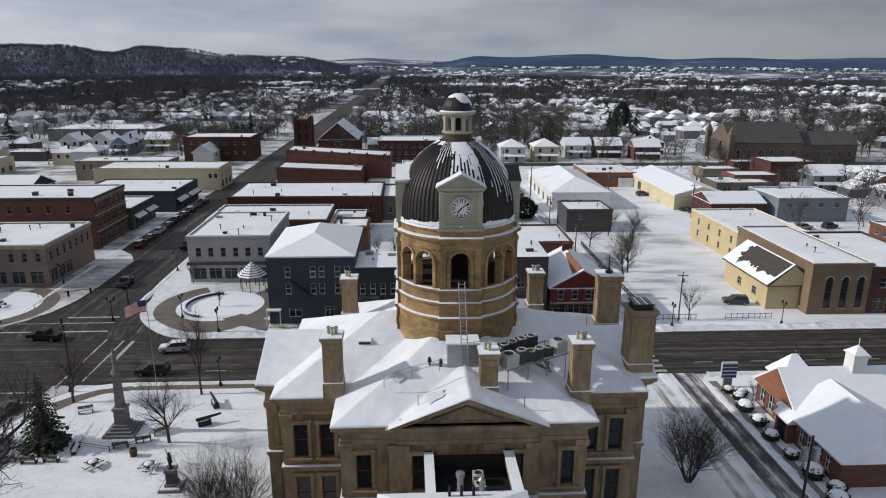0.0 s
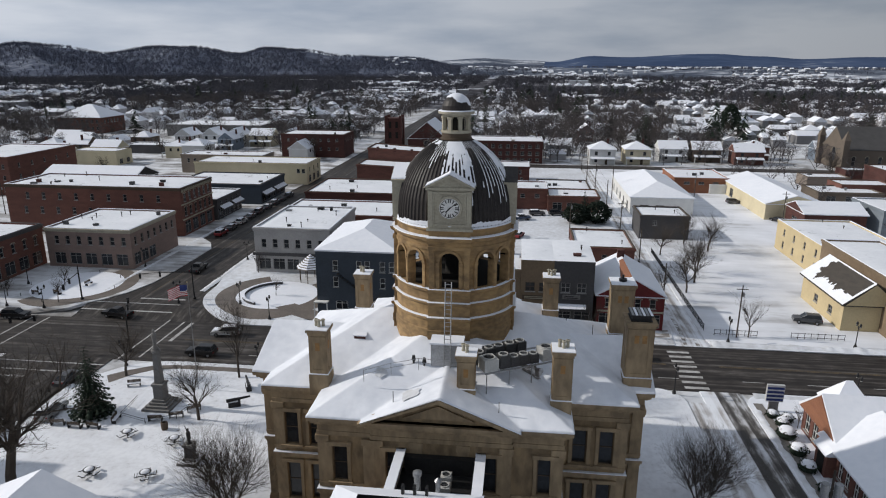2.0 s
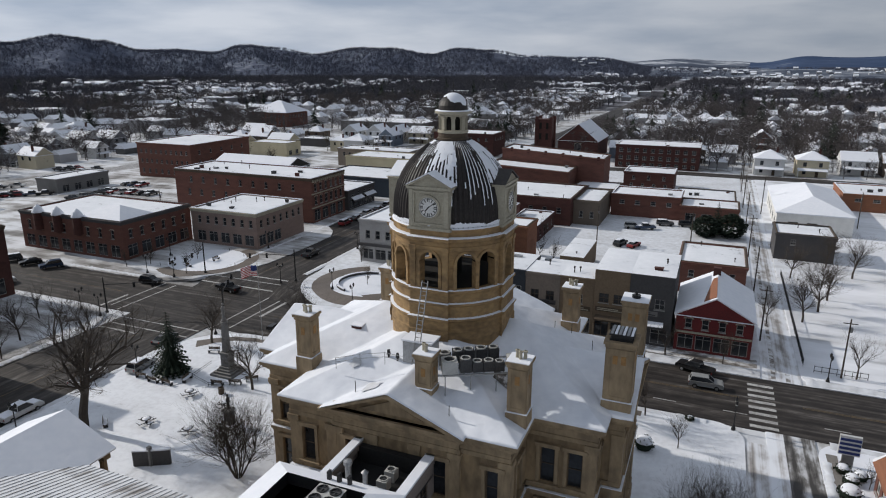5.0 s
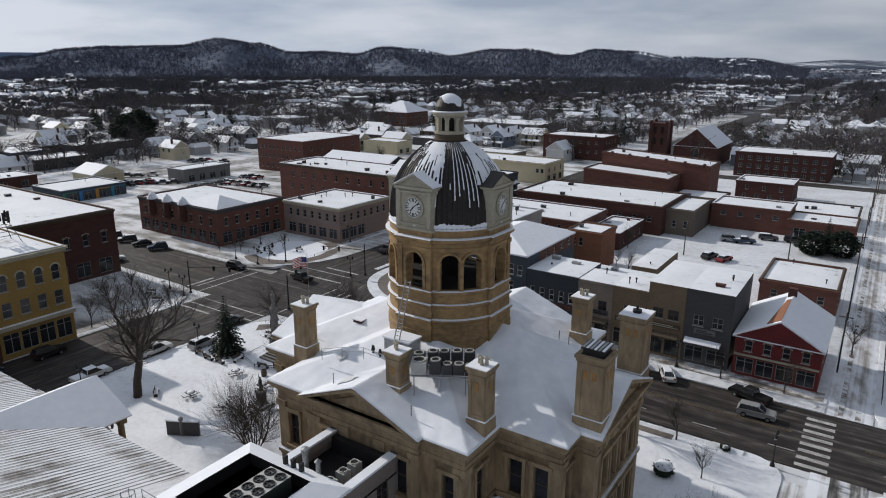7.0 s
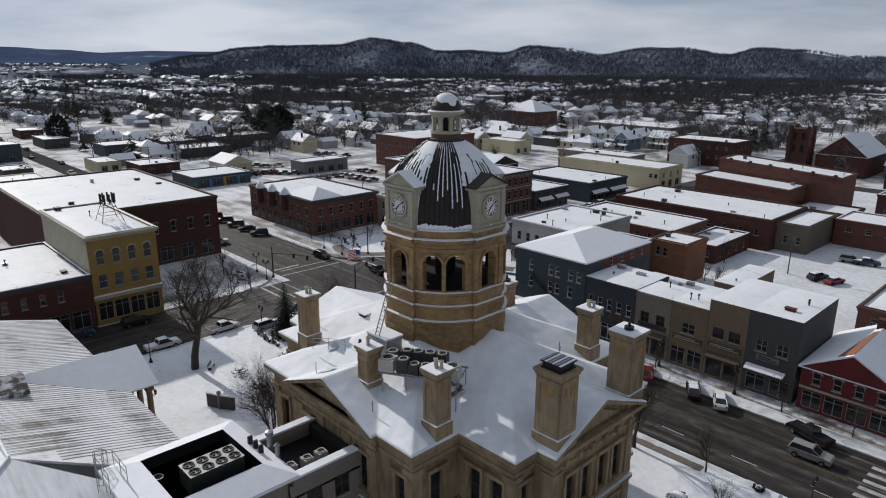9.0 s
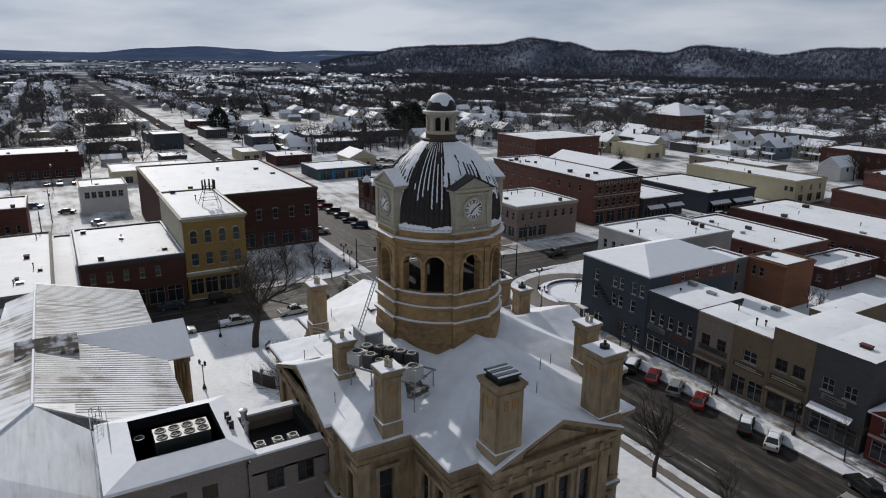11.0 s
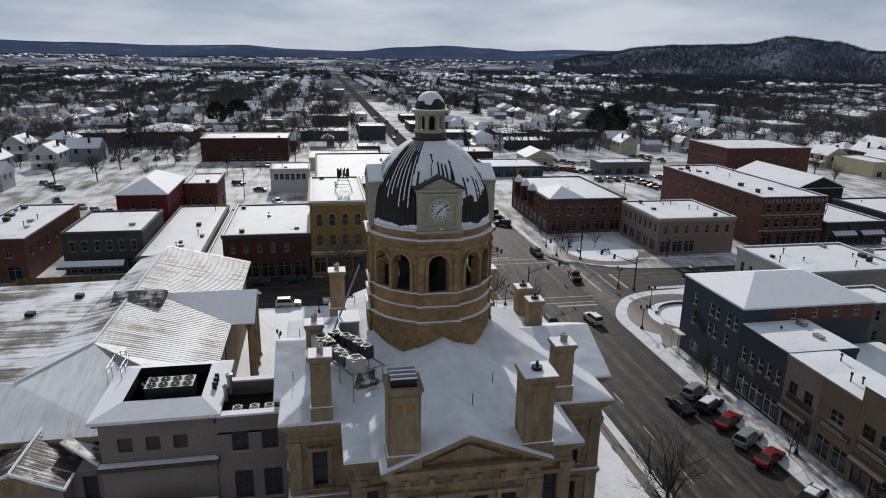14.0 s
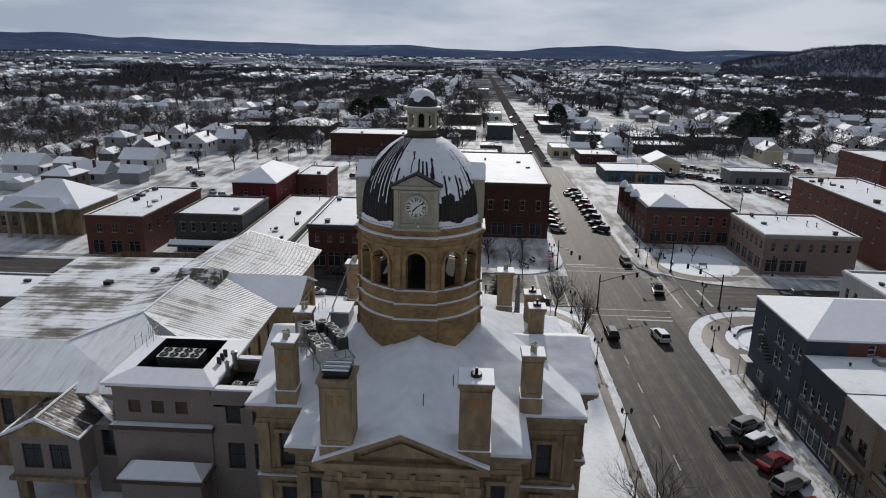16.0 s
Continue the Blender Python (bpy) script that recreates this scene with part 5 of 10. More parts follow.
run_gap = [rr.random() for i in range(80)]


def dome_snow(i, z):
    """Whether snow lies on the dome at column i and height z."""
    a = 2 * math.pi * (i + 0.5) / NS
    rib = i // 4
    n1 = noise.noise(Vector((math.cos(a) * 3.4, math.sin(a) * 3.4, z * 0.7)))
    n2 = noise.noise(Vector((math.cos(a) * 15, math.sin(a) * 15, z * 1.1 + 9)))
    n3 = noise.noise(Vector((rib * 3.7, z * 0.5, 2.0)))
    deg = math.degrees(a) + 5.0 * n1
    deg = deg + 360 if deg < 180 else deg
    for d0, d1, zl in MASSES:
        if d0 < deg < d1:
            low_z = zl + 0.9 * (run_low[rib] - 0.5) + 0.7 * n1 + 0.35 * n2
            ragged = z < low_z + 1.5 and i % 4 in (0, 1) and run_gap[rib] > 0.42      # bare ribs at the ragged foot
            hole = n2 > 0.30 and n3 > 0.02 and z < 36.9
            if z > low_z and not ragged and not hole:
                return True
    if 290 < deg < 342 and not (298 < deg < 306 and 34.6 < z < 37.3):
        return i % 4 == 2 and z > 32.3 + 2.6 * run_low[rib] and n3 > -0.34
    if 410 < deg < 540:
        return i % 4 in (1, 2) and z > 33.6 + 2.0 * run_low[rib]
    if 232 < deg < 256:
        return i % 4 == 2 and z > 35.2 + 2.0 * run_low[rib]
    return z > 37.55 and n1 > -0.1


for j in range(NZ):
    for i in range(NS):
        keep[(i, j)] = dome_snow(i, zf[j])
for i in range(NS):          # a thin line of snow behind the gutter at the foot
    a = 2 * math.pi * i / NS
    top = 4 + 5 * noise.noise(Vector((math.cos(a) * 4, math.sin(a) * 4, 1.0))) + 1.5 * noise.noise(Vector((i * 0.35, 0, 4.0)))
    for j in range(10):
        keep[(i, j)] = j < top
m = M()
vid = {}


def dv(i, j):
    i %= NS
    if (i, j) not in vid:
        a, z = 2 * math.pi * (i + 0.35 * noise.noise(Vector((i * 0.5, j * 0.5, 7)))) / NS, zf[j]
        r = dome_r(z) + 0.115 + 0.03 * noise.noise(Vector((i * 0.3, j * 0.3, 0)))
        vid[(i, j)] = len(m.v)
        m.v.append((CX + r * math.cos(a), CY + r * math.sin(a), z + 0.03 * noise.noise(Vector((i * 0.7, j * 0.7, 3)))))
    return vid[(i, j)]


for (i, j), k in keep.items():
    if k:
        m.f.append((dv(i, j), dv(i + 1, j), dv(i + 1, j + 1), dv(i, j + 1)))
m.make("dome_snow", SNOW, court, "patches and streaks of snow", smooth=True)

# clock dormers
for k in range(4):
    a = 90 * k
    mm = Matrix.Translation((CX, CY, 0)) @ pose(0, 0, 0, 0, 0, a)
    F = -5.74          # front plane, local -y outwards
    d = M()
    for z0, z1, hw, g in ((30.35, 30.6, 2.1, 0.08), (30.6, 34.05, 1.95, 0.0), (34.05, 34.3, 2.12, 0.14)):
        d.box(-hw, F - g, z0, hw, -3.4, z1, mm)
    d.add([mm @ Vector(p) for p in ((-2.0, F, 34.3), (2.0, F, 34.3), (0, F, 35.25), (-2.0, -2.5, 34.3), (2.0, -2.5, 34.3), (0, -2.5, 35.25))], [(0, 1, 2), (5, 4, 3), (1, 4, 5, 2), (3, 0, 2, 5)])
    dm = d.make("clock_dormer", STONE_PALE, court)
    p = M()
    for x0, x1, z0, z1 in ((-1.9, -1.52, 30.7, 34.0), (1.52, 1.9, 30.7, 34.0), (-1.5, 1.5, 33.72, 33.9), (-1.5, 1.5, 30.85, 31.0), (-1.5, -1.38, 31.0, 33.72), (1.38, 1.5, 31.0, 33.72)):
        p.box(x0, F - 0.12, z0, x1, F - 0.002, z1, mm)
    p.make("panel_moulding", STONE_PALE, dm)
    r = M()
    for s in (-1, 1):
        q = [(s * 2.28, 34.28), (0, 35.42), (0, 35.24), (s * 2.0, 34.26)]
        r.add([mm @ Vector((x, F - 0.18, z)) for x, z in q] + [mm @ Vector((x, -2.4, z)) for x, z in q], [(0, 1, 2, 3), (7, 6, 5, 4), (0, 1, 5, 4), (2, 3, 7, 6), (3, 0, 4, 7)])
    r.make("dormer_roof", STONE_PALE if k != 1 else DARK_METAL, dm)
    if k != 1:
        r = M()
        for s in (-1, 1):
            q = [(s * 2.2, 34.34), (0, 35.46), (0, 35.58), (s * 2.15, 34.45)]
            r.add([mm @ Vector((x, F - 0.12, z)) for x, z in q] + [mm @ Vector((x, -2.5, z + 0.1)) for x, z in q], [(0, 1, 2, 3), (7, 6, 5, 4), (0, 1, 5, 4), (2, 3, 7, 6), (3, 0, 4, 7)])
        r.make("dormer_snow", SNOW, dm)
    zc, f = 32.45, F - 0.06
    disc = lambda r0, r1, y0, y1, n=40: M().add([mm @ Vector((r * math.cos(2 * math.pi * i / n), y, zc + r * math.sin(2 * math.pi * i / n))) for r, y in ((r0, y0), (r1, y0), (r1, y1), (r0, y1)) for i in range(n)],
                                               [(q * n + i, q * n + (i + 1) % n, (q + 1) % 4 * n + (i + 1) % n, (q + 1) % 4 * n + i) for q in range(4) for i in range(n)])
    disc(0.92, 1.12, f - 0.10, f + 0.05).make("clock_rim", STONE_PALE, dm)
    disc(0.001, 0.92, f - 0.03, f + 0.03).make("clock_face", WHITE, dm)
    disc(0.80, 0.84, f - 0.045, f - 0.031).make("minute_ring", DARK, dm)
    for hnum in range(12):
        t = math.pi / 6 * hnum
        u = mm @ (Matrix.Translation((0, 0, zc)) @ Matrix.Rotation(-t, 4, "Y"))
        for off in ((0,) if hnum % 3 else (-0.08, 0.08)):
            M().box(off - 0.04, f - 0.05, 0.52, off + 0.04, f - 0.032, 0.79, u).make("numeral", DARK, dm)
    for ang, ln, wd in ((52, 0.80, 0.035), (222, 0.50, 0.055)):
        u = mm @ (Matrix.Translation((0, 0, zc)) @ Matrix.Rotation(radians(ang), 4, "Y"))
        M().box(-wd, f - 0.075, -0.12, wd, f - 0.055, ln, u).make("clock_hand", DARK, dm)

# lantern on the dome
M().lathe(CX, CY, ((1.5, 37.8), (1.5, 38.05), (1.38, 38.1), (1.38, 38.5)), 24).make("lantern_base", BROWN_TRIM, court)
M().lathe(CX, CY, ((1.38, 38.5), (1.45, 38.55), (1.45, 38.75), (1.2, 38.77), (0.01, 38.78)), 24).make("lantern_floor", STONE_PALE, court)
for k in range(8):
    a = math.pi / 8 + k * math.pi / 4
    x, y = CX + 1.2 * math.cos(a), CY + 1.2 * math.sin(a)
    mm = Matrix.Translation((x, y, 0)) @ pose(0, 0, 0, 0, 0, math.degrees(a) + 90)
    M().box(-0.17, -0.15, 38.76, 0.17, 0.15, 40.0, mm).box(-0.24, -0.2, 39.85, 0.24, 0.2, 40.05, mm).make("lantern_post", STONE_PALE, court)
M().lathe(CX, CY, ((0.75, 38.77), (0.75, 40.1)), 12).make("lantern_core", DARK, court)
M().lathe(CX, CY, ((0.01, 40.02), (1.3, 40.02), (1.4, 40.2), (1.7, 40.3), (1.72, 40.5), (1.35, 40.55)), 32).make("lantern_cornice", STONE_PALE, court)
M().lathe(CX, CY, ((1.7, 40.5), (1.66, 40.57), (1.35, 40.6)), 32).make("ledge_snow", SNOW, court)
M().lathe(CX, CY, ((1.38, 40.55), (1.36, 41.0), (1.15, 41.45), (0.8, 41.8), (0.4, 42.0), (0.0, 42.06)), 24).make("lantern_dome", DARK_METAL, court)
cap, LN = M(), 40
for i in range(LN):
    a = 2 * math.pi * i / LN
    foot = 0.42 + 0.30 * noise.noise(Vector((math.cos(a) * 1.3, math.sin(a) * 1.3, 2.0))) - 0.14 * math.cos(a - radians(20)) + 0.08 * noise.noise(Vector((i * 0.6, 0, 0)))
    for k in range(7):
        e = foot + (1 - foot) * k / 6
        cap.v.append((CX + 1.40 * math.cos(a) * math.cos(e * math.pi / 2), CY + 1.40 * math.sin(a) * math.cos(e * math.pi / 2), 40.62 + 1.53 * math.sin(e * math.pi / 2)))
cap.f = [(i * 7 + k, (i + 1) % LN * 7 + k, (i + 1) % LN * 7 + k + 1, i * 7 + k + 1) for i in range(LN) for k in range(6)]
cap.make("lantern_dome_snow", SNOW, court, smooth=True)
M().tube((CX, CY, 42.0), (CX, CY, 42.9), 0.05, n=6).tube((CX - 0.3, CY, 42.55), (CX + 0.3, CY, 42.55), 0.04, n=6).make("finial", BLACK_METAL, court)

# ---- annex south of the courthouse ----
annex = thing("annex_building", "low tan public annex with snowy standing-seam metal hip roofs", "building", -16, 25, 0)


def seam_roof(parent, name, planes, mat, ribs=True, label=""):
    """Roof planes as slabs; each plane: corner points in order, eave first (p0 to p1)."""
    m = M()
    for pl in planes:
        p = [Vector(q) for q in pl]
        nrm = (p[1] - p[0]).cross(p[2] - p[0]).normalized()
        if nrm.z < 0:
            p = p[::-1]
            nrm = -nrm
        n = len(p)
        m.add(p + [q - nrm * 0.2 for q in p], [tuple(range(n)), tuple(range(2 * n - 1, n - 1, -1))] + [(i, n + i, n + (i + 1) % n, (i + 1) % n) for i in range(n)])
    return m.make(name, mat, parent, label)


# standing-seam roof with melted streaks: snow in bands between bare seams
SEAM_DARK = material("bare_seamed_metal", (0.30, 0.29, 0.28), (0.52, 0.52, 0.53), 0.5, 0.1, big=0.10, fine=0.8, mixfac=0.5, bump=0.3, bump_scale=2)
RZ, EZ = 13.4, 10.0
seam_roof(annex, "roof_north_slope", [((-6.5, 40.6, EZ), (-50, 40.6, EZ), (-50, 27.2, RZ), (-9.7, 27.2, RZ), (4.7 - 9, 36.0, EZ + 1.2))], SEAMSNOW, label="streaked snow on standing seams")
seam_roof(annex, "roof_east_hip", [((4.7, 8, EZ), (4.7, 33, EZ), (-2.6, 33.2, EZ + 1.8), (-9.7, 27.2, RZ), (-3.0, 21.6, 12.3), (-3.0, 8, 12.3))], HIPSNOW, label="snow-covered slope with faint seams")
seam_roof(annex, "roof_south_slope", [((-9.7, 27.2, RZ), (-46, 27.2, RZ), (-46, 23.6, 12.3), (-3.0, 21.6, 12.3))], WINDSNOW)
seam_roof(annex, "roof_south_wing", [((-3.0, 8, 12.3), (-3.0, 21.6, 12.3), (-35, 23.4, 12.5), (-35, 4, 12.1))], WINDSNOW, label="gently sloped roof with wind-blown snow")
for k in range(76):
    x = -8 - k * 0.55
    a, b = Vector((x, 40.6, EZ + 0.03)), Vector((x, 27.3, RZ + 0.03))
    if x > -10:
        b = a.lerp(b, 0.75)
    M().tube(a, b, 0.028, n=4, cap=False).make("roof_seam", SEAM_DARK, annex)
M().hip(-27.4, 25.4, -22.6, 31.6, 13.1, 14.2, 0, 0.5).make("roof_cover", MELT, annex, "small raised brown cover astride the ridge")
M().tube((-9.7, 27.2, RZ + 0.06), (-46, 27.2, RZ + 0.06), 0.16, n=6).make("ridge_cap", SNOW, annex)
M().tube((-9.7, 27.2, RZ + 0.06), (-3.0, 21.6, 12.36), 0.14, n=6).make("ridge_cap", SNOW, annex)
for x, y, z in ((-22, 16, 12.4), (-28, 20, 12.5)):
    M().box(x - 0.5, y - 0.5, z, x + 0.5, y + 0.5, z + 0.5).make("roof_vent", BLACK_METAL, annex)
# cross gables on the north front, with columns
for gx0, gx1, gy in ((-33.5, -21.5, 43.6),):
    gc = (gx0 + gx1) / 2
    seam_roof(annex, "gable_roof", [((gx1, gy, EZ), (gx1, 38, EZ), (gc, 30.0, 12.75), (gc, gy, 12.75)), ((gx0, 38, EZ), (gx0, gy, EZ), (gc, gy, 12.75), (gc, 30.0, 12.75))], SNOW, label="snow-covered gable roof")
    M().add([(gx0 + .6, gy - .5, EZ - .2), (gx1 - .6, gy - .5, EZ - .2), (gc, gy - .5, 12.3), (gx0 + .6, gy - .8, EZ - .2), (gx1 - .6, gy - .8, EZ - .2), (gc, gy - .8, 12.3)], [(0, 1, 2), (3, 4, 5), (0, 1, 4, 3), (1, 2, 5, 4), (2, 0, 3, 5)]).make("gable_wall", STONE, annex)
    M().box(gx0 + .4, gy - 1.2, EZ - 0.9, gx1 - .4, gy - 0.4, EZ - 0.2).make("entablature", STONE, annex)
    for x in (gx0 + 1, gx0 + 4.3, gx1 - 4.3, gx1 - 1):
        M().lathe(x, gy - 0.8, ((0.5, 0.15), (0.5, 0.5), (0.36, 0.6), (0.32, EZ - 1.2), (0.45, EZ - 0.9)), 12).make("column", STONE, annex)
w_ = M()
facade(w_, None, (4.0, 32), (4.0, 40), 0, EZ - 0.2, [])
facade(w_, None, (4.0, 40), (-46, 40), 0, EZ - 0.2, [(u, u + 1.3, 5.6, 8.6) for u in (14, 18, 22, 38, 42)])
facade(w_, None, (-46, 40), (-46, 5), 0, EZ - 0.2, [])
facade(w_, None, (-46, 5), (4.0, 5), 0, EZ - 0.2, [])
facade(w_, None, (4.0, 5), (4.0, 22.4), 0, EZ - 0.2, [(u, u + 1.3, 5.4, 8.6) for u in (8.5, 12.6)])
w_.make("wall", STONE, annex)
for u in (8.5, 12.6):
    put_window(annex, pose(4.0 + 16, 5 + u + 0.65 - 25, 5.4, 0, 0, 90), 1.3, 3.2, "sash", BROWN_TRIM)
for u in (14, 18, 22, 38, 42):
    put_window(annex, pose(4.0 - u - 0.65 + 16, 40 - 25, 5.6, 0, 0, 180), 1.3, 3.0, "sash", BROWN_TRIM)
M().box(3.4, 6, EZ - 0.5, 4.9, 33, EZ - 0.15).make("eave_cornice", STONE_TRIM, annex)

TAUPE_D = material("brown_stucco", (0.165, 0.135, 0.108), (0.115, 0.095, 0.077), 0.9, big=0.2, fine=4)
# plant block with the open roof pit
plant = thing("plant_block", "square tan stucco block with an open roof pit of cooling units", "building", 3, 37.5, 0)
PX0, PX1, PY0, PY1 = -2.0, 8.0, 32.6, 42.6
w_ = M()
rows3 = [(u, u + 1.25, 10.0, 11.4) for u in (1.5, 3.9, 6.3)]
facade(w_, None, (PX1, PY0), (PX1, PY1), 8.9, 13.0, rows3)
facade(w_, None, (PX0, PY0), (PX1, PY0), 8.9, 13.0, [])
facade(w_, None, (PX1, PY1), (PX0, PY1), 8.9, 13.0, [(1.2, 2.4, 9.9, 11.5)])
facade(w_, None, (PX0, PY1), (PX0, PY0), 8.9, 13.0, [])
w_.box(PX0, PY0, 0, PX1 + 0.5, PY1, 8.9)
w_.make("wall", ANNEX_WALL, plant)
for u in (1.5, 3.9, 6.3):
    M().box(PX1 - 0.3, PY0 + u, 10.0, PX1 - 0.2, PY0 + u + 1.25, 11.4).make("blind_window", BROWN_TRIM, plant)
M().box(PX1 - 1.2, PY1 - 2.4, 9.9, PX1 - 2.4, PY1 - 2.3, 11.5).make("blind_window", BROWN_TRIM, plant)
M().box(PX0 - .2, PY0 - .3, 8.5, PX1 + 0.9, PY1 + .3, 8.95).make("ledge", BROWN_TRIM, plant)
snow_bed(plant, PX1 + 0.02, PY0 - .2, PX1 + 0.85, PY1 + .2, 8.95, 0.08, 0.4)
M().box(PX0 - .4, PY0 - .4, 12.9, PX1 + .4, PY1 + .4, 13.25).make("cornice", STONE_TRIM, plant)
o0, o1, o2, o3 = PX0 - 0.7, PY0 - 0.7, PX1 + 0.7, PY1 + 0.7
i0, i1, i2, i3 = PX0 + 1.5, PY0 + 1.9, PX1 - 1.6, PY1 - 1.2
m = M()
m.add([(o0, o1, 13.25), (o2, o1, 13.25), (o2, o3, 13.25), (o0, o3, 13.25), (o0, o1, 13.55), (o2, o1, 13.55), (o2, o3, 13.55), (o0, o3, 13.55), (i0, i1, 14.3), (i2, i1, 14.3), (i2, i3, 14.3), (i0, i3, 14.3), (i0, i1, 12.0), (i2, i1, 12.0), (i2, i3, 12.0), (i0, i3, 12.0)],
      [(0, 1, 5, 4), (1, 2, 6, 5), (2, 3, 7, 6), (3, 0, 4, 7), (4, 5, 9, 8), (5, 6, 10, 9), (6, 7, 11, 10), (7, 4, 8, 11), (3, 2, 1, 0)])
m.make("roof_band", SNOW, plant, "sloped snow-covered roof band round the pit")
m = M().add([(i0, i1, 14.29), (i2, i1, 14.29), (i2, i3, 14.29), (i0, i3, 14.29), (i0, i1, 12.0), (i2, i1, 12.0), (i2, i3, 12.0), (i0, i3, 12.0)], [(0, 1, 5, 4), (1, 2, 6, 5), (2, 3, 7, 6), (3, 0, 4, 7), (4, 5, 6, 7)])
m.make("pit_lining", BLACK_METAL, plant)
for k in range(3):          # dark louvres standing on the snowy band
    M().box(2.6 + k * .9, PY1 - .5, 13.75, 2.8 + k * .9, PY1 - .1, 14.7).make("louvre", BLACK_METAL, plant)
# cage ladder at the corner
cg = M()
for k in range(5):
    a = radians(70 * k)
    cg.tube((-2.6 + .5 * math.cos(a), 32.2 + .5 * math.sin(a), 11.0), (-2.6 + .5 * math.cos(a), 32.2 + .5 * math.sin(a), 15.2), 0.03, n=5)
for z in (11.5, 12.4, 13.3, 14.2, 15.1):
    for k in range(8):
        a, b = math.pi / 4 * k, math.pi / 4 * (k + 1)
        cg.tube((-2.6 + .5 * math.cos(a), 32.2 + .5 * math.sin(a), z), (-2.6 + .5 * math.cos(b), 32.2 + .5 * math.sin(b), z), 0.025, n=4, cap=False)
for y in (31.7, 33.0):
    for z in (14.6, 15.2):
        cg.tube((-2.1, y, z), (1.0, y, z), 0.03, n=5)
    for x in (-2.1, -0.5, 1.0):
        cg.tube((x, y, 13.4), (x, y, 15.2), 0.03, n=5)
cg.make("cage_ladder", GREY_METAL, plant, "galvanised caged roof ladder")


CHILLER = material("dark_green_casing", (0.030, 0.038, 0.034), (0.05, 0.055, 0.052), 0.5, 0.2, big=1, fine=6)


def fan_unit(name, label, x, y, z, sx, sy, h, nx, ny, mat=None, grille=None, turn=0.0, top=None):
    """A box-shaped cooling unit with round fans on the top."""
    t = thing(name, label, "cooling unit", x, y, z)
    mm = Matrix.Translation((x, y, z)) @ pose(0, 0, 0, 0, 0, turn)
    M().box(-sx / 2, -sy / 2, 0, sx / 2, sy / 2, h, mm).make("casing", mat or UNIT, t)
    if top:
        M().box(-sx / 2 - .04, -sy / 2 - .04, h, sx / 2 + .04, sy / 2 + .04, h + .012, mm).make("top_plate", top, t, "pale metal top plate")
    for i in range(nx):
        for j in range(ny):
            fx, fy = -sx / 2 + sx * (i + .5) / nx, -sy / 2 + sy * (j + .5) / ny
            r = (0.42 if top else 0.44) * min(sx / nx, sy / ny)
            f = M()
            n = 16
            f.add([mm @ Vector((fx + q * math.cos(2 * math.pi * k / n), fy + q * math.sin(2 * math.pi * k / n), zz)) for q, zz in ((r, h), (r, h + .1), (r * .8, h + .1), (r * .8, h + .01)) for k in range(n)],
                  [(q * n + k, q * n + (k + 1) % n, (q + 1) * n + (k + 1) % n, (q + 1) * n + k) for q in range(3) for k in range(n)])
            fo = f.make("fan_ring", grille or UNIT_PALE, t)
            d = M().add([mm @ Vector((fx + r * .8 * math.cos(2 * math.pi * k / n), fy + r * .8 * math.sin(2 * math.pi * k / n), h + .02)) for k in range(n)], [tuple(range(n))])
            d.make("fan_opening", BLACK_METAL, fo)
            b = M()
            for k in range(4):
                u = mm @ Matrix.Translation((fx, fy, h + .05)) @ pose(0, 0, 0, 18, 0, 90 * k)
                b.box(0, -r * .12, -.01, r * .75, r * .16, .01, u)
            b.make("fan_blade", UNIT, fo)
    return t


fan_unit("chiller", "large grey rooftop chiller with eight round fans", 4.2, 38.3, 12.0, 2.2, 4.3, 2.9, 2, 4, CHILLER, BLACK_METAL, top=UNIT_PALE)
fan_unit("pit_unit", "small pale condenser in the roof pit", 1.0, 35.2, 12.0, 1.2, 1.0, 1.2, 1, 1, UNIT_PALE)

# glazed link to the courthouse
link = thing("link_bridge", "grey stucco link bridge with two bright multi-pane windows", "building", 5, 46, 0)
w_ = M()
facade(w_, None, (8.3, 42.6), (8.3, 49.6), 0, 12.5, [(1.5, 3.0, 9.4, 11.4), (4.2, 5.7, 9.4, 11.4), (1.5, 3.2, 4.2, 7.2), (4.2, 5.9, 4.2, 7.2)])
facade(w_, None, (1.2, 49.6), (1.2, 42.6), 0, 12.5, [])
w_.make("wall", ANNEX_WALL, link)
for u in (2.25, 4.95):
    put_window(link, pose(8.3 - 5, 42.6 + u - 46, 9.4, 0, 0, 90), 1.5, 2.0, "quad", BROWN_TRIM)
for u in (2.35, 5.05):
    put_window(link, pose(8.3 - 5, 42.6 + u - 46, 4.2, 0, 0, 90), 1.7, 3.0, "quad", BROWN_TRIM)
# pale panels added behind two panes paint in their bright reflection and look-through
PANE_GLARE = material("white_window_blinds", (0.62, 0.63, 0.62), (0.45, 0.46, 0.46), 0.5, big=2, fine=8, stretch=(1, 1, 4))
for u in (2.25, 4.95):
    M().box(8.08, 42.6 + u - .66, 9.5, 8.12, 42.6 + u + .66, 11.3).make("blind", PANE_GLARE, link, "pale panel added to paint the brightness of the panes")
M().box(1.2, 42.9, 11.2, 8.3, 49.4, 11.4).make("roof_deck", BLACK_METAL, link)
for x0, x1 in ((7.75, 8.5), (1.0, 1.7)):
    M().box(x0, 42.9, 12.5, x1, 49.3, 13.1).make("parapet", ANNEX_WALL, link)
    M().box(x0 - .05, 42.9, 13.1, x1 + .05, 49.3, 13.3).make("parapet_snow", SNOW, link)
M().box(1.7, 48.6, 11.4, 7.75, 49.2, 12.9).make("end_wall", BLACK_METAL, link)
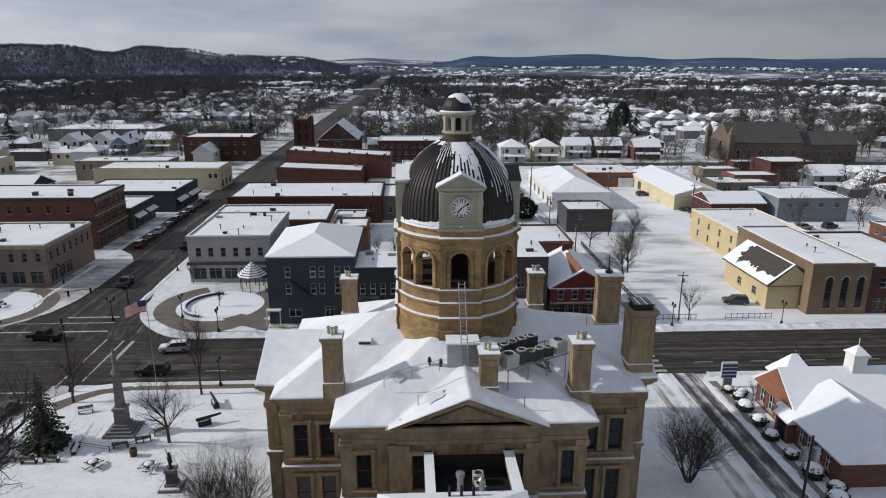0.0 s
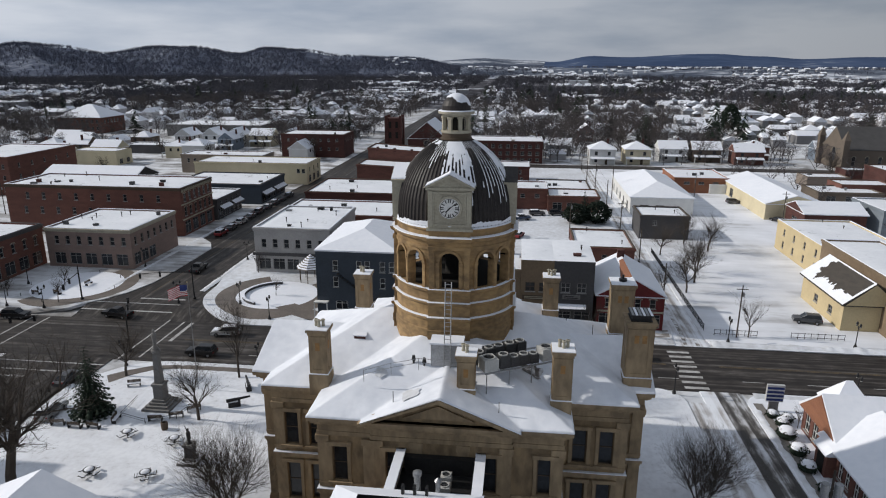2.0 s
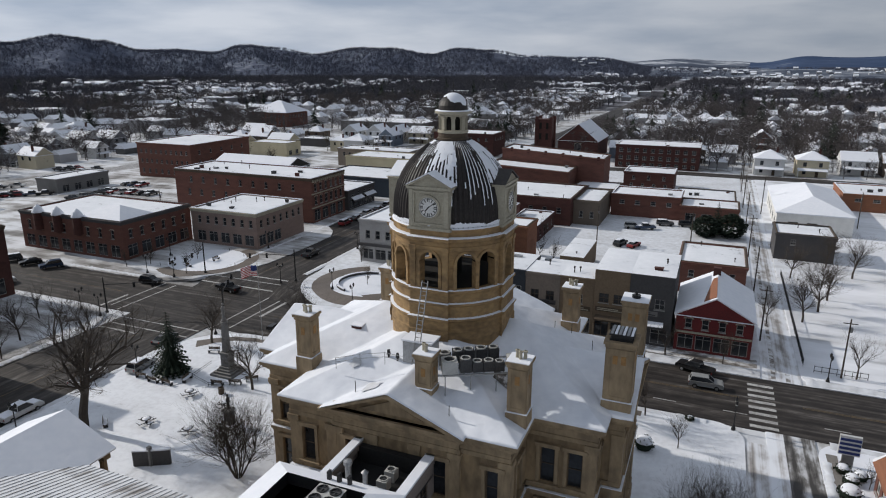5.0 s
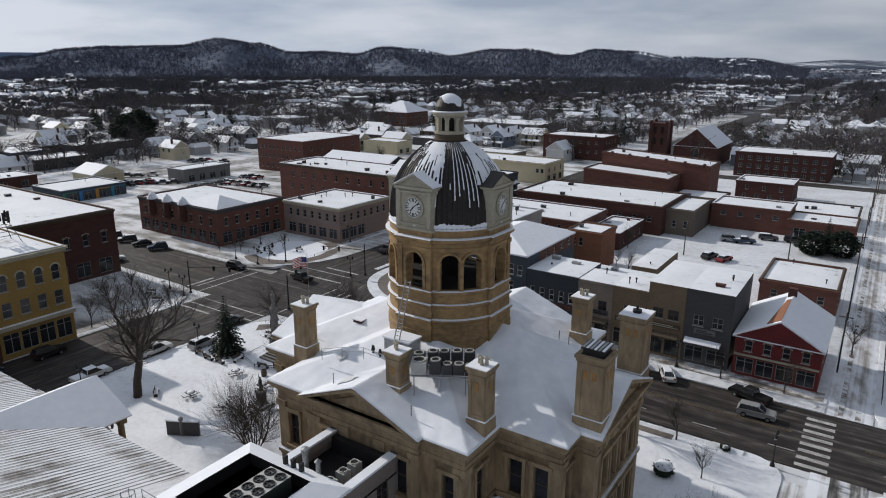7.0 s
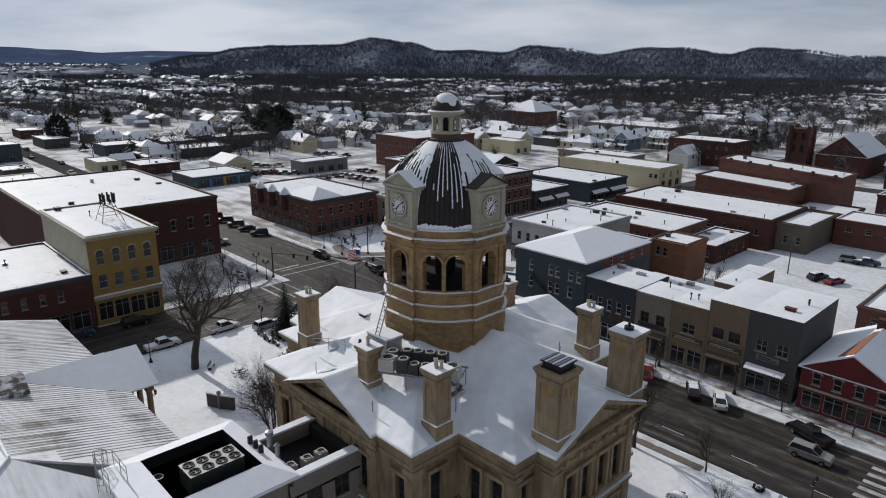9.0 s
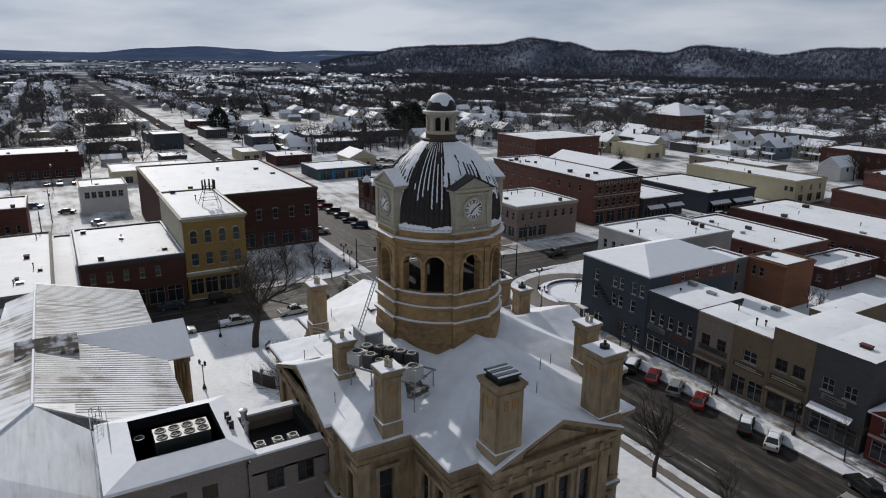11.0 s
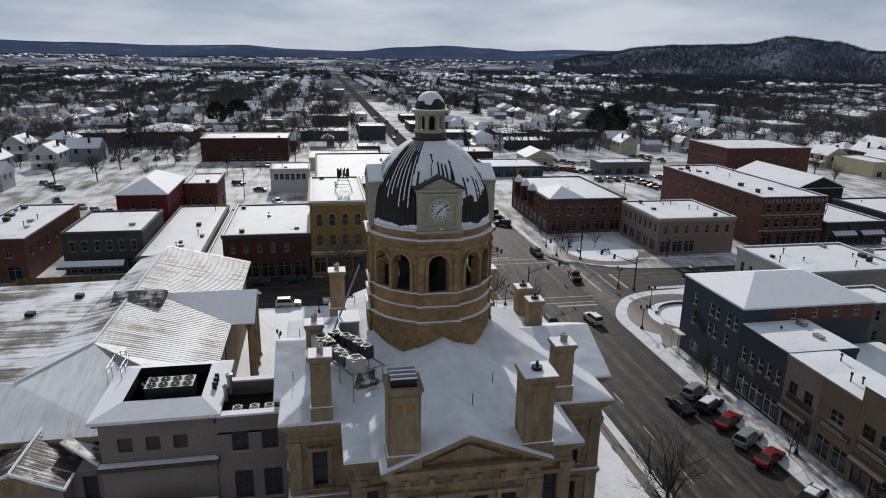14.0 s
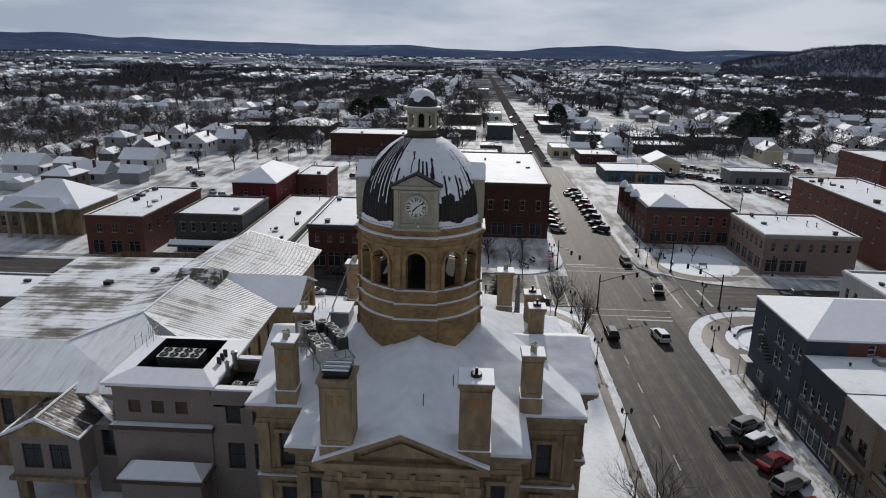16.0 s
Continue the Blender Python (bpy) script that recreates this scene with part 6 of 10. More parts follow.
for y in (44.4, 46.0, 47.4):
    fan_unit("link_condenser", "small pale condenser with a round fan on the link roof", 5.4, y, 11.4, 0.9, 0.9, 0.9, 1, 1, UNIT_PALE)
M().lathe(3.6, 43.6, ((0.25, 13.0), (0.25, 14.6), (0.35, 14.7), (0.35, 15.0), (0.0, 15.1)), 12).make("exhaust_pipe", GREY_METAL, link)
M().lathe(5.2, 43.4, ((0.2, 13.0), (0.2, 14.4), (0.3, 14.5), (0.0, 14.8)), 12).make("exhaust_pipe", GREY_METAL, link)

# entrance porch of the annex with its hipped gable
porch = thing("annex_porch", "tan two-storey entrance porch with a streaked metal gable roof", "building", 6.5, 26, 0)
seam_roof(porch, "roof", [((10.6, 22.2, 8.3), (2.0, 22.2, 8.3), (2.0, 26.0, 10.3), (10.6, 26.0, 10.3)), ((2.0, 30.2, 8.3), (10.6, 30.2, 8.3), (10.6, 26.0, 10.3), (2.0, 26.0, 10.3)), ((8.2, 33.0, 8.3), (2.0, 33, 8.3), (2.0, 28.6, 10.3), (6.0, 28.6, 10.3))], MELT, label="metal roof with melting streaks of snow")
for k in range(17):
    x = 2.3 + k * 0.5
    for ye in (22.2, 30.2):
        M().tube((x, ye, 8.36), (x, 26.0, 10.36), 0.025, n=4, cap=False).make("roof_seam", BROWN_TRIM, porch)
M().tube((2, 26, 10.36), (10.6, 26, 10.36), 0.14, n=6).make("ridge_cap", SNOW, porch)
for a, b in (((10.55, 22.2, 8.36), (10.55, 26.0, 10.36)), ((10.55, 30.2, 8.36), (10.55, 26.0, 10.36)), ((2.0, 22.25, 8.36), (10.6, 22.25, 8.36)), ((8.2, 30.15, 8.36), (10.6, 30.15, 8.36)), ((8.15, 33.0, 8.36), (6.0, 28.6, 10.36)), ((8.2, 32.95, 8.36), (2.0, 32.95, 8.36))):
    M().tube(a, b, 0.15, n=6).make("eave_snow", SNOW, porch, "snow along the roof edge")
M().add([(10.2, 22.6, 8.1), (10.2, 29.8, 8.1), (10.2, 26, 10.0), (9.9, 22.6, 8.1), (9.9, 29.8, 8.1), (9.9, 26, 10.0)], [(0, 1, 2), (3, 4, 5), (0, 1, 4, 3), (1, 2, 5, 4), (2, 0, 3, 5)]).make("gable_wall", STONE, porch)
w_ = M()
facade(w_, None, (10.0, 22.6), (10.0, 29.8), 3.6, 8.1, [(1.2, 3.2, 4.4, 7.2), (4.0, 6.0, 4.4, 7.2)])
facade(w_, None, (4, 22.6), (10.0, 22.6), 3.6, 8.1, [])
facade(w_, None, (10.0, 29.8), (7.6, 29.8), 3.6, 8.1, [])
facade(w_, None, (7.6, 29.8), (7.6, 32.6), 0, 8.1, [(0.8, 2.1, 4.6, 7.6)])
w_.box(4, 22.6, 3.4, 10.0, 29.8, 3.6)
w_.make("wall", ANNEX_WALL, porch)
for u in (2.2, 5.0):
    put_window(porch, pose(10 - 6.5, 22.6 + u - 26, 4.4, 0, 0, 90), 2.0, 2.8, "shop", BROWN_TRIM)
put_window(porch, pose(7.6 - 6.5, 31.25 - 26, 4.6, 0, 0, 90), 1.3, 3.0, "sash", BROWN_TRIM)
for y in (23.2, 29.2):
    M().box(9.2, y - 0.5, 0, 10.1, y + 0.5, 3.4).make("pier", STONE, porch)
M().box(9.6, 22.2, 3.1, 10.4, 30.2, 3.5).make("beam", STONE, porch)
low_bay = thing("low_bay", "low tan bay with a snowy hipped roof", "building", 10, 38, 0)
M().box(8.5, 34.2, 0, 11.2, 42.2, 4.4).make("wall", ANNEX_WALL, low_bay)
M().box(8.5, 33.7, 4.4, 11.8, 42.8, 4.62).make("eave", BROWN_TRIM, low_bay)
M().hip(8.5, 34.0, 11.5, 42.5, 4.8, 5.9, 1.4, 0.18).make("roof", SNOW, low_bay, "snow-covered roof")

# ---- shops on the north street ----
ONE = lambda z, hh, ww, us, st: [(z, hh, ww, 1, u, u, st) for u in us]
ROW = []
FY = 108.7          # line of the shop fronts
navy = building("shop_building", "dark slate-blue painted brick corner shop with low snowy hip roof", -24.5, FY, -9.6, 129, 13.1, NAVY,
                {"S": ONE(9.4, 1.9, 0.95, (.235, .52, .62, .80, .91), "sash") + ONE(6.4, 1.9, 0.95, (.235, .52, .62, .80), "sash") + [(2.2, 1.6, 2.2, 1, .3, .3, "shop"), (1.6, 2.4, 1.5, 2, .6, .98, "shop")],
                 "W": [(9.4, 1.9, 1.0, 4, 0.05, 0.95, "sash"), (6.2, 1.9, 1.0, 4, 0.05, 0.95, "sash")], "E": [(11.3, 1.3, 0.9, 4, 0.3, 0.95, "sash")]}, roof="hip", ridge=15.7, inset=6.5, over=0.15, frame_mat=WHITE)
be = M()
eu = [108.7 + 20.3 * (.3 + .65 * (k + .5) / 4) - 113.6 for k in range(4)]
facade(be, None, (-9.56, 113.6), (-9.56, 128.95), 10.7, 13.06, [(u - .45, u + .45, 11.3, 12.6) for u in eu], 0.06)
be.make("brick_wall", BRICK, navy, "brown brick upper side wall")
M().box(-24.9, 107.6, 3.6, -22.4, 108.65, 3.8).make("porch_roof", WHITE, navy)
for x in (-24.8, -22.5):
    M().box(x - .08, 107.65, .5, x + .08, 107.81, 3.6).make("porch_post", WHITE, navy)
for k in range(9):
    M().box(-20.6 + k * .42, FY - 1.0, 8.9 - k * .32, -20.2 + k * .42, FY - .05, 8.96 - k * .32).make("fire_stair", BLACK_METAL, navy)
ROW.append(navy)
ROW.append(building("shop_building", "dark slate painted two-storey shop row with snowy roof", -9.5, FY, -0.15, 118.5, 11.0, NAVY_D,
                    {"S": [(6.2, 1.9, 0.9, 5, 0.03, 0.97, "sash"), (1.3, 2.7, 2.6, 3, 0.03, 0.97, "shop")]}, parapet=0.14, vents=3, cornice=0.12, frame_mat=WHITE, edge=False))
ROW.append(building("shop_building", "taupe stucco two-storey shop with dark upper windows", -0.1, FY, 5.8, 115.5, 10.9, TAUPE,
                    {"S": [(6.2, 1.7, 1.4, 2, 0.06, 0.94, "quad"), (1.3, 2.8, 2.3, 2, 0.05, 0.95, "shop")]}, parapet=0.14, vents=1, cornice=0.12, frame_mat=BROWN_TRIM, edge=False))
ROW.append(building("shop_building", "tan stucco two-storey shop with a pale framed window", 5.85, FY, 11.4, 115.5, 10.9, TAN,
                    {"S": [(6.4, 1.6, 2.0, 1, 0.3, 0.7, "quad"), (1.3, 2.7, 2.2, 2, 0.03, 0.97, "shop")]}, parapet=0.14, vents=2, cornice=0.12, edge=False))
ROW.append(building("shop_building", "brown stucco two-storey shop with a long dark sign band", 11.45, FY, 17.0, 122.5, 12.6, TAN,
                    {"S": [(7.1, 1.6, 1.6, 2, 0.08, 0.92, "quad"), (1.3, 2.8, 2.3, 2, 0.03, 0.97, "shop")]}, vents=0, cornice=0, frame_mat=BROWN_TRIM, parapet=.14, edge=False))
ROW.append(building("shop_building", "charcoal-grey two-storey shop with a plain parapet", 17.04, FY, 23.8, 122.5, 12.6, GREY_D,
                    {"S": [(7.1, 1.7, 1.5, 2, 0.1, 0.9, "quad"), (1.3, 2.4, 2.6, 2, 0.03, 0.97, "shop")]}, vents=3, cornice=0, parapet=.14, edge=False))
redg = building("red_shop", "deep red painted gabled shop with an arched sign and snowy roof", 24.4, FY, 35.6, 124, 7.0, RED_PAINT,
                {"S": [(4.8, 1.6, 1.0, 4, 0.06, 0.94, "hood"), (1.3, 2.4, 2.3, 4, 0.03, 0.97, "shop")], "E": [(4.6, 1.6, 1.0, 3, 0.1, 0.6, "sash")]}, roof="gable", ridge=10.3, over=0.35)
ROW.append(redg)
M().add([(28.2, 109.0, 9.46), (29.95, 109.0, 10.36), (29.95, 119.5, 10.36), (29.3, 119.5, 10.02), (28.2, 109.0, 9.3), (29.95, 109.0, 10.2), (29.95, 119.5, 10.2), (29.3, 119.5, 9.86)], [(0, 1, 2, 3), (0, 4, 5, 1), (3, 7, 4, 0), (2, 6, 7, 3)]).make("bare_ridge", BRICK_O, redg, "bare brown strip along the ridge")
M().box(24.5, FY - .3, 4.05, 35.5, FY - .01, 4.3).make("fascia", STONE_PALE, redg)
M().box(29.2, 121.2, 9.2, 30.4, 122.2, 11.4).make("chimney", BRICK_D, redg)
M().box(29.5, FY - .06, 8.1, 30.5, FY - .01, 9.1).make("gable_window", DARK, redg)
building("rear_shop", "flat white-roofed red brick building behind the gabled shop", 22.9, 138, 35.3, 154, 6.4, BRICK, {"S": [(3.4, 1.4, 1.1, 3, 0.05, 0.95, "sash")], "E": [(3.2, 1.4, 1.1, 4, .05, .95, "sash")]}, vents=2)
building("low_rear_shop", "low flat-roofed extension in the shade behind the shops", -9.3, 118.8, 11.2, 131, 6.0, TAUPE, {"E": [(3.0, 1.3, 1.0, 2, .2, .9, "sash")]}, vents=4, edge=False)
building("slatted_shed", "low shed with pale tan slatted wall and snowy roof", -0.6, 137.5, 4.4, 153, 4.9, TAN, {"S": []}, vents=1, edge=False, cornice=0)
building("brick_outbuilding", "low dark brick building with flat snowy roof and utility wires", -20.5, 163, -12, 181, 4.4, BRICK_D, {"S": [(1.6, 1.3, 1.0, 3, .1, .9, "sash")], "E": [(1.4, 1.5, 1.0, 4, .05, .95, "sash")]}, vents=2)
building("low_hall", "low flat-roofed hall beside the theatre", -14.5, 216, -0.4, 229.2, 5.6, BRICK_D, {"S": [(2.6, 1.4, 1.1, 4, .05, .95, "sash")]}, vents=1)
building("grey_building", "pale grey two-storey commercial building with flat snowy roof", -45.2, 131.8, -28.6, 154, 10.0, PALE_GREY,
         {"S": [(5.6, 1.9, 1.1, 6, 0.05, 0.95, "sash"), (0.8, 2.4, 2.6, 5, 0.03, 0.97, "shop")], "W": [(5.6, 1.9, 1.1, 5, 0.05, 0.95, "sash")]}, vents=9, category="building")
M().box(-45.6, 131.45, 3.9, -28.2, 131.79, 4.5).make("shop_cornice", GREY_D, bpy.data.objects[max(n for n in FRONT if n.startswith("grey_building"))], "dark cornice over the shop windows")
building("orange_house", "orange brick back building with snowy mansard edge", -17.4, 143.8, -9.5, 152.5, 8.8, BRICK_O, {"S": [(5.5, 1.8, 0.9, 2, 0.1, 0.5, "sash")]}, vents=1)
building("pale_house", "narrow pale grey building with snowy roof", -25, 135.5, -17.2, 143.6, 8.6, GREY, {"E": [(5.6, 1.8, 0.9, 2, 0.1, 0.9, "sash"), (2.2, 1.8, 0.9, 2, .1, .9, "sash")]})
building("long_shop", "long low brick shop with flat snowy roof and chimneys", -49.5, 158.5, -20.5, 176, 7.0, BRICK, {"S": [(4.0, 1.6, 1.0, 6, .3, .98, "sash")], "E": [(4.0, 1.6, 1, 4, .1, .9, "sash")]}, vents=7)
building("long_shop", "long flat snowy-roofed dark shop block", -50.5, 183, -8, 206, 7.8, BRICK_D, {"S": [(3.6, 1.5, 1.2, 10, .03, .97, "sash")], "W": [(.5, 2.6, 2.8, 6, .03, .97, "shop")]}, vents=9)
building("brick_shop", "dark brown brick shop with flat snowy roof", -7.9, 186.5, -0.6, 206, 7.0, TAUPE_D, {"S": [(2.2, 1.8, 1.0, 2, .1, .9, "sash")]}, vents=1)
building("brick_hall", "red brick flat-roofed hall with bricked bays", 0, 203, 19.5, 216, 6.7, BRICK, {"S": [(3.8, 1.2, 1.4, 4, .05, .95, "sash")]}, vents=1)
building("brick_hall", "low red brick hall with flat snowy roof", 19.6, 200.5, 35, 213, 5.0, BRICK, {"S": [(.4, 2.6, 2.8, 2, .05, .6, "shop")]}, vents=1)
building("brick_house", "two-storey brown brick building with flat snowy roof", -3, 252, 14.5, 266, 6.6, BRICK_D, {"S": [(3.9, 1.4, 1.0, 3, .05, .95, "sash"), (1.0, 1.5, 1, 4, .05, .95, "sash")]}, vents=1)
hall_tall = building("theatre", "tall windowless brown brick theatre", -42, 228, -6.6, 241, 15.6, BRICK, {"S": [(8, 1.2, 1, 3, .05, .5, "sash")], "W": [(7, 1.8, 1.1, 5, .1, .9, "sash")]}, vents=3)
hall_low = building("theatre", "brown brick hall with flat snowy roof", -43, 215, -15.6, 227.8, 11.4, BRICK, {"W": [(5, 1.8, 1.1, 3, .1, .9, "sash")]}, vents=1)
for ob, half, drop, foot in ((hall_tall, 17.7, 2.1, 11.0), (hall_low, 13.7, 1.2, 8.0)):       # the roofs fall to the rear
    for piece in ob.children:
        for vert in piece.data.vertices if piece.type == "MESH" else ():
            if vert.co.z > foot:
                vert.co.z -= drop * (vert.co.x + half) / (2 * half)
for k in range(6):          # piers on the side wall's coping
    M().box(-39 + k * 6, 227.85, 14.6 - k * .35, -38.2 + k * 6, 228.6, 15.9 - k * .35).make("coping_pier", BRICK_D, hall_tall)
building("brick_school", "long dark brick three-storey school with rows of windows", -14, 306, 21, 326, 10, BRICK_D, {"S": [(6.8, 1.7, 1.6, 10, .02, .98, "quad"), (3.6, 1.7, 1.6, 10, .02, .98, "quad"), (.8, 1.5, 1.6, 10, .02, .98, "quad")]}, vents=3)
building("low_shed", "low grey shed with white roof", 17, 219, 34.5, 240, 3.6, GREY_D, {"S": [(1.0, 1.4, 2, 4, .05, .95, "quad")]}, vents=3)

# ---- parking lot and yellow buildings on the east side ----
building("arched_hall", "tan brick hall with three tall arched windows", 73.0, 111.4, 84.2, 140, 10.0, TAN, {"S": [(1.4, 6.0, 1.3, 3, 0.18, 0.98, "arch")]}, vents=2, frame_mat=BROWN_TRIM)
building("shop_building", "dark red brick shop with flat snowy roof", 84.4, 111.6, 100, 138, 9.0, BRICK_D, {"S": [(5.2, 1.9, 1.1, 4, .05, .95, "sash"), (.5, 2.6, 2.6, 4, .03, .97, "shop")]}, vents=3)
yg = building("yellow_gable", "tan gabled wing with worn shingle roof under patchy snow", 66.8, 114.5, 75.6, 131.5, 5.0, PALE_YEL, {"W": [(1.6, 1.5, 1.6, 2, .2, .9, "quad")]}, roof="gable", ridge=9.0, over=0.6, roof_mat=SHINGLE)
ys_ = M()
x0_, xr, za_, zr, y0_, y1_ = 66.2, 71.2, 5.05, 9.0, 113.9, 132.1
NU, NV = 24, 60
kept_ = {(i, j) for i in range(NU) for j in range(NV)
         if (i + .5) / NU < .30 + .22 * noise.noise(Vector((j * .13, 0, 5.0))) + .12 * noise.noise(Vector((j * .5, i * .3, 1.0))) or j > NV * (.80 + .1 * noise.noise(Vector((i * .3, 0, 2.0)))) or j < 1.5 or (i > NU - 2)}
for j in range(NV + 1):
    for i in range(NU + 1):
        ys_.v.append((x0_ + (xr - x0_) * i / NU, y0_ + (y1_ - y0_) * j / NV, za_ + (zr - za_) * i / NU + .07))
ys_.f = [(j * (NU + 1) + i, j * (NU + 1) + i + 1, (j + 1) * (NU + 1) + i + 1, (j + 1) * (NU + 1) + i) for i, j in sorted(kept_)]
ys_.make("patchy_snow", SNOW, yg, "patchy melting snow")
building("yellow_hall", "pale yellow two-storey long hall with flat snowy roof", 75.0, 132, 92, 169.5, 7.4, PALE_YEL, {"W": [(4.4, 1.6, 1.0, 5, .05, .85, "sash"), (1.4, 1.6, 1.0, 5, .05, .85, "sash")], "N": [(4.4, 1.6, 1.0, 3, .1, .9, "sash")]}, vents=6, cornice=0.1)
building("grey_building", "blue-grey two-storey siding building with flat snowy roof", 107, 184, 128, 202, 7.2, GREY_B, {"S": [(4.4, 1.4, 1.4, 4, .05, .95, "quad")], "W": [(4.4, 1.4, 1.4, 1, .3, .7, "quad")]}, vents=1)
building("metal_shed", "long pale metal shed with low gable roof and dark brick front", 83, 201, 100, 246, 5.0, CREAM, {"S": [(.3, 3.2, 3.4, 1, .3, .8, "shop")], "W": [(.4, 3, 3.4, 2, .03, .35, "shop")]}, roof="gable", ridge=7.6)
building("brick_shed", "orange brick flat-roofed garage", 65.5, 241, 84, 262, 5.6, BRICK_O, {"S": [(3.2, 1.0, 2, 3, .1, .9, "quad")]}, vents=4)
building("white_hall", "white-sided hall with a hipped snowy roof", 44.5, 203, 63, 246, 5.6, WHITE, {"S": [(.4, 2.8, 2.6, 2, .1, .6, "shop")], "W": [(.6, 2.6, 2.4, 5, .05, .95, "shop")]}, roof="hip", ridge=9.0, category="building")
building("garage_shop", "charcoal garage building with flat snowy roof", 42.5, 174, 55, 186, 6.4, GREY_D, {"S": [(3.8, 1.3, 1.0, 1, .1, .5, "quad")]}, vents=2)
building("brick_garage", "dark red brick garage with a pale roller door", 88, 186, 104, 199, 5.4, BRICK_D, {"W": [(.3, 3.0, 3.6, 1, .3, .7, "shop")], "S": [(.3, 3.2, 5, 1, .3, .8, "shop")]}, roof="gable", ridge=7.8)
building("brick_house", "small red brick building with flat snowy roof", 118, 148, 132, 160, 6.0, BRICK, {"W": [(3.4, 1.4, 1.0, 3, .1, .9, "sash")], "S": [(3.4, 1.4, 1.0, 3, .1, .9, "sash")]}, vents=2)
building("brick_house", "two-storey dark brick building with snowy roof", 140, 250, 158, 266, 8.0, BRICK_D, {"S": [(4.8, 1.6, 1.0, 4, .1, .9, "sash"), (1.2, 1.6, 1.0, 4, .1, .9, "sash")]}, vents=2)
building("low_shed", "low brown shed with white roof", 108, 226, 128, 240, 4.2, TAUPE_D, {"S": [(.4, 2.6, 3, 3, .05, .95, "shop")]}, vents=2)
bank_b = building("corner_bank", "red brick bank with snowy gabled roofs and small white cupola", 47.2, 70.4, 70, 80.0, 3.6, BRICK, {"W": [(.7, 2.2, 1.3, 4, .05, .95, "quad")], "N": [(.7, 2.2, 1.4, 4, .05, .95, "quad")]}, roof="gable", ridge=7.6, over=0.5, category="bank", frame_mat=WHITE)
M().add([(46.62, 70.3, 3.5), (46.62, 80.1, 3.5), (46.62, 75.2, 7.25), (47.18, 70.6, 3.6), (47.18, 79.8, 3.6), (47.18, 75.2, 7.1)], [(0, 1, 2), (3, 4, 5), (0, 1, 4, 3), (1, 2, 5, 4), (2, 0, 3, 5)]).make("gable_facing", BRICK_O, bank_b, "orange brick gable")
wing = M()
facade(wing, None, (58.4, 70.3), (46.6, 70.3), 0, 3.5, [])
facade(wing, None, (46.6, 70.3), (46.6, 60.6), 0, 3.5, [(u, u + 1.0, .8, 3.0) for u in (1.6, 3.2, 5.2, 6.8)])
facade(wing, None, (46.6, 60.6), (58.4, 60.6), 0, 3.5, [])
facade(wing, None, (58.4, 60.6), (58.4, 70.3), 0, 3.5, [])
wing.make("wing_wall", BRICK, bank_b)
for u in (1.6, 3.2, 5.2, 6.8):
    put_window(bank_b, pose(46.6 - 58.6, 70.3 - u - .5 - 75.2, .8, 0, 0, 270), 1.0, 2.2, "quad", WHITE)
M().hip(46.0, 60.0, 59.0, 73.2, 3.6, 6.9, 0, 0.2).make("wing_roof", SNOW, bank_b, "snow-covered gable roof")
M().add([(46.6, 60.6, 3.5), (58.4, 60.6, 3.5), (52.5, 60.6, 6.5), (46.6, 60.85, 3.5), (58.4, 60.85, 3.5), (52.5, 60.85, 6.5)], [(0, 1, 2), (3, 4, 5), (0, 1, 4, 3), (1, 2, 5, 4), (2, 0, 3, 5)]).make("wing_gable", BRICK, bank_b)
M().box(45.6, 69.4, 0, 47.0, 72.2, 3.0).make("entrance", BRICK, bank_b)
M().box(45.56, 70.0, .2, 45.62, 71.6, 2.6).make("entrance_door", DARK, bank_b)
M().hip(45.3, 69.2, 47.0, 72.4, 3.0, 3.7, 0, .15).make("entrance_roof", SNOW, bank_b)
M().hip(50.2, 79.4, 55.4, 83.8, 3.4, 6.4, None, .15).make("north_hip", SNOW, bank_b, "small snowy hip roof")
M().box(50.6, 80.1, 0, 55.0, 83.4, 3.25).make("north_bay", BRICK, bank_b)
M().box(56.0, 74.3, 6.8, 57.8, 76.1, 9.2).make("cupola", WHITE, bank_b)
M().box(55.8, 74.1, 9.2, 58.0, 76.3, 9.4).make("cupola_cornice", WHITE, bank_b)
M().hip(55.9, 74.2, 57.9, 76.2, 9.42, 10.5, None, 0.05).make("cupola_roof", SNOW, bank_b)
M().tube((56.9, 75.2, 10.4), (56.9, 75.2, 11.4), .05, n=5).make("finial", WHITE, bank_b)

# ---- west side of the main street ----
building("corner_shop", "taupe two-storey corner shop with flat snowy roof", -92, 130, -72.3, 149.5, 8.9, PINK_WALL,
         {"S": [(5.3, 1.9, 1.0, 7, .06, .98, "sash"), (.8, 2.6, 2.6, 5, .05, .97, "shop")], "E": [(5.2, 1.9, .95, 7, .03, .97, "sash"), (.7, 2.7, 2.6, 3, .03, .5, "shop")]}, vents=8, trim=STONE_PALE)
rb = building("brick_block", "three-storey red brick block with white window hoods and cornice", -123.5, 158, -75, 175.5, 12.8, BRICK,
              {"E": [(9.0, 2.1, 1.3, 6, .04, .96, "hood"), (5.2, 2.3, 1.3, 6, .04, .96, "hood"), (.6, 3.2, 3.0, 4, .03, .97, "shop")], "S": [(9, 1.8, 1.0, 9, .08, .92, "sash"), (5.2, 1.8, 1.0, 9, .06, .9, "sash")]}, vents=14, trim=BROWN_TRIM)
for k in range(17):
    M().box(-75.02, 158.4 + k * 1.04, 11.6, -74.6, 158.7 + k * 1.04, 12.3).make("cornice_bracket", STONE_PALE, rb)
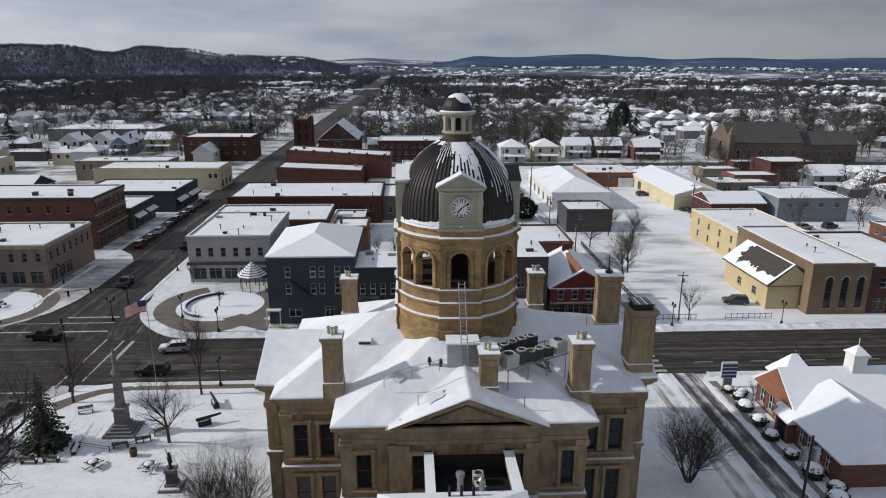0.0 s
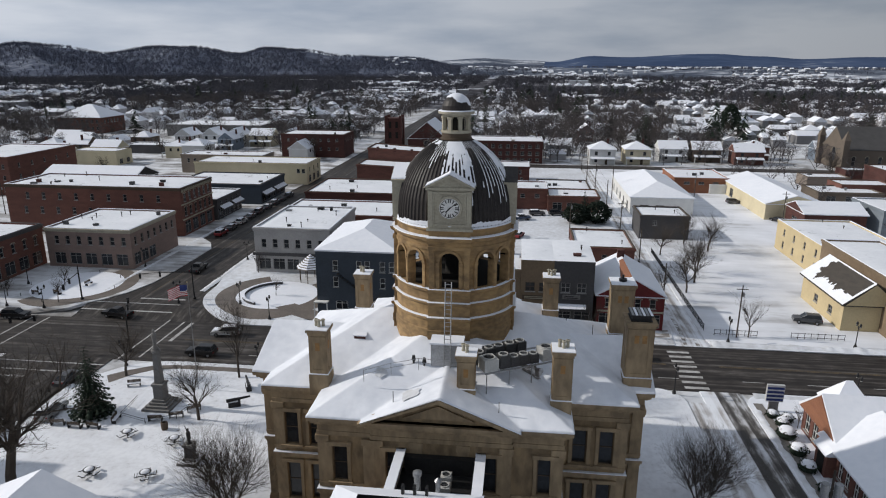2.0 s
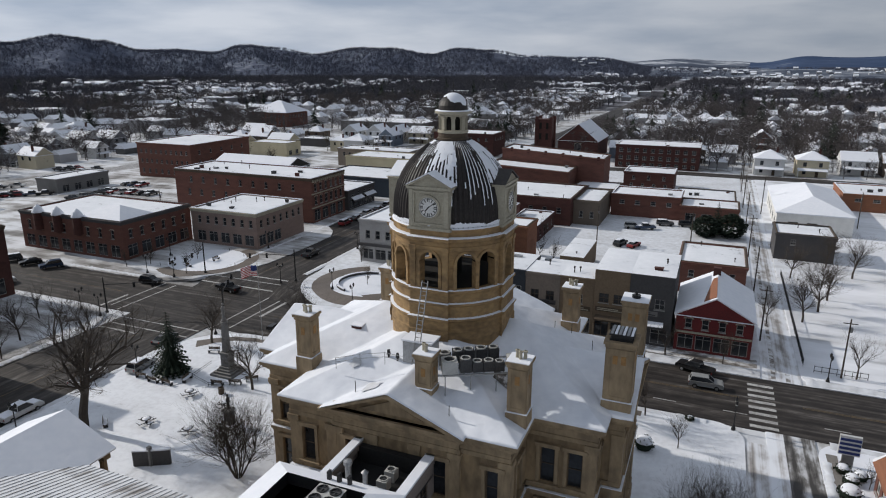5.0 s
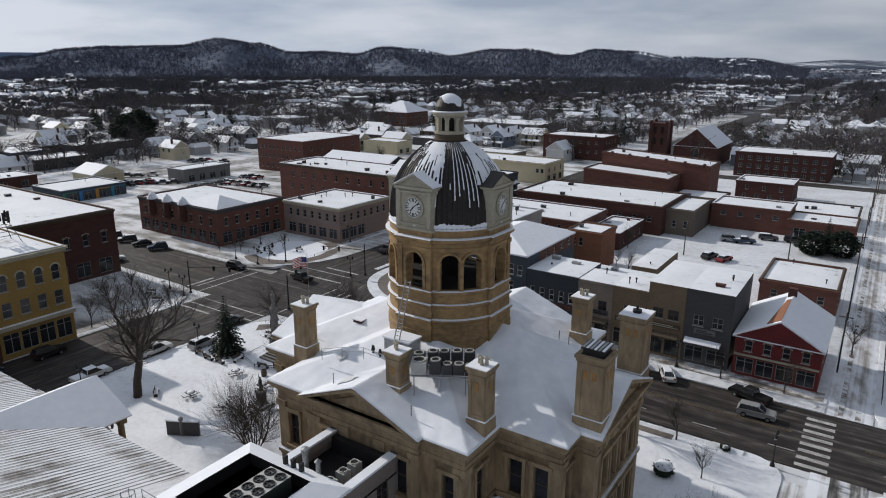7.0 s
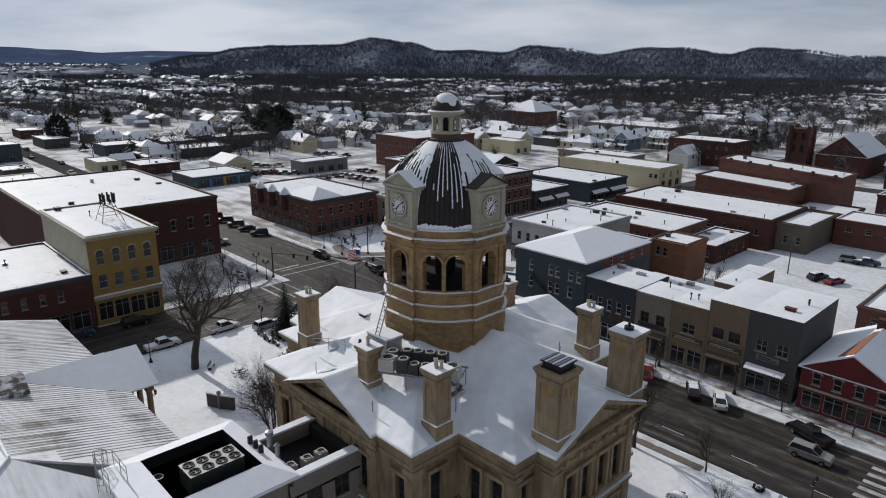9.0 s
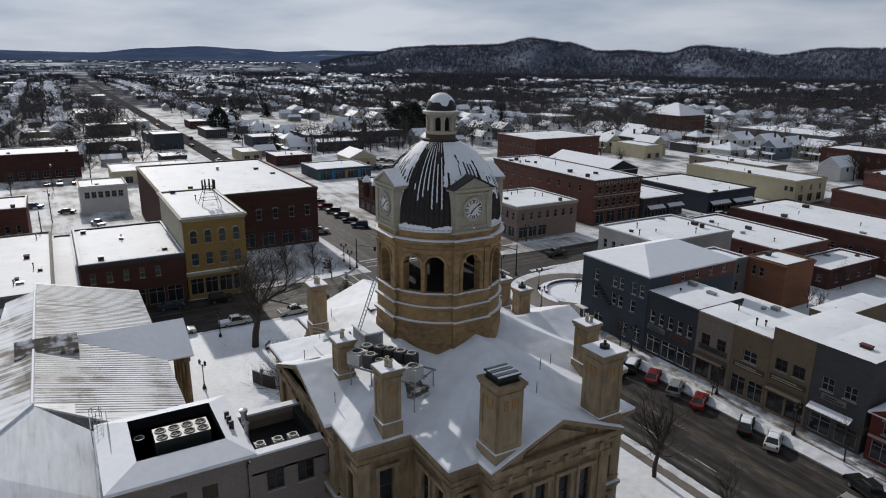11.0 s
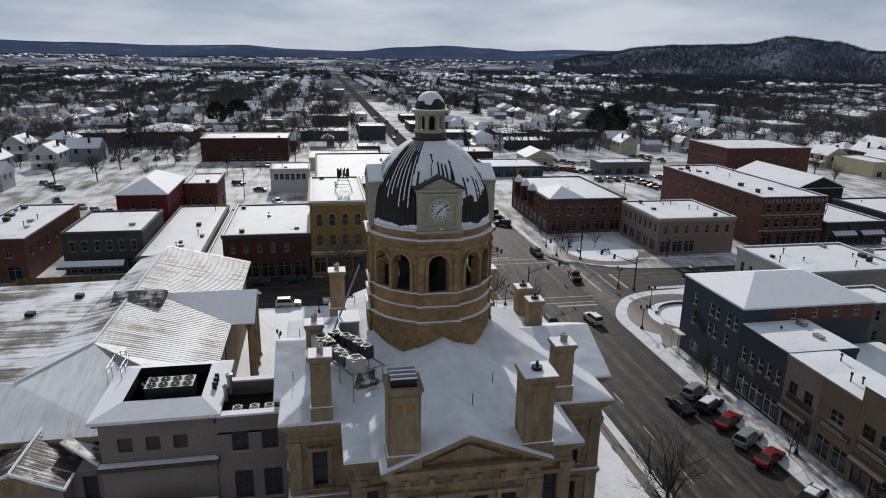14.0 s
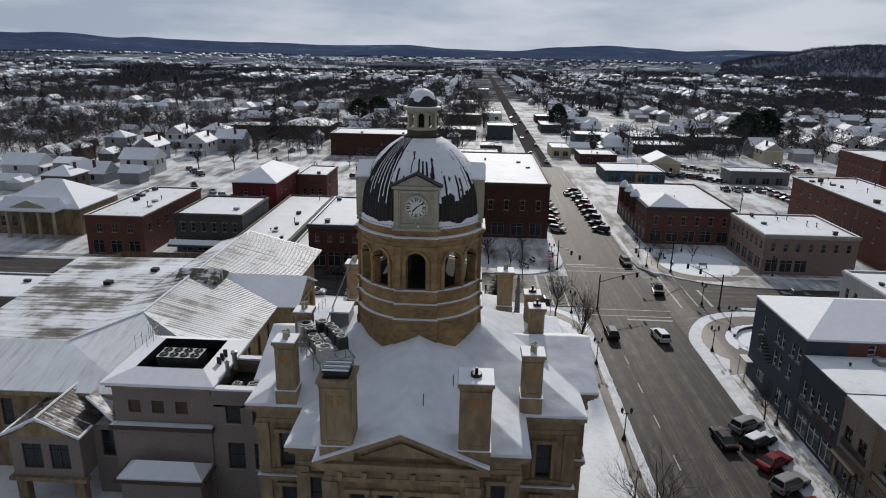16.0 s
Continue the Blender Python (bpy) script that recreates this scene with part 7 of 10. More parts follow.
for z in (4.3, 8.2):
    M().box(-75.03, 157.95, z, -74.7, 175.55, z + .28).make("belt_course", STONE_PALE, rb, "pale stone belt course")
building("shop_building", "low dark shop with row of snowy awnings", -95, 176.5, -74.3, 193, 6.2, GREY_D, {"E": [(.5, 2.8, 2.6, 5, .03, .97, "shop"), (4.0, 1.2, 1.2, 4, .05, .95, "sash")]}, vents=4)
building("shop_building", "navy shop with grey awnings and round arch sign", -100, 199.5, -70.5, 221.5, 6.4, NAVY, {"E": [(.5, 2.8, 3, 5, .03, .97, "shop")]}, vents=3)
building("cream_shop", "long cream block shop with flat snowy roof and chimney", -112, 239, -68, 256, 7.9, CREAM, {"S": [(4.4, 1.5, 1.2, 2, .9, .99, "sash")], "E": [(4.4, 1.8, 1, 3, .05, .95, "sash"), (.6, 2.6, 2.6, 3, .05, .95, "shop")]}, vents=3)
building("tan_hall", "tan two-storey rear hall with snowy roof", -128, 259.5, -93, 272, 7.8, TAUPE, {"S": [(4.4, 1.8, 1.1, 7, .05, .6, "sash")]}, vents=6)
building("brick_block", "dark red brick building with rows of pale window panels", -104, 312, -73, 331, 11, BRICK_D, {"S": [(7.6, 1.4, 1.2, 7, .05, .95, "quad"), (3.4, 1.4, 1.2, 7, .05, .95, "quad")], "E": [(7.6, 1.4, 1.2, 4, .1, .9, "quad")]}, vents=2)
building("warehouse", "long pale grey metal warehouse with flat snowy roof", -206, 392, -146, 424, 7, GREY, {"S": [(.4, 3, 3, 3, .3, .7, "shop")]}, vents=6)
building("brick_warehouse", "big four-storey red brick warehouse with flat snowy roof", -186, 203, -159, 238, 13.4, BRICK, {"S": [(9.4, 1.5, 1.0, 10, .03, .97, "sash"), (5.6, 1.5, 1.0, 10, .03, .97, "sash"), (1.6, 1.7, 1.1, 8, .03, .97, "sash")], "E": [(9.4, 1.5, 1, 5, .05, .95, "sash"), (5.6, 1.5, 1, 5, .05, .95, "sash")]}, vents=2)
building("dark_hall", "dark gabled hall with snowy roof", -144, 197, -112, 213, 7.2, BLACK_METAL, {}, roof="gable", ridge=10.6)
dk = building("corner_shop", "dark red brick two-storey corner block with pale arched window hoods", -127, 110.6, -94.2, 132, 9.2, BRICK,
              {"S": [(5.0, 2.0, 1.0, 8, .03, .97, "hood"), (.7, 2.8, 2.8, 8, .02, .98, "shop")], "E": [(5.0, 2.0, 1.0, 6, .04, .96, "hood"), (.7, 2.8, 2.8, 5, .03, .97, "shop")]}, vents=3, trim=GREY_D)
M().hip(-108, 111.2, -95, 121, 9.25, 11.6, None, 0.2).make("roof_peak", SNOW, dk)
for x in (-120.5, -114, -107.5):
    orl = M().lathe(x, 110.6, ((0.1, 4.6), (1.25, 5.2), (1.25, 9.2)), 12).make("oriel", BRICK_D, dk)
    M().lathe(x, 110.6, ((1.4, 9.2), (1.35, 9.5), (0.8, 10.5), (0.05, 11.2)), 12).make("oriel_roof", SNOW, orl, "snowy pointed cap")
building("pink_house", "pale pink gabled shop with snowy roof", -214, 138, -200, 150, 5.0, CREAM, {"S": [(1, 2, 1.2, 3, .1, .9, "sash")], "E": [(1, 2, 1.2, 2, .1, .9, "sash")]}, roof="gable", ridge=8.0)
mural = building("mural_shop", "low shop with blue and green painted front and flat snowy roof", -200, 117, -181, 139, 4.4, NAVY, {"E": [(.5, 2.8, 2.6, 4, .05, .95, "shop")]}, vents=1)
for k, mt in enumerate((material("mural_green", (0.05, 0.24, 0.14), (0.03, 0.12, 0.10), .6, big=.5), material("mural_blue", (0.04, 0.12, 0.34), (0.05, 0.22, 0.40), .6, big=.6), material("mural_orange", (0.42, 0.15, 0.04), (0.40, 0.30, 0.06), .6, big=.6), material("mural_teal", (0.05, 0.26, 0.30), (0.03, 0.10, 0.22), .6, big=.6))):
    M().box(-181.0, 117.2 + k * 5.45, 3.3, -180.9, 122.5 + k * 5.45, 4.3).box(-181.0, 117.2 + k * 5.45, .2, -180.9, 118.3 + k * 5.45, 3.3).make("mural_panel", mt, mural, "brightly painted wall panel")
building("low_shop", "low grey shop with flat snowy roof", -192, 163, -182, 184.5, 5.3, GREY, {"E": [(.5, 2.4, 2.6, 4, .05, .95, "shop")]}, vents=1)
building("low_shop", "dark blue low shop with flat snowy roof", -316, 150, -288, 166, 5, NAVY, {"E": [(.5, 2.4, 2.6, 4, .05, .95, "shop")]}, vents=1)
building("low_shop", "blue-roofed low shop with flat snowy roof", -306, 121, -288, 141, 5.4, NAVY, {"E": [(.5, 2.4, 2.6, 4, .05, .95, "shop")]}, vents=1)
building("white_roof_block", "dark brick two-storey block with arched windows and broad white roof", -152, 52, -98.4, 87.3, 14.2, BRICK_D,
         {"N": [(7.4, 2.4, 1.2, 9, .03, .97, "hood"), (.8, 3.2, 3, 8, .02, .98, "shop")], "E": [(7.4, 2.4, 1.2, 6, .3, .98, "hood"), (.8, 3.2, 3, 5, .3, .98, "shop")]}, vents=5, trim=BROWN_TRIM)
yb = building("mustard_block", "mustard-yellow three-storey block with tall arched windows and cornice", -98, 50.8, -69.6, 62.2, 16.2, MUSTARD,
              {"E": [(11.0, 2.6, 1.3, 4, .04, .96, "arch"), (6.8, 2.4, 1.4, 4, .04, .96, "sash"), (1.0, 3.2, 2.4, 4, .03, .97, "shop")], "N": [(11, 2.6, 1.3, 5, .05, .6, "arch"), (6.8, 2.4, 1.3, 5, .05, .6, "sash")], "S": []}, vents=2, trim=STONE_PALE, cornice=0.5)
M().box(-69.58, 50.6, 4.9, -69.1, 62.4, 5.5).make("shop_cornice", STONE_PALE, yb)
M().box(-69.62, 50.65, 5.504, -69.12, 62.35, 5.62).make("ledge_snow", SNOW, yb, "snow on the ledge")
mast = thing("antenna_mast", "dark lattice antenna frame on the flat roof", "antenna", -80, 58, 15.9)
m = M()
for x, y in ((-82, 56), (-78, 56), (-82, 60), (-78, 60)):
    m.tube((x, y, 15.8), (-80 + (x + 80) * 0.35, 58 + (y - 58) * 0.35, 20.0), 0.06, n=5)
for z in (17.4, 18.8, 20.0):
    f = 1 - (z - 15.8) / 4.2 * 0.65
    c = [(-80 + sx * 2 * f, 58 + sy * 2 * f, z) for sx, sy in ((-1, -1), (1, -1), (1, 1), (-1, 1))]
    for a, b in zip(c, c[1:] + c[:1]):
        m.tube(a, b, 0.05, n=5)
m.make("frame", BLACK_METAL, mast)
m = M()
for k in range(9):
    a = radians(40 * k)
    m.box(-0.1, -0.15, -0.9, 0.1, 0.15, 0.9, Matrix.Translation((-80 + 1.2 * math.cos(a), 58 + 1.2 * math.sin(a), 20.3)))
m.make("antenna_array", BLACK_METAL, mast)
M().box(-97.9, 50.74, 4, -69.8, 50.79, 15.2).make("side_facing", STONE_PALE, yb, "pale plastered side wall")
building("shop_building", "dark red brick two-storey shop with white-framed windows", -98, 33.2, -69.4, 50.6, 9.7, BRICK_D, {"E": [(6.0, 1.9, 0.85, 5, .03, .8, "sash"), (.5, 3.2, 2.8, 5, .03, .97, "shop")]}, vents=5, trim=GREY_D)
building("shop_building", "one-storey shop with snowy flat roof", -118, 29, -69.6, 33.0, 4.2, GREY_D, {"E": [(.5, 2.6, 2.8, 1, .03, .97, "shop")]})
building("shop_building", "pair of low shops with long snowy flat roofs and awnings", -116, 16.6, -69.6, 28.8, 5.8, GREY, {"E": [(.5, 2.8, 2.6, 4, .03, .97, "shop")]}, vents=8)
building("shop_building", "dark grey brick two-storey shop with arched windows", -97, 0.6, -77.3, 16.2, 9.2, GREY_D, {"E": [(5.2, 2.0, .95, 6, .04, .96, "hood"), (.5, 3.0, 2.6, 4, .03, .97, "shop")]}, vents=2)
building("shop_building", "brown-red brick two-storey shop with flat snowy roof", -106, -18, -73.5, -4.9, 9.2, BRICK, {"E": [(5.4, 1.9, 1.3, 3, .1, .9, "quad"), (.5, 3.0, 2.6, 3, .03, .97, "shop")], "N": [(5.2, 1.6, 1.0, 7, .03, .97, "sash")]}, vents=10)
building("red_house", "deep red painted brick house with snowy hip roof", -131, 3.4, -107, 15.3, 11.0, RED_PAINT, {"E": [(7.4, 1.9, 1, 2, .1, .9, "sash"), (3.4, 1.9, 1, 2, .1, .9, "sash")], "N": [(7.4, 1.8, 1, 4, .1, .9, "sash")]}, roof="hip", ridge=14.2)
building("brick_annex", "red brick flat-roofed annex", -144.5, 15.5, -128, 24.3, 9.6, BRICK, {"E": [(3.6, 1.8, 1, 3, .1, .9, "sash")]}, vents=1)
building("long_brick_hall", "long dark brick hall with white roof edge", -250, 4, -229.5, 40, 10.0, BRICK_D, {"E": [(1, 2.4, 2, 6, .3, .95, "quad")]}, vents=4)
building("cream_shop", "low cream shop with flat snowy roof", -226, 49, -205, 78, 5.0, CREAM, {"E": [(.6, 2.4, 2.6, 5, .1, .9, "shop")]}, vents=2)
building("white_pavilion", "white cottage-like roof house with band of windows", -174, 36.8, -160, 49.6, 8.0, WHITE, {"E": [(4.6, 1.8, 1.3, 6, .08, .92, "quad")]}, vents=2)
building("school_hall", "red brick hall with snowy hip roof", -303, -34, -280, -8, 7.4, BRICK, {"E": [(4.6, 1.8, 1.4, 6, .05, .95, "quad"), (1.2, 1.8, 1.4, 6, .05, .95, "quad")]}, roof="hip", ridge=10.6)
building("school_hall", "long low brick wing with snowy roof", -306, -66, -287, -35, 6, BRICK_D, {"E": [(2, 1.8, 1.4, 10, .03, .97, "quad")]}, vents=2)
building("red_school", "square red brick school with snowy hipped roof", -282, 398, -253, 424, 10, BRICK, {"S": [(6.2, 2.2, 1.6, 8, .03, .97, "quad"), (2, 2.2, 1.6, 8, .03, .97, "quad")], "E": [(6.2, 2.2, 1.6, 6, .1, .9, "quad")]}, roof="hip", ridge=17.5, over=1)
lib = building("columned_house", "tan stone public building with a white-columned portico", -106, -50, -88, -28, 7.0, STONE, {"E": [(2, 2.6, 1.3, 2, .05, .3, "sash")], "N": [(2, 2.6, 1.3, 4, .1, .9, "sash")]}, roof="hip", ridge=12.5)
M().hip(-89, -45, -83.5, -31.5, 7.2, 10.0, 0, 0.3).make("portico_roof", SNOW, lib)
M().add([(-84, -44.6, 7.0), (-84, -31.9, 7.0), (-84, -38.2, 9.6), (-84.4, -44.6, 7.0), (-84.4, -31.9, 7.0), (-84.4, -38.2, 9.6)], [(0, 1, 2), (3, 4, 5), (0, 1, 4, 3), (1, 2, 5, 4), (2, 0, 3, 5)]).make("portico_gable", STONE_PALE, lib)
for y in (-44, -40.3, -36.2, -32.5):
    M().lathe(-84.6, y, ((.6, .2), (.6, .6), (.42, .7), (.36, 6.4), (.6, 6.9)), 12).make("column", STONE_PALE, lib)
building("low_block", "low flat white-roofed building with dark wall", -48, -40, -36, -6, 4.2, TAUPE, {}, vents=1)

# churches
church = building("brick_church", "dark red brick church with steep snowy gable and pointed window", -44, 324, -25, 354, 8.5, BRICK_D, {"S": [(3.5, 4.0, 3.2, 1, .3, .7, "arch")]}, roof="gable", ridge=16.5, category="church")
ct = M().box(-54.2, 321.5, 0, -47.2, 328.5, 18.2)
for x in (-54.2, -47.2):
    for y in (321.5, 328.5):
        ct.box(x - .7, y - .7, 0, x + .7, y + .7, 19.4)
ct.make("bell_tower", BRICK_D, church)
for z in (8.6, 13.6):
    for u in (-52.3, -49.1):
        M().box(u - .6, 321.4, z, u + .6, 321.48, z + 3).make("tower_window", DARK, church)
sc = building("stone_church", "large brown stone church with steep grey slate roof", 149, 302, 183, 324, 9.0, TAUPE_D, {"S": [(2, 4.2, 1.4, 6, .03, .97, "arch")], "W": [(3, 6.0, 3.5, 1, .25, .75, "arch")]}, roof="gable", ridge=18, roof_mat=SLATE_ROOF, category="church")
for y in (301, 325):
    M().box(147, y - 1.2, 0, 149.4, y + 1.2, 13).hip(146.8, y - 1.4, 149.6, y + 1.4, 13, 17, None, .2).make("turret", TAUPE_D, sc)
building("stone_hall", "long stone parish hall with slate roof", 184, 304, 211, 320, 8, TAUPE_D, {"S": [(2, 3, 1.4, 5, .03, .97, "arch")]}, roof="gable", ridge=13.5, roof_mat=SLATE_ROOF)

# ---- trees ----


def grow(seed, height, spread=0.75, trunk=0.32, levels=4, kids=4, first=0.28, stems=1, droop=0.0, sides=4):
    """A bare tree: tapered trunk and limbs, and the twigs of its crown, as two meshes."""
    rng = random.Random(seed)
    tr, cr = M(), M()

    def limb(p, d, ln, r, lev):
        n = 3 if lev <= 1 else 2
        q = p
        for i in range(n):
            d2 = (d + Vector((rng.uniform(-1, 1), rng.uniform(-1, 1), rng.uniform(-0.3, 0.6))) * 0.16).normalized()
            e = q + d2 * (ln / n)
            r1 = r * (1 - 0.30 * (i + 1) / n)
            (tr if lev <= 1 else cr).tube(q, e, r * (1 - 0.30 * i / n), r1, n=6 if lev == 0 else (sides if lev < 3 else 3), cap=False)
            if lev < levels and (lev > 0 or i == n - 1 or i > 0):
                k = kids if (lev == 0 and i == n - 1) else (2 if lev < levels - 1 else 3)
                for j in range(k):
                    a = rng.uniform(0, 2 * math.pi) if lev else 2 * math.pi * (j + rng.uniform(-0.3, 0.3)) / k
                    side = Vector((math.cos(a), math.sin(a), 0))
                    side = (side - d2 * side.dot(d2)).normalized()
                    s = spread * rng.uniform(0.6, 1.15)
                    nd = (d2 * (1 - 0.35 * s) + side * s + Vector((0, 0, 0.22 - droop * lev))).normalized()
                    limb(e if i == n - 1 else q.lerp(e, rng.uniform(0.2, 1.0)), nd, ln * rng.uniform(0.55, 0.8), r1 * rng.uniform(0.45, 0.65), lev + 1)
            q, d = e, d2
    for s in range(stems):
        a = 2 * math.pi * s / max(1, stems)
        base = Vector((0.25 * math.cos(a), 0.25 * math.sin(a), -0.1)) if stems > 1 else Vector((0, 0, -0.1))
        d = Vector((0.45 * math.cos(a), 0.45 * math.sin(a), 1)).normalized() if stems > 1 else Vector((0, 0, 1))
        limb(base, d, height * (first + 0.1 if stems > 1 else first) * 1.25, trunk / (stems ** 0.4), 0)
    zmax = max(p[2] for p in cr.v)
    f = height / zmax
    for m in (tr, cr):
        m.v = [(x * f, y * f, z * f) for x, y, z in m.v]
    return tr, cr


TREES = {}


def bare_tree(kind, x, y, height, turn=0.0, z=0.15, label=""):
    base_h, args = TREE_KINDS[kind]
    s = height / base_h
    m = Matrix.Translation((x, y, z)) @ pose(0, 0, 0, 0, 0, turn) @ Matrix.Scale(s, 4)
    if kind not in TREES:
        t = thing("tree", "bare leafless winter tree standing in snow", "tree", group="bare trees of the town")
        tr, cr = grow(**args)
        tr.make("trunk", BARK, t)
        cr.make("crown", BARK, t, "fine bare twigs")
        TREES[kind] = t
    else:
        t = copy_thing(TREES[kind], Matrix.Identity(4))
    t.matrix_basis = m
    if label:
        tagged(t, label)
    return t


TREE_KINDS = {"broad": (20, dict(seed=5, height=20, spread=0.92, trunk=0.40, levels=5, kids=4, first=0.20)),
              "oval": (14, dict(seed=8, height=14, spread=0.55, trunk=0.18, levels=5, kids=4, first=0.3)),
              "round": (10, dict(seed=12, height=10, spread=0.72, trunk=0.17, levels=5, kids=4, first=0.24)),
              "stems": (11, dict(seed=21, height=11, spread=0.5, trunk=0.2, levels=5, kids=3, first=0.2, stems=6)),
              "bushy": (11, dict(seed=23, height=11, spread=0.62, trunk=0.2, levels=4, kids=5, first=0.16, stems=11)),
              "street": (7, dict(seed=33, height=7, spread=0.55, trunk=0.11, levels=4, kids=4, first=0.3)),
              "town_a": (11, dict(seed=41, height=11, spread=0.75, trunk=0.15, levels=3, kids=7, first=0.2)),
              "town_b": (12, dict(seed=47, height=12, spread=0.65, trunk=0.15, levels=3, kids=8, first=0.22))}

bare_tree("broad", -42.3, 56.0, 20, 30, label="big spreading leafless tree on the courthouse lawn")
bare_tree("oval", -29.3, 85.0, 14.4, 0)
bare_tree("round", -29.6, 72.9, 10.2, 60)
bare_tree("bushy", -18.0, 55.5, 11.8, 10, label="many-stemmed leafless tree beside the courthouse")
bare_tree("bushy", 30.6, 62.5, 10.5, 100, label="many-stemmed leafless tree beside the courthouse")
bare_tree("round", 14.2, 85.6, 13.0, 140, label="spreading leafless street tree beside the courthouse")
bare_tree("round", -46.0, 83.5, 10, 200)
for i, (x, y, h_) in enumerate(((27.0, 80.5, 5.5), (22.5, 87.0, 7.5), (-12.4, 106.6, 7.5), (23.4, 106.8, 7.5), (31.8, 106.8, 6.5), (5.2, 106.6, 6), (-35.6, 117.5, 4.5), (-44.5, 131, 5.5), (-71.8, 76.5, 8), (-76, 72, 9), (-68.0, 79.0, 7), (-82.0, 80.0, 8),
                                (-80, 118, 5.5), (-87, 111, 6), (-75, 109, 6), (44.9, 131.5, 10.5), (48.1, 138.3, 11), (50.5, 146, 10.5), (57.3, 163.4, 11), (45, 158.7, 9.5), (53, 170, 9.5), (46.8, 80, 3.6), (50, 109.5, 8.5), (-72, 66, 8), (-66.5, 30, 6), (-91, 96 + 12, 5), (38.8, 127, 8), (-8, 150, 6), (-4, 146, 7), (-11, 166, 7))):
    bare_tree("street" if h_ < 9 else "round", x, y, h_, 47 * i)


def spruce_mesh(seed, height, radius, tiers=16):
    rng = random.Random(seed)
    m = M()
    for k in range(tiers):
        f = k / tiers
        z = height * (0.08 + 0.9 * f)
        rr = radius * (1 - f) ** 0.85 * rng.uniform(0.88, 1.1) + 0.12
        n = max(5, int(13 * (1 - f)) + 4)
        for j in range(n):
            a = 2 * math.pi * (j + rng.uniform(-.3, .3)) / n
            d = Vector((math.cos(a), math.sin(a), 0))
            s = Vector((-d.y, d.x, 0))
            ln = rr * rng.uniform(0.75, 1.1)
            p0 = Vector((0, 0, z + 0.1 * height / tiers))
            for q in range(5):
                u0, u1 = q / 5, (q + 1) / 5
                c0, c1 = p0 + d * ln * u0 + Vector((0, 0, -0.30 * ln * u0 ** 1.3)), p0 + d * ln * u1 + Vector((0, 0, -0.30 * ln * u1 ** 1.3))
                w0 = ln * 0.24 * (1 - 0.5 * u0) * rng.uniform(.7, 1.2)
                for sg in (-1, 1):
                    m.add([c0, c1, c0.lerp(c1, 0.7) + s * sg * w0 + Vector((0, 0, -0.22 * w0 - rng.uniform(0, .1)))], [(0, 1, 2)])
                m.add([c0 + Vector((0, 0, .06)), c1 + s * 0.12, c0 + Vector((0, 0, -.35 * w0)) + d * .1], [(0, 1, 2)])
    return m


FIRS = {}


def fir(x, y, height, radius, turn=0.0, label="dark green spruce tree dusted with snow", broad=False):
    key = broad
    m = Matrix.Translation((x, y, 0.1)) @ pose(0, 0, 0, 0, 0, turn) @ Matrix.Diagonal((radius / 3, radius / 3, height / 10, 1))
    if key not in FIRS:
        t = thing("fir_tree", label, "tree", group="evergreens of the town")
        M().tube((0, 0, -.1), (0, 0, 9.4), 0.2, 0.03, 7).make("trunk", BARK, t)
        mm = spruce_mesh(3, 10, 3, 20)
        if broad:
            rng = random.Random(9)
            mm = M()
            for k in range(900):
                a, v = rng.uniform(0, 2 * math.pi), rng.random()
                z = 0.6 + 9.2 * v
                r = 3.0 * math.sin(math.pi * min(1, 0.12 + 0.86 * v)) ** 0.7 * rng.uniform(0.72, 1.08)
                c = Vector((r * math.cos(a), r * math.sin(a), z))
                q = [c + Vector((rng.uniform(-.5, .5), rng.uniform(-.5, .5), rng.uniform(-.5, .5))) for _ in range(3)]
                mm.add(q, [(0, 1, 2)])
                q = [c * 0.9 + Vector((rng.uniform(-.6, .6), rng.uniform(-.6, .6), rng.uniform(-.6, .6) + .4)) for _ in range(3)]
                mm.add(q, [(0, 1, 2)])
        mm.make("crown", FIR, t)
        FIRS[key] = t
    else:
        t = copy_thing(FIRS[key], Matrix.Identity(4))
    t.matrix_basis = m
    return tagged(t, label)


fir(-44.0, 72.6, 10.2, 3.1, label="dark spruce on the lawn ringed by benches")
for i, (x, y, h_, r, b) in enumerate(((27, 186, 5.6, 3.6, True), (33, 187, 6.4, 3.8, True), (29.6, 190.5, 9, 2.4, False), (-313, 228, 19, 9, True), (-299, 212, 18, 8, True), (-306, 222, 20, 7, False), (78.7, 378, 21, 7, False), (120, 390, 22, 8, False), (-4.2, 190, 4.6, 2.8, True), (-190, 520, 20, 5, False),
                                       (-176, 526, 18, 5, False), (-100, 430, 16, 3, False), (-360, 120, 16, 6, True), (-350, 320, 18, 7, False), (-420, 262, 20, 6, False), (-280, 420, 20, 6, False), (66, 420, 16, 5, False), (150, 470, 18, 6, True), (-410, 0, 15, 8, True), (-395, -12, 14, 7, True), (-330, 40, 14, 4, False), (220, 430, 18, 6, False), (-470, 180, 18, 6, False))):
    fir(x, y, h_, r, 50 * i, broad=b, label="dark broad evergreen shrub" if h_ < 9 else "tall dark evergreen tree")

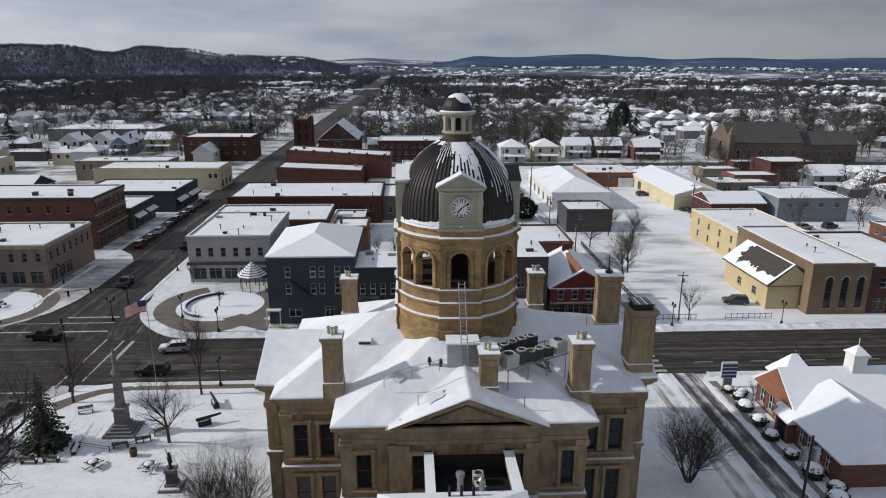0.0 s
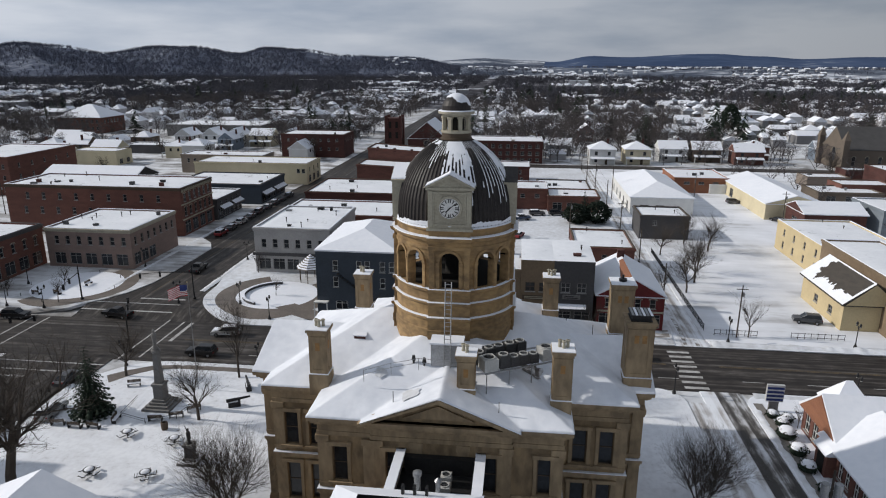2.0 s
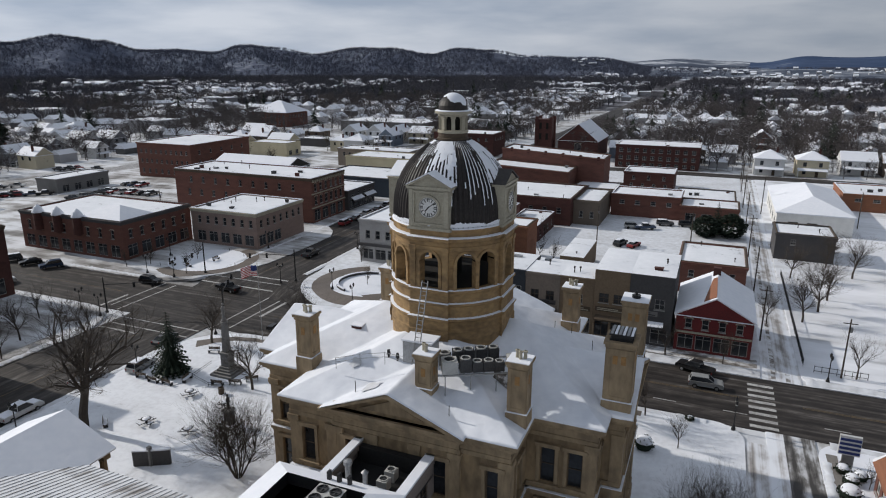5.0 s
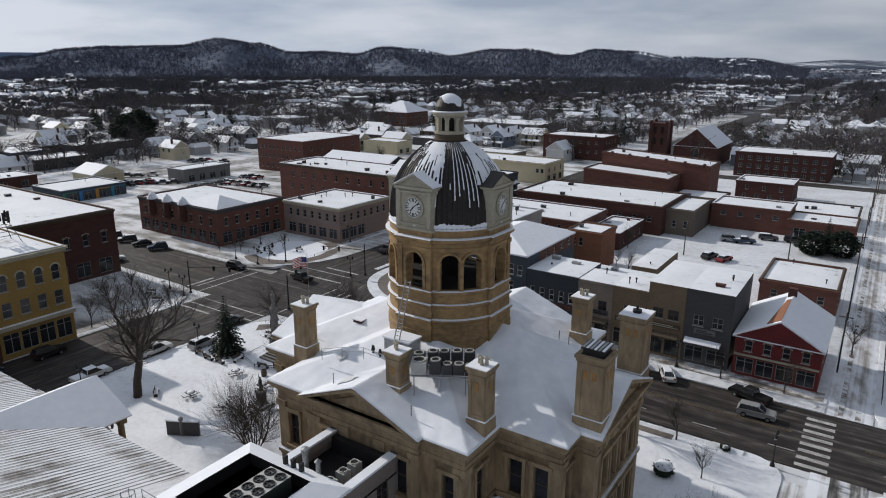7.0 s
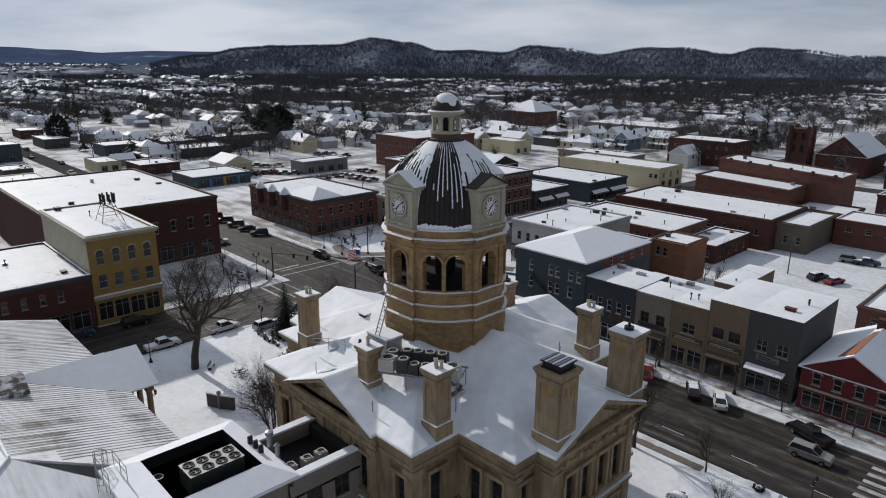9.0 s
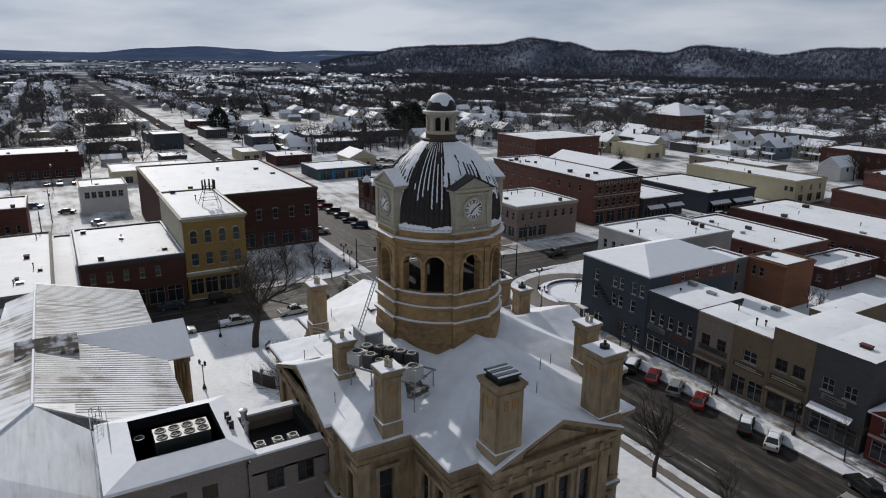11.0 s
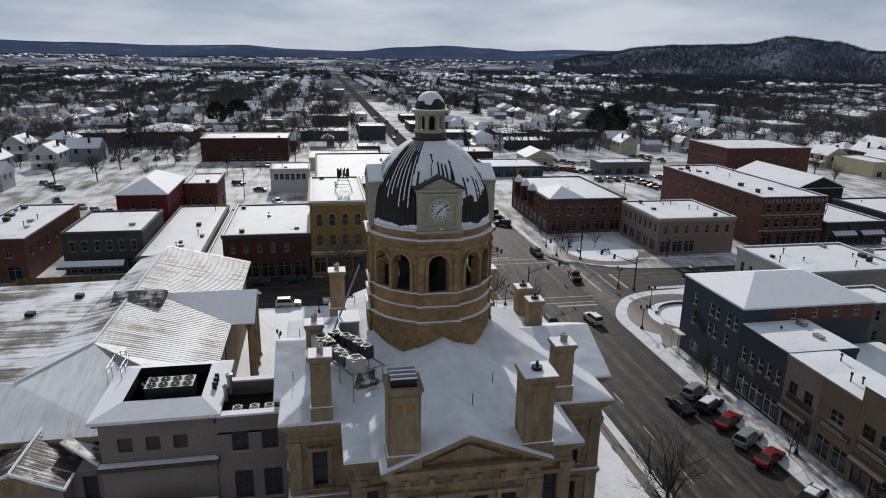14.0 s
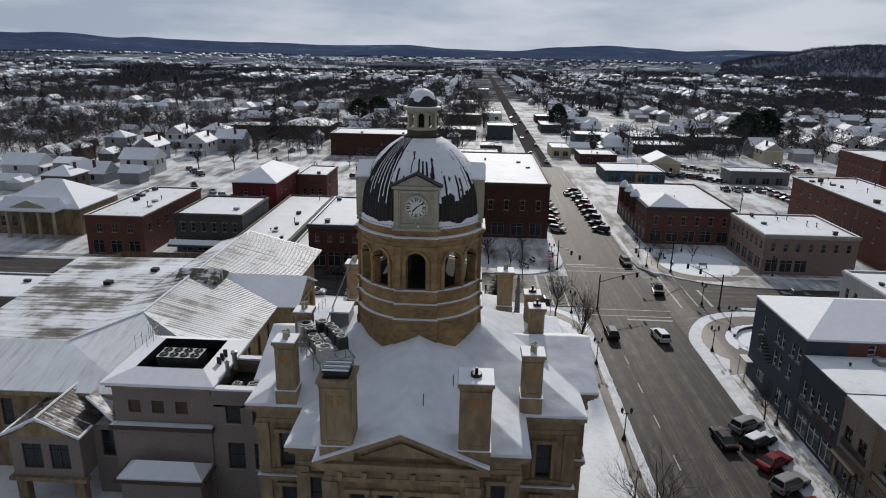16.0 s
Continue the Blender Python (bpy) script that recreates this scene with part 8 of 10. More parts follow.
# clipped shrubs by the bank
for i, (x, y, r) in enumerate(((44.6, 82.6, .8), (45.2, 80.6, .9), (46.2, 81.8, .8), (44.6, 77.6, 1.2), (44.6, 74.0, 1.1), (44.4, 70.6, 1.0), (44.6, 66.5, .9), (45.0, 62.8, 1.3), (46.0, 60.0, 1.0), (44.8, 58.0, 1.2), (28.0, 88.0, .5), (23.2, 79.0, 1.2))):
    t = thing("shrub", "low clipped dark shrub capped with snow", "shrub", x, y, 0.15, group="shrubs")
    b, c = M(), M()
    rng = random.Random(i)
    for k in range(160):
        a, v = rng.uniform(0, 2 * math.pi), rng.random()
        rr = r * math.sin(math.pi * (0.2 + 0.6 * v)) * rng.uniform(.85, 1.05)
        p = Vector((x + rr * math.cos(a), y + rr * math.sin(a), .15 + 1.1 * r * v))
        b.add([p + Vector((rng.uniform(-.25, .25), rng.uniform(-.25, .25), rng.uniform(-.2, .2))) for _ in range(3)], [(0, 1, 2)])
    b.lathe(x, y, ((r * .7, .15), (r * .9, .15 + r * .4), (r * .6, .15 + r * .9)), 10)
    b.make("foliage", FIR, t)
    c.lathe(x, y, ((r * .85, .15 + r * .75), (r * .7, .15 + r * 1.08), (r * .35, .15 + r * 1.2), (0, .15 + r * 1.22)), 10)
    c.make("snow_cap", SNOW, t, smooth=True)

# ---- cars ----
LAMP_W = material("headlamp_glass", (0.6, 0.6, 0.6), (0.5, 0.5, 0.5), 0.2)
LAMP_R = material("tail_lamp", (0.25, 0.01, 0.01), (0.2, 0.01, 0.01), 0.3)
CARS = {}
CAR_SHAPES = {"sedan": (4.6, 1.75, [(-2.3, .35), (-2.3, .8), (-2.1, .95), (-1.0, 1.0), (1.45, .98), (2.15, .88), (2.3, .7), (2.3, .35)], [(-1.75, .98), (-1.0, 1.42), (.35, 1.42), (1.15, .98)]),
              "suv": (4.7, 1.85, [(-2.35, .4), (-2.35, .95), (-2.25, 1.1), (1.3, 1.1), (2.2, 1.0), (2.35, .8), (2.35, .4)], [(-2.2, 1.1), (-1.95, 1.72), (.3, 1.72), (1.1, 1.1)]),
              "pickup": (5.5, 1.9, [(-2.75, .5), (-2.75, 1.1), (1.5, 1.12), (2.6, 1.05), (2.75, .85), (2.75, .5)], [(-.9, 1.12), (-.75, 1.8), (.6, 1.8), (1.4, 1.12)])}


def car(shape, paint, x, y, turn, snowy=False, z=0.01, label="", plain=False):
    """A parked car; its front points along local +x."""
    m = Matrix.Translation((x, y, z)) @ pose(0, 0, 0, 0, 0, turn)
    key = (shape, paint, snowy, plain)
    if key not in CARS:
        L, W, low_, cab = CAR_SHAPES[shape]
        t = thing("car", "%s %s%s" % (paint, {"sedan": "sedan car", "suv": "sport utility car", "pickup": "pickup truck"}[shape], " capped with snow on the street" if snowy else " on the slushy street"), "car", group="cars of the town")
        w2 = W / 2
        b = M()
        n = len(low_)
        secs = [(-w2 + .12, -.06), (-w2, 0), (w2, 0), (w2 - .12, -.06)]
        vs = [(px * (1 if k in (1, 2) else .97), yy, pz + (dz if pz > .6 else -dz * .5)) for k, (yy, dz) in enumerate(secs) for px, pz in low_]
        fs = [(k * n + i, k * n + (i + 1) % n, (k + 1) * n + (i + 1) % n, (k + 1) * n + i) for k in range(3) for i in range(n)]
        fs += [tuple(range(n)), tuple(range(4 * n - 1, 3 * n - 1, -1))]
        b.add(vs, fs).make("body", CAR_PAINTS[paint], t)
        c = M()
        k4 = [(px, pz) for px, pz in cab]
        vs = [(px, s * (w2 - (.10 if pz < 1.3 else .26)), pz) for s in (-1, 1) for px, pz in k4]
        c.add(vs, [(0, 1, 2, 3), (7, 6, 5, 4), (0, 1, 5, 4), (2, 3, 7, 6)]).make("cabin_glass", GLASS, t)
        zt = cab[1][1]
        r = M()
        x0, x1 = cab[1][0] - .05, cab[2][0] + .06
        r.add([(x0, -w2 + .24, zt - .02), (x1, -w2 + .24, zt - .02), (x1, w2 - .24, zt - .02), (x0, w2 - .24, zt - .02), (x0 + .1, -w2 + .36, zt + .05), (x1 - .1, -w2 + .36, zt + .05), (x1 - .1, w2 - .36, zt + .05), (x0 + .1, w2 - .36, zt + .05)],
              [(4, 5, 6, 7), (0, 1, 5, 4), (1, 2, 6, 5), (2, 3, 7, 6), (3, 0, 4, 7)])
        r.make("roof", SNOW if snowy else CAR_PAINTS[paint], t, "snow on the roof" if snowy else "")
        p = M()
        for s in (-1, 1):
            for (ax, az), (bx, bz) in ((cab[0], cab[1]), (cab[2], cab[3])):
                p.tube((ax, s * (w2 - .10), az), (bx, s * (w2 - .25), bz), .05, n=4)
        if not plain:
            p.make("window_frame", CAR_PAINTS[paint], t)
        if shape == "pickup":
            M().box(-2.62, -w2 + .15, 1.0, -.98, w2 - .15, 1.13).make("bed", SNOW if snowy else BLACK_METAL, t)
        if snowy and not plain:
            M().box(1.2, -w2 + .25, CAR_SHAPES[shape][2][-4][1] - .02, L / 2 - .35, w2 - .25, CAR_SHAPES[shape][2][-4][1] + .08).make("bonnet_snow", SNOW, t)
        for sx in (-1, 1):
            for sy in (-1, 1):
                wx, wy = sx * L * .31, sy * (w2 - .1)
                wh = M().tube((wx, wy - .12, .34), (wx, wy + .12, .34), .34, n=14)
                tyre = wh.make("wheel", RUBBER, t)
                if not plain:
                    M().tube((wx, wy + sy * .121, .34), (wx, wy + sy * .135, .34), .21, n=10).make("rim", GREY_METAL, tyre)
        for sy in (-1, 1) if not plain else ():
            M().box(L / 2 - .1, sy * (w2 - .3) - .18, .66, L / 2 + .012, sy * (w2 - .3) + .18, .82).make("headlight", LAMP_W, t)
            M().box(-L / 2 - .012, sy * (w2 - .2) - .12, .72, -L / 2 + .1, sy * (w2 - .2) + .12, .95).make("tail_light", LAMP_R, t)
        CARS[key] = t
    else:
        t = copy_thing(CARS[key], Matrix.Identity(4))
    t.matrix_basis = m
    if label:
        tagged(t, label)
    return t


# diagonal parking along the north street
for shape, paint, x, y, turn, sn in (("suv", "silver", -10.6, 103.6, 122, False), ("suv", "black", -6.8, 103.6, 122, True), ("sedan", "red", -2.8, 103.8, 122, False), ("suv", "silver", 1.4, 103.7, 120, False), ("sedan", "red", 5.5, 103.7, 118, False), ("sedan", "black", 12.7, 103.7, 120, True),
                                     ("sedan", "white", 16.6, 103.6, 116, True), ("pickup", "black", 28.0, 103.4, 160, False), ("sedan", "black", -7.2, 99.6, 185, False), ("suv", "white", -38.0, 100.0, 188, True), ("suv", "silver", 29.6, 98.8, 2, False)):
    car(shape, paint, x, y, turn, sn)
# the junction and the main street
for shape, paint, x, y, turn, sn in (("pickup", "black", -61.0, 105.5, 172, False), ("suv", "black", -38.5, 92.0, 180, False), ("pickup", "dark grey", -58.0, 131, 92, False), ("suv", "silver", -49.4, 72.0, 95, True), ("pickup", "white", -53.4, 66.0, 92, False), ("suv", "black", -66.4, 56.0, 90, False), ("sedan", "dark grey", -53.6, 81.0, 95, False),
                                     ("sedan", "blue", -66.8, 47, 88, False), ("pickup", "white", -53.2, 55.5, 90, True), ("suv", "white", -53.2, 46.5, 90, False), ("sedan", "dark grey", -66.5, 40, 90, False), ("sedan", "white", -53.4, 38, 90, True), ("suv", "black", -66.6, 24, 90, False), ("suv", "black", -79, 103, 3, False)):
    car(shape, paint, x, y, turn, sn)
rng = random.Random(77)
paints = ["black", "dark grey", "silver", "white", "black", "red", "blue", "dark grey"]
for i in range(9):                # west kerb of the street to the north, and the east kerb
    car(rng.choice(("sedan", "suv", "suv")), rng.choice(paints), -66.4, 161 + i * 6.6, 90, rng.random() < .4)
    if i > 1:
        car(rng.choice(("sedan", "suv", "pickup")), rng.choice(paints), -54.6, 141 + i * 9, 90, rng.random() < .4)
for i in range(9):                # diagonal rows on the street to the west
    car(rng.choice(("sedan", "suv", "pickup")), rng.choice(paints), -107 - i * 6.1, 90.8, 62, rng.random() < .35)
    car(rng.choice(("sedan", "suv", "pickup")), rng.choice(paints), -108 - i * 6.6, 102.6, -118, rng.random() < .35)
for x, y, n, dx, dy, turn in ((-217, 156, 4, 3.2, 3.4, 40), (-197, 150, 5, 3.0, 2.6, 40), (-227, 199, 3, 1.4, 3.6, 0), (-166, 156, 5, 0, 3.6, 0), (-163, 170, 5, 3.8, .3, 90), (-172, 183, 3, 3.8, 0, 90), (-195, 145, 4, .2, 3.6, 0), (-257, 200, 4, .4, 4.2, 0), (-257, 124, 4, 0, 4.2, 0), (-214, 200, 3, 0, 3.6, 0),
                              (-279, 76, 3, 3.8, 0, 90), (-182, -41, 3, 5.5, 4.5, 40), (-150, -26, 5, 4.2, 5.0, 30), (-234, -32, 4, 0, 8.5, 0), (-175, 25, 2, 12, 8, 70), (-142, 40, 1, 0, 0, 20), (-215, 28, 3, 0, 4.4, 0), (-348, -14, 3, 0, 4.4, 0), (-130, 220, 4, 4.6, 0, 90), (-292, 190, 3, 5, 0, 80),
                              (7.9, 168.7, 2, 3.2, -.8, 75), (8.8, 187.6, 2, 3.1, 0, 20), (16.2, 194.6, 2, 5.8, .6, 10)):
    for i in range(n):
        if rng.random() < .95:
            car(rng.choice(("sedan", "suv", "pickup")), rng.choice(paints), x + dx * i + rng.uniform(-.3, .3), y + dy * i + rng.uniform(-.4, .4), turn + rng.uniform(-4, 4), rng.random() < .6, 0.16, plain=True)
for x, y, turn in ((62.5, 117.5, 170), (81, 224, 10), (86, 198.5, 120), (110, 175, 15), (118, 176, 20), (-118, -16 + 32, 90)):
    car(rng.choice(("sedan", "suv")), rng.choice(paints), x, y, turn, False, 0.16)
for i in range(11):
    car(rng.choice(("sedan", "suv", "pickup")), rng.choice(paints), -150 - i * 31 - rng.uniform(0, 12), 94.4 if i % 2 else 99.6, 0 if i % 2 else 180, plain=True)

# ---- street furniture ----


def once(cache, key, build, m):
    """Build a thing once at the origin, then copy it."""
    if key not in cache:
        cache[key] = build()
        t = cache[key]
    else:
        t = copy_thing(cache[key], Matrix.Identity(4))
    t.matrix_basis = m
    return t


KIT = {}


def make_lamp():
    t = thing("street_lamp", "black cast-iron street lamp with twin lanterns", "street lamp", group="street lamps")
    M().lathe(0, 0, ((.28, 0), (.28, .2), (.16, .5), (.12, .7), (.08, .8), (.06, 3.6), (.09, 3.65), (.05, 3.8)), 10).make("post", BLACK_METAL, t)
    M().tube((-.55, 0, 3.6), (.55, 0, 3.6), .035, n=6).tube((-.35, 0, 3.3), (-.05, 0, 3.6), .03, n=5).tube((.35, 0, 3.3), (.05, 0, 3.6), .03, n=5).make("arm", BLACK_METAL, t)
    for s in (-.55, .55):
        ln = M().lathe(s, 0, ((.08, 3.62), (.15, 3.7), (.19, 4.15), (.1, 4.3), (.02, 4.42)), 8).make("lantern", BLACK_METAL, t)
        M().lathe(s, 0, ((.155, 3.74), (.175, 4.05)), 8).make("glass", UNIT_PALE, ln)
    return t


for x, y, a in ((-47.9, 86.6, 40), (-49.0, 70.9, 0), (-27.4, 87.6, 90), (33.2, 87.6, 90), (-52.3, 111.3, 20), (-40.6, 112.2, 80), (-32.9, 106.8, 90), (-6.7, 87.4, 90), (-10.8, 107.4, 90), (5.4, 107.3, 90), (17.0, 107.0, 90), (-76.5, 107.0, 60), (-84, 107.0, 90), (-71.5, 46.1, 0), (-71.5, 20, 0), (-49.0, 52, 0),
                (-70.8, 132, 0), (-50.6, 140, 0), (-73.0, 85.2, 30), (-79, 86.2, 60), (42.0 + 4, 107.0, 90), (66, 107.2, 90), (92, 107.2, 90), (-31.6, 46.0, 30), (57, 87.4, 90), (-88, 118, 10)):
    once(KIT, "lamp", make_lamp, Matrix.Translation((x, y, .15)) @ pose(0, 0, 0, 0, 0, a))


def make_signal():
    t = thing("traffic_signal", "dark traffic signal pole with a long mast arm", "traffic signal", group="traffic signals")
    M().lathe(0, 0, ((.3, 0), (.3, .3), (.15, .5), (.11, 6.6), (.05, 6.8)), 10).make("pole", BLACK_METAL, t)
    m = M()
    for i in range(8):
        m.tube((i * 1.2, 0, 5.4 + .5 * math.sin(i / 8 * 1.5)), ((i + 1) * 1.2, 0, 5.4 + .5 * math.sin((i + 1) / 8 * 1.5)), .09 - i * .006, .09 - (i + 1) * .006, n=7)
    m.make("arm", BLACK_METAL, t)
    for u in (5.6, 9.0):
        h_ = M().box(u - .17, -.16, 5.0, u + .17, .12, 6.0).make("signal_head", BLACK_METAL, t)
        for k in range(3):
            M().tube((u, -.17, 5.2 + k * .3), (u, -.28, 5.2 + k * .3), .12, n=8).make("visor", BLACK_METAL, h_)
    return t


for x, y, a in ((-50.4, 113.8, 205), (-73.2, 86.9, 22), (-50.3, 91.7, 120), (-71.4, 110.8, 290)):
    once(KIT, "signal", make_signal, Matrix.Translation((x, y, .15)) @ pose(0, 0, 0, 0, 0, a))


def make_pole():
    t = thing("utility_pole", "weathered wooden utility pole with crossarm", "utility pole", group="utility poles")
    M().tube((0, 0, -.2), (0, 0, 11), .16, .11, 8).make("post", BARK, t)
    M().box(-1.1, -.06, 10.1, 1.1, .06, 10.25).make("crossarm", BARK, t)
    M().tube((.3, 0, 8.6), (.3, 0, 9.5), .2, n=8).make("transformer", GREY_METAL, t)
    return t


for i, (x, y) in enumerate(((37.4, 118), (37.2, 142.7), (36.9, 170), (37, 200), (37, 232), (37, 262), (37.4, 290), (2, 168), (24, 168.5), (66, 215), (84, 190), (42, 226), (-140, 176), (-152, 29), (-120, 27), (-205, 30), (-180, 62), (-230, 120), (-160, 0), (-210, -10), (-112, 140), (-250, 170), (-100, 182), (-210, 260), (48.0, 109.2))):
    once(KIT, "pole", make_pole, Matrix.Translation((x, y, 0.1)) @ pose(0, 0, 0, 0, 0, 90 * (i % 2)) @ Matrix.Scale(.85 + .03 * (i % 6), 4))


def wires(x0, y0, x1, y1, z=10.3):
    m = M()
    for o in (-.9, .9):
        a, b = Vector((x0 + o, y0, z)), Vector((x1 + o, y1, z))
        for i in range(8):
            u0, u1 = i / 8, (i + 1) / 8
            m.tube(a.lerp(b, u0) - Vector((0, 0, 3 * u0 * (1 - u0))), a.lerp(b, u1) - Vector((0, 0, 3 * u1 * (1 - u1))), .018, n=3, cap=False)
    return tagged(m.make("overhead_wire", BLACK_METAL), "thin black overhead wires between poles", "wire", kind="stuff")


for a, b in (((37.4, 118), (37.2, 142.7)), ((37.2, 142.7), (36.9, 170)), ((36.9, 170), (37, 200)), ((37, 200), (37, 232)), ((37, 232), (37, 262))):
    wires(*a, *b, 9.6)


def make_bench():
    t = thing("bench", "park bench with snow on its slats", "bench", group="park benches")
    for k in range(3):
        M().box(-.9, -.25 + k * .17, .42, .9, -.12 + k * .17, .46).make("slat", BROWN_TRIM, t)
    for k in range(3):
        M().box(-.9, .26, .56 + k * .14, .9, .3, .67 + k * .14).make("back_slat", BROWN_TRIM, t)
    for s in (-.8, .8):
        M().box(s - .04, -.25, 0, s + .04, .3, .42).box(s - .04, .24, .42, s + .04, .32, .98).make("leg_frame", BLACK_METAL, t)
    M().box(-.88, -.22, .462, .88, .22, .55).make("snow_cushion", SNOW, t)
    return t


def make_picnic():
    t = thing("picnic_table", "round picnic table with benches under snow", "table", group="picnic tables")
    M().lathe(0, 0, ((.05, .72), (.65, .72), (.65, .76), (.01, .765)), 16).make("tabletop", BLACK_METAL, t)
    M().lathe(0, 0, ((.50, .765), (.44, .85), (.01, .87)), 16).make("table_snow", SNOW, t, smooth=True)
    M().tube((0, 0, 0), (0, 0, .72), .07, n=8).make("stem", BLACK_METAL, t)
    for k in range(4):
        mm = pose(0, 0, 0, 0, 0, 45 + 90 * k)
        M().box(.85, -.45, .42, 1.15, .45, .46, mm).box(.0, -.04, .2, 1.0, .04, .26, mm).box(.96, -.04, .24, 1.04, .04, .42, mm).make("seat", BLACK_METAL, t)
        M().box(.90, -.36, .462, 1.08, .36, .51, mm).make("seat_snow", SNOW, t)
    return t


for x, y, a in ((-40.8, 57.9, 140), (-46.8, 69.6, 190), (-44.2, 69.2, 180), (-41.8, 69.4, 175), (-40.0, 71.4, 100), (-32.8, 73.2, 200), (-35.0, 72.0, 190), (-31.3, 75.0, 215), (-43.0, 80.5, 20), (-78, 113, 160), (-82, 112.4, 170), (-75.5, 119, 90), (-74, 80, 45), (-79, 82, 20)):
    once(KIT, "bench", make_bench, Matrix.Translation((x, y, .15)) @ pose(0, 0, 0, 0, 0, a))
for x, y, a in ((-36.5, 68.1, 10), (-30.0, 67.4, 50), (-36.2, 60.1, 30), (-29.7, 60.4, 70)):
    once(KIT, "picnic", make_picnic, Matrix.Translation((x, y, .15)) @ pose(0, 0, 0, 0, 0, a))
t = thing("litter_bin", "brown slatted litter bin in the snow", "bin", -32.8, 70.2, .15)
M().lathe(-32.8, 70.2, ((.38, .15), (.42, .6), (.42, 1.1), (.3, 1.15), (.3, .9), (.01, .9)), 12).make("body", BROWN_TRIM, t)

# soldiers' monument: stepped base, shaft and figure
mon = thing("monument", "tall grey stone column monument with a statue on top", "monument", -36.2, 75.8, .15)
m = M()
for k, (s, z0, z1) in enumerate(((1.9, .15, .45), (1.5, .45, .75), (1.15, .75, 1.05), (.9, 1.05, 1.4), (.68, 1.4, 3.3), (.8, 3.3, 3.6))):
    m.box(-36.2 - s, 75.8 - s, z0, -36.2 + s, 75.8 + s, z1)
m.make("base", GREY, mon)
M().add([(-36.2 + sx * r, 75.8 + sy * r, z) for z, r in ((3.6, .46), (7.9, .33)) for sx, sy in ((-1, -1), (1, -1), (1, 1), (-1, 1))], [(0, 1, 5, 4), (1, 2, 6, 5), (2, 3, 7, 6), (3, 0, 4, 7), (4, 5, 6, 7)]).make("shaft", GREY, mon)
M().lathe(-36.2, 75.8, ((.36, 7.9), (.58, 8.1), (.58, 8.35), (.42, 8.4), (.42, 8.6), (.3, 8.62)), 12).make("capital", GREY, mon)
st = thing("statue", "small dark statue on top of the column", "statue", -36.2, 75.8, 8.6)
M().lathe(-36.2, 75.8, ((.36, 8.6), (.30, 8.8), (.22, 9.3), (.27, 9.9), (.34, 10.4), (.28, 10.62), (.11, 10.75), (.17, 10.92), (.16, 11.1), (.03, 11.25)), 10).make("figure", GREY, st)
fence = thing("low_rail", "low iron rail round the monument", "fence", -36.2, 75.8, .15)
for a, b in (((-40, 72.4), (-36, 71.2)), ((-40, 72.4), (-40.4, 77)), ((-36, 71.2), (-32.6, 72.8)), ((-32.6, 72.8), (-31.8, 77))):
    r = M().tube((*a, .75), (*b, .75), .035, n=5).tube((*a, .45), (*b, .45), .025, n=5).make("rail", BLACK_METAL, fence)
    M().tube((*a, .1), (*a, .85), .05, n=6).make("post", BLACK_METAL, fence)
ped = thing("pedestal", "dark granite pedestal on snowy steps", "pedestal", -26.2, 64.0, .15)
M().box(-27.4, 62.8, .15, -25.0, 65.2, .4).make("lower_step", GREY, ped)
M().box(-27.25, 62.95, .402, -25.15, 65.05, .5).make("step_snow", SNOW, ped)
M().box(-26.85, 63.35, .5, -25.55, 64.65, .8).make("plinth", GREY, ped)
M().box(-26.68, 63.52, .8, -25.72, 64.48, 2.2).make("block", GREY_D, ped)
M().box(-26.8, 63.4, 2.2, -25.6, 64.6, 2.5).make("cap", GREY, ped)
st = thing("statue", "dark bronze statue on a pedestal", "statue", -26.2, 64.0, 2.5)
M().lathe(-26.2, 64.0, ((.34, 2.5), (.30, 2.6), (.16, 2.72), (.19, 3.2), (.25, 3.7), (.22, 3.95), (.08, 4.08), (.13, 4.2), (.12, 4.36), (.02, 4.46)), 12).tube((-26.25, 64, 3.85), (-26.55, 64.05, 4.75), .06, .04, 6).tube((-26.1, 63.95, 3.85), (-25.85, 63.9, 3.2), .07, .05, 6).make("figure", BLACK_METAL, st)
for x, y, a in ((-26.6, 81.8, 120), (-26.3, 76.9, 25)):
    t = thing("cannon", "old dark cannon on a low stand", "cannon", x, y, .15)
    mm = Matrix.Translation((x, y, .15)) @ pose(0, 0, 0, 0, 0, a)
    M().tube(mm @ Vector((-1.2, 0, .9)), mm @ Vector((1.9, 0, 1.15)), .24, .13, 12).make("barrel", BLACK_METAL, t)
    M().box(-1.0, -.35, 0, .6, .35, .7, mm).make("carriage", BLACK_METAL, t)
    M().box(-.9, -.3, .702, .3, .3, .78, mm).make("snow", SNOW, t)
mem = thing("memorial_wall", "grey stone memorial wall of two panels with a post", "memorial", -28.6, 53.6, .15)
for a, b in (((-30.4, 52.6), (-28.8, 53.4)), ((-28.5, 53.6), (-26.8, 54.6))):
    d = Vector((b[0] - a[0], b[1] - a[1], 0))
    mm = Matrix.Translation((*a, .15)) @ pose(0, 0, 0, 0, 0, math.degrees(math.atan2(d.y, d.x)))
    M().box(0, -.2, 0, d.length, .2, 1.9, mm).make("panel", GREY_D, mem)
    M().box(-.05, -.25, 1.9, d.length + .05, .25, 2.05, mm).make("snow_cap", SNOW, mem)
M().box(-28.85, 53.2, .15, -28.45, 53.6, 2.6).make("post", GREY, mem)

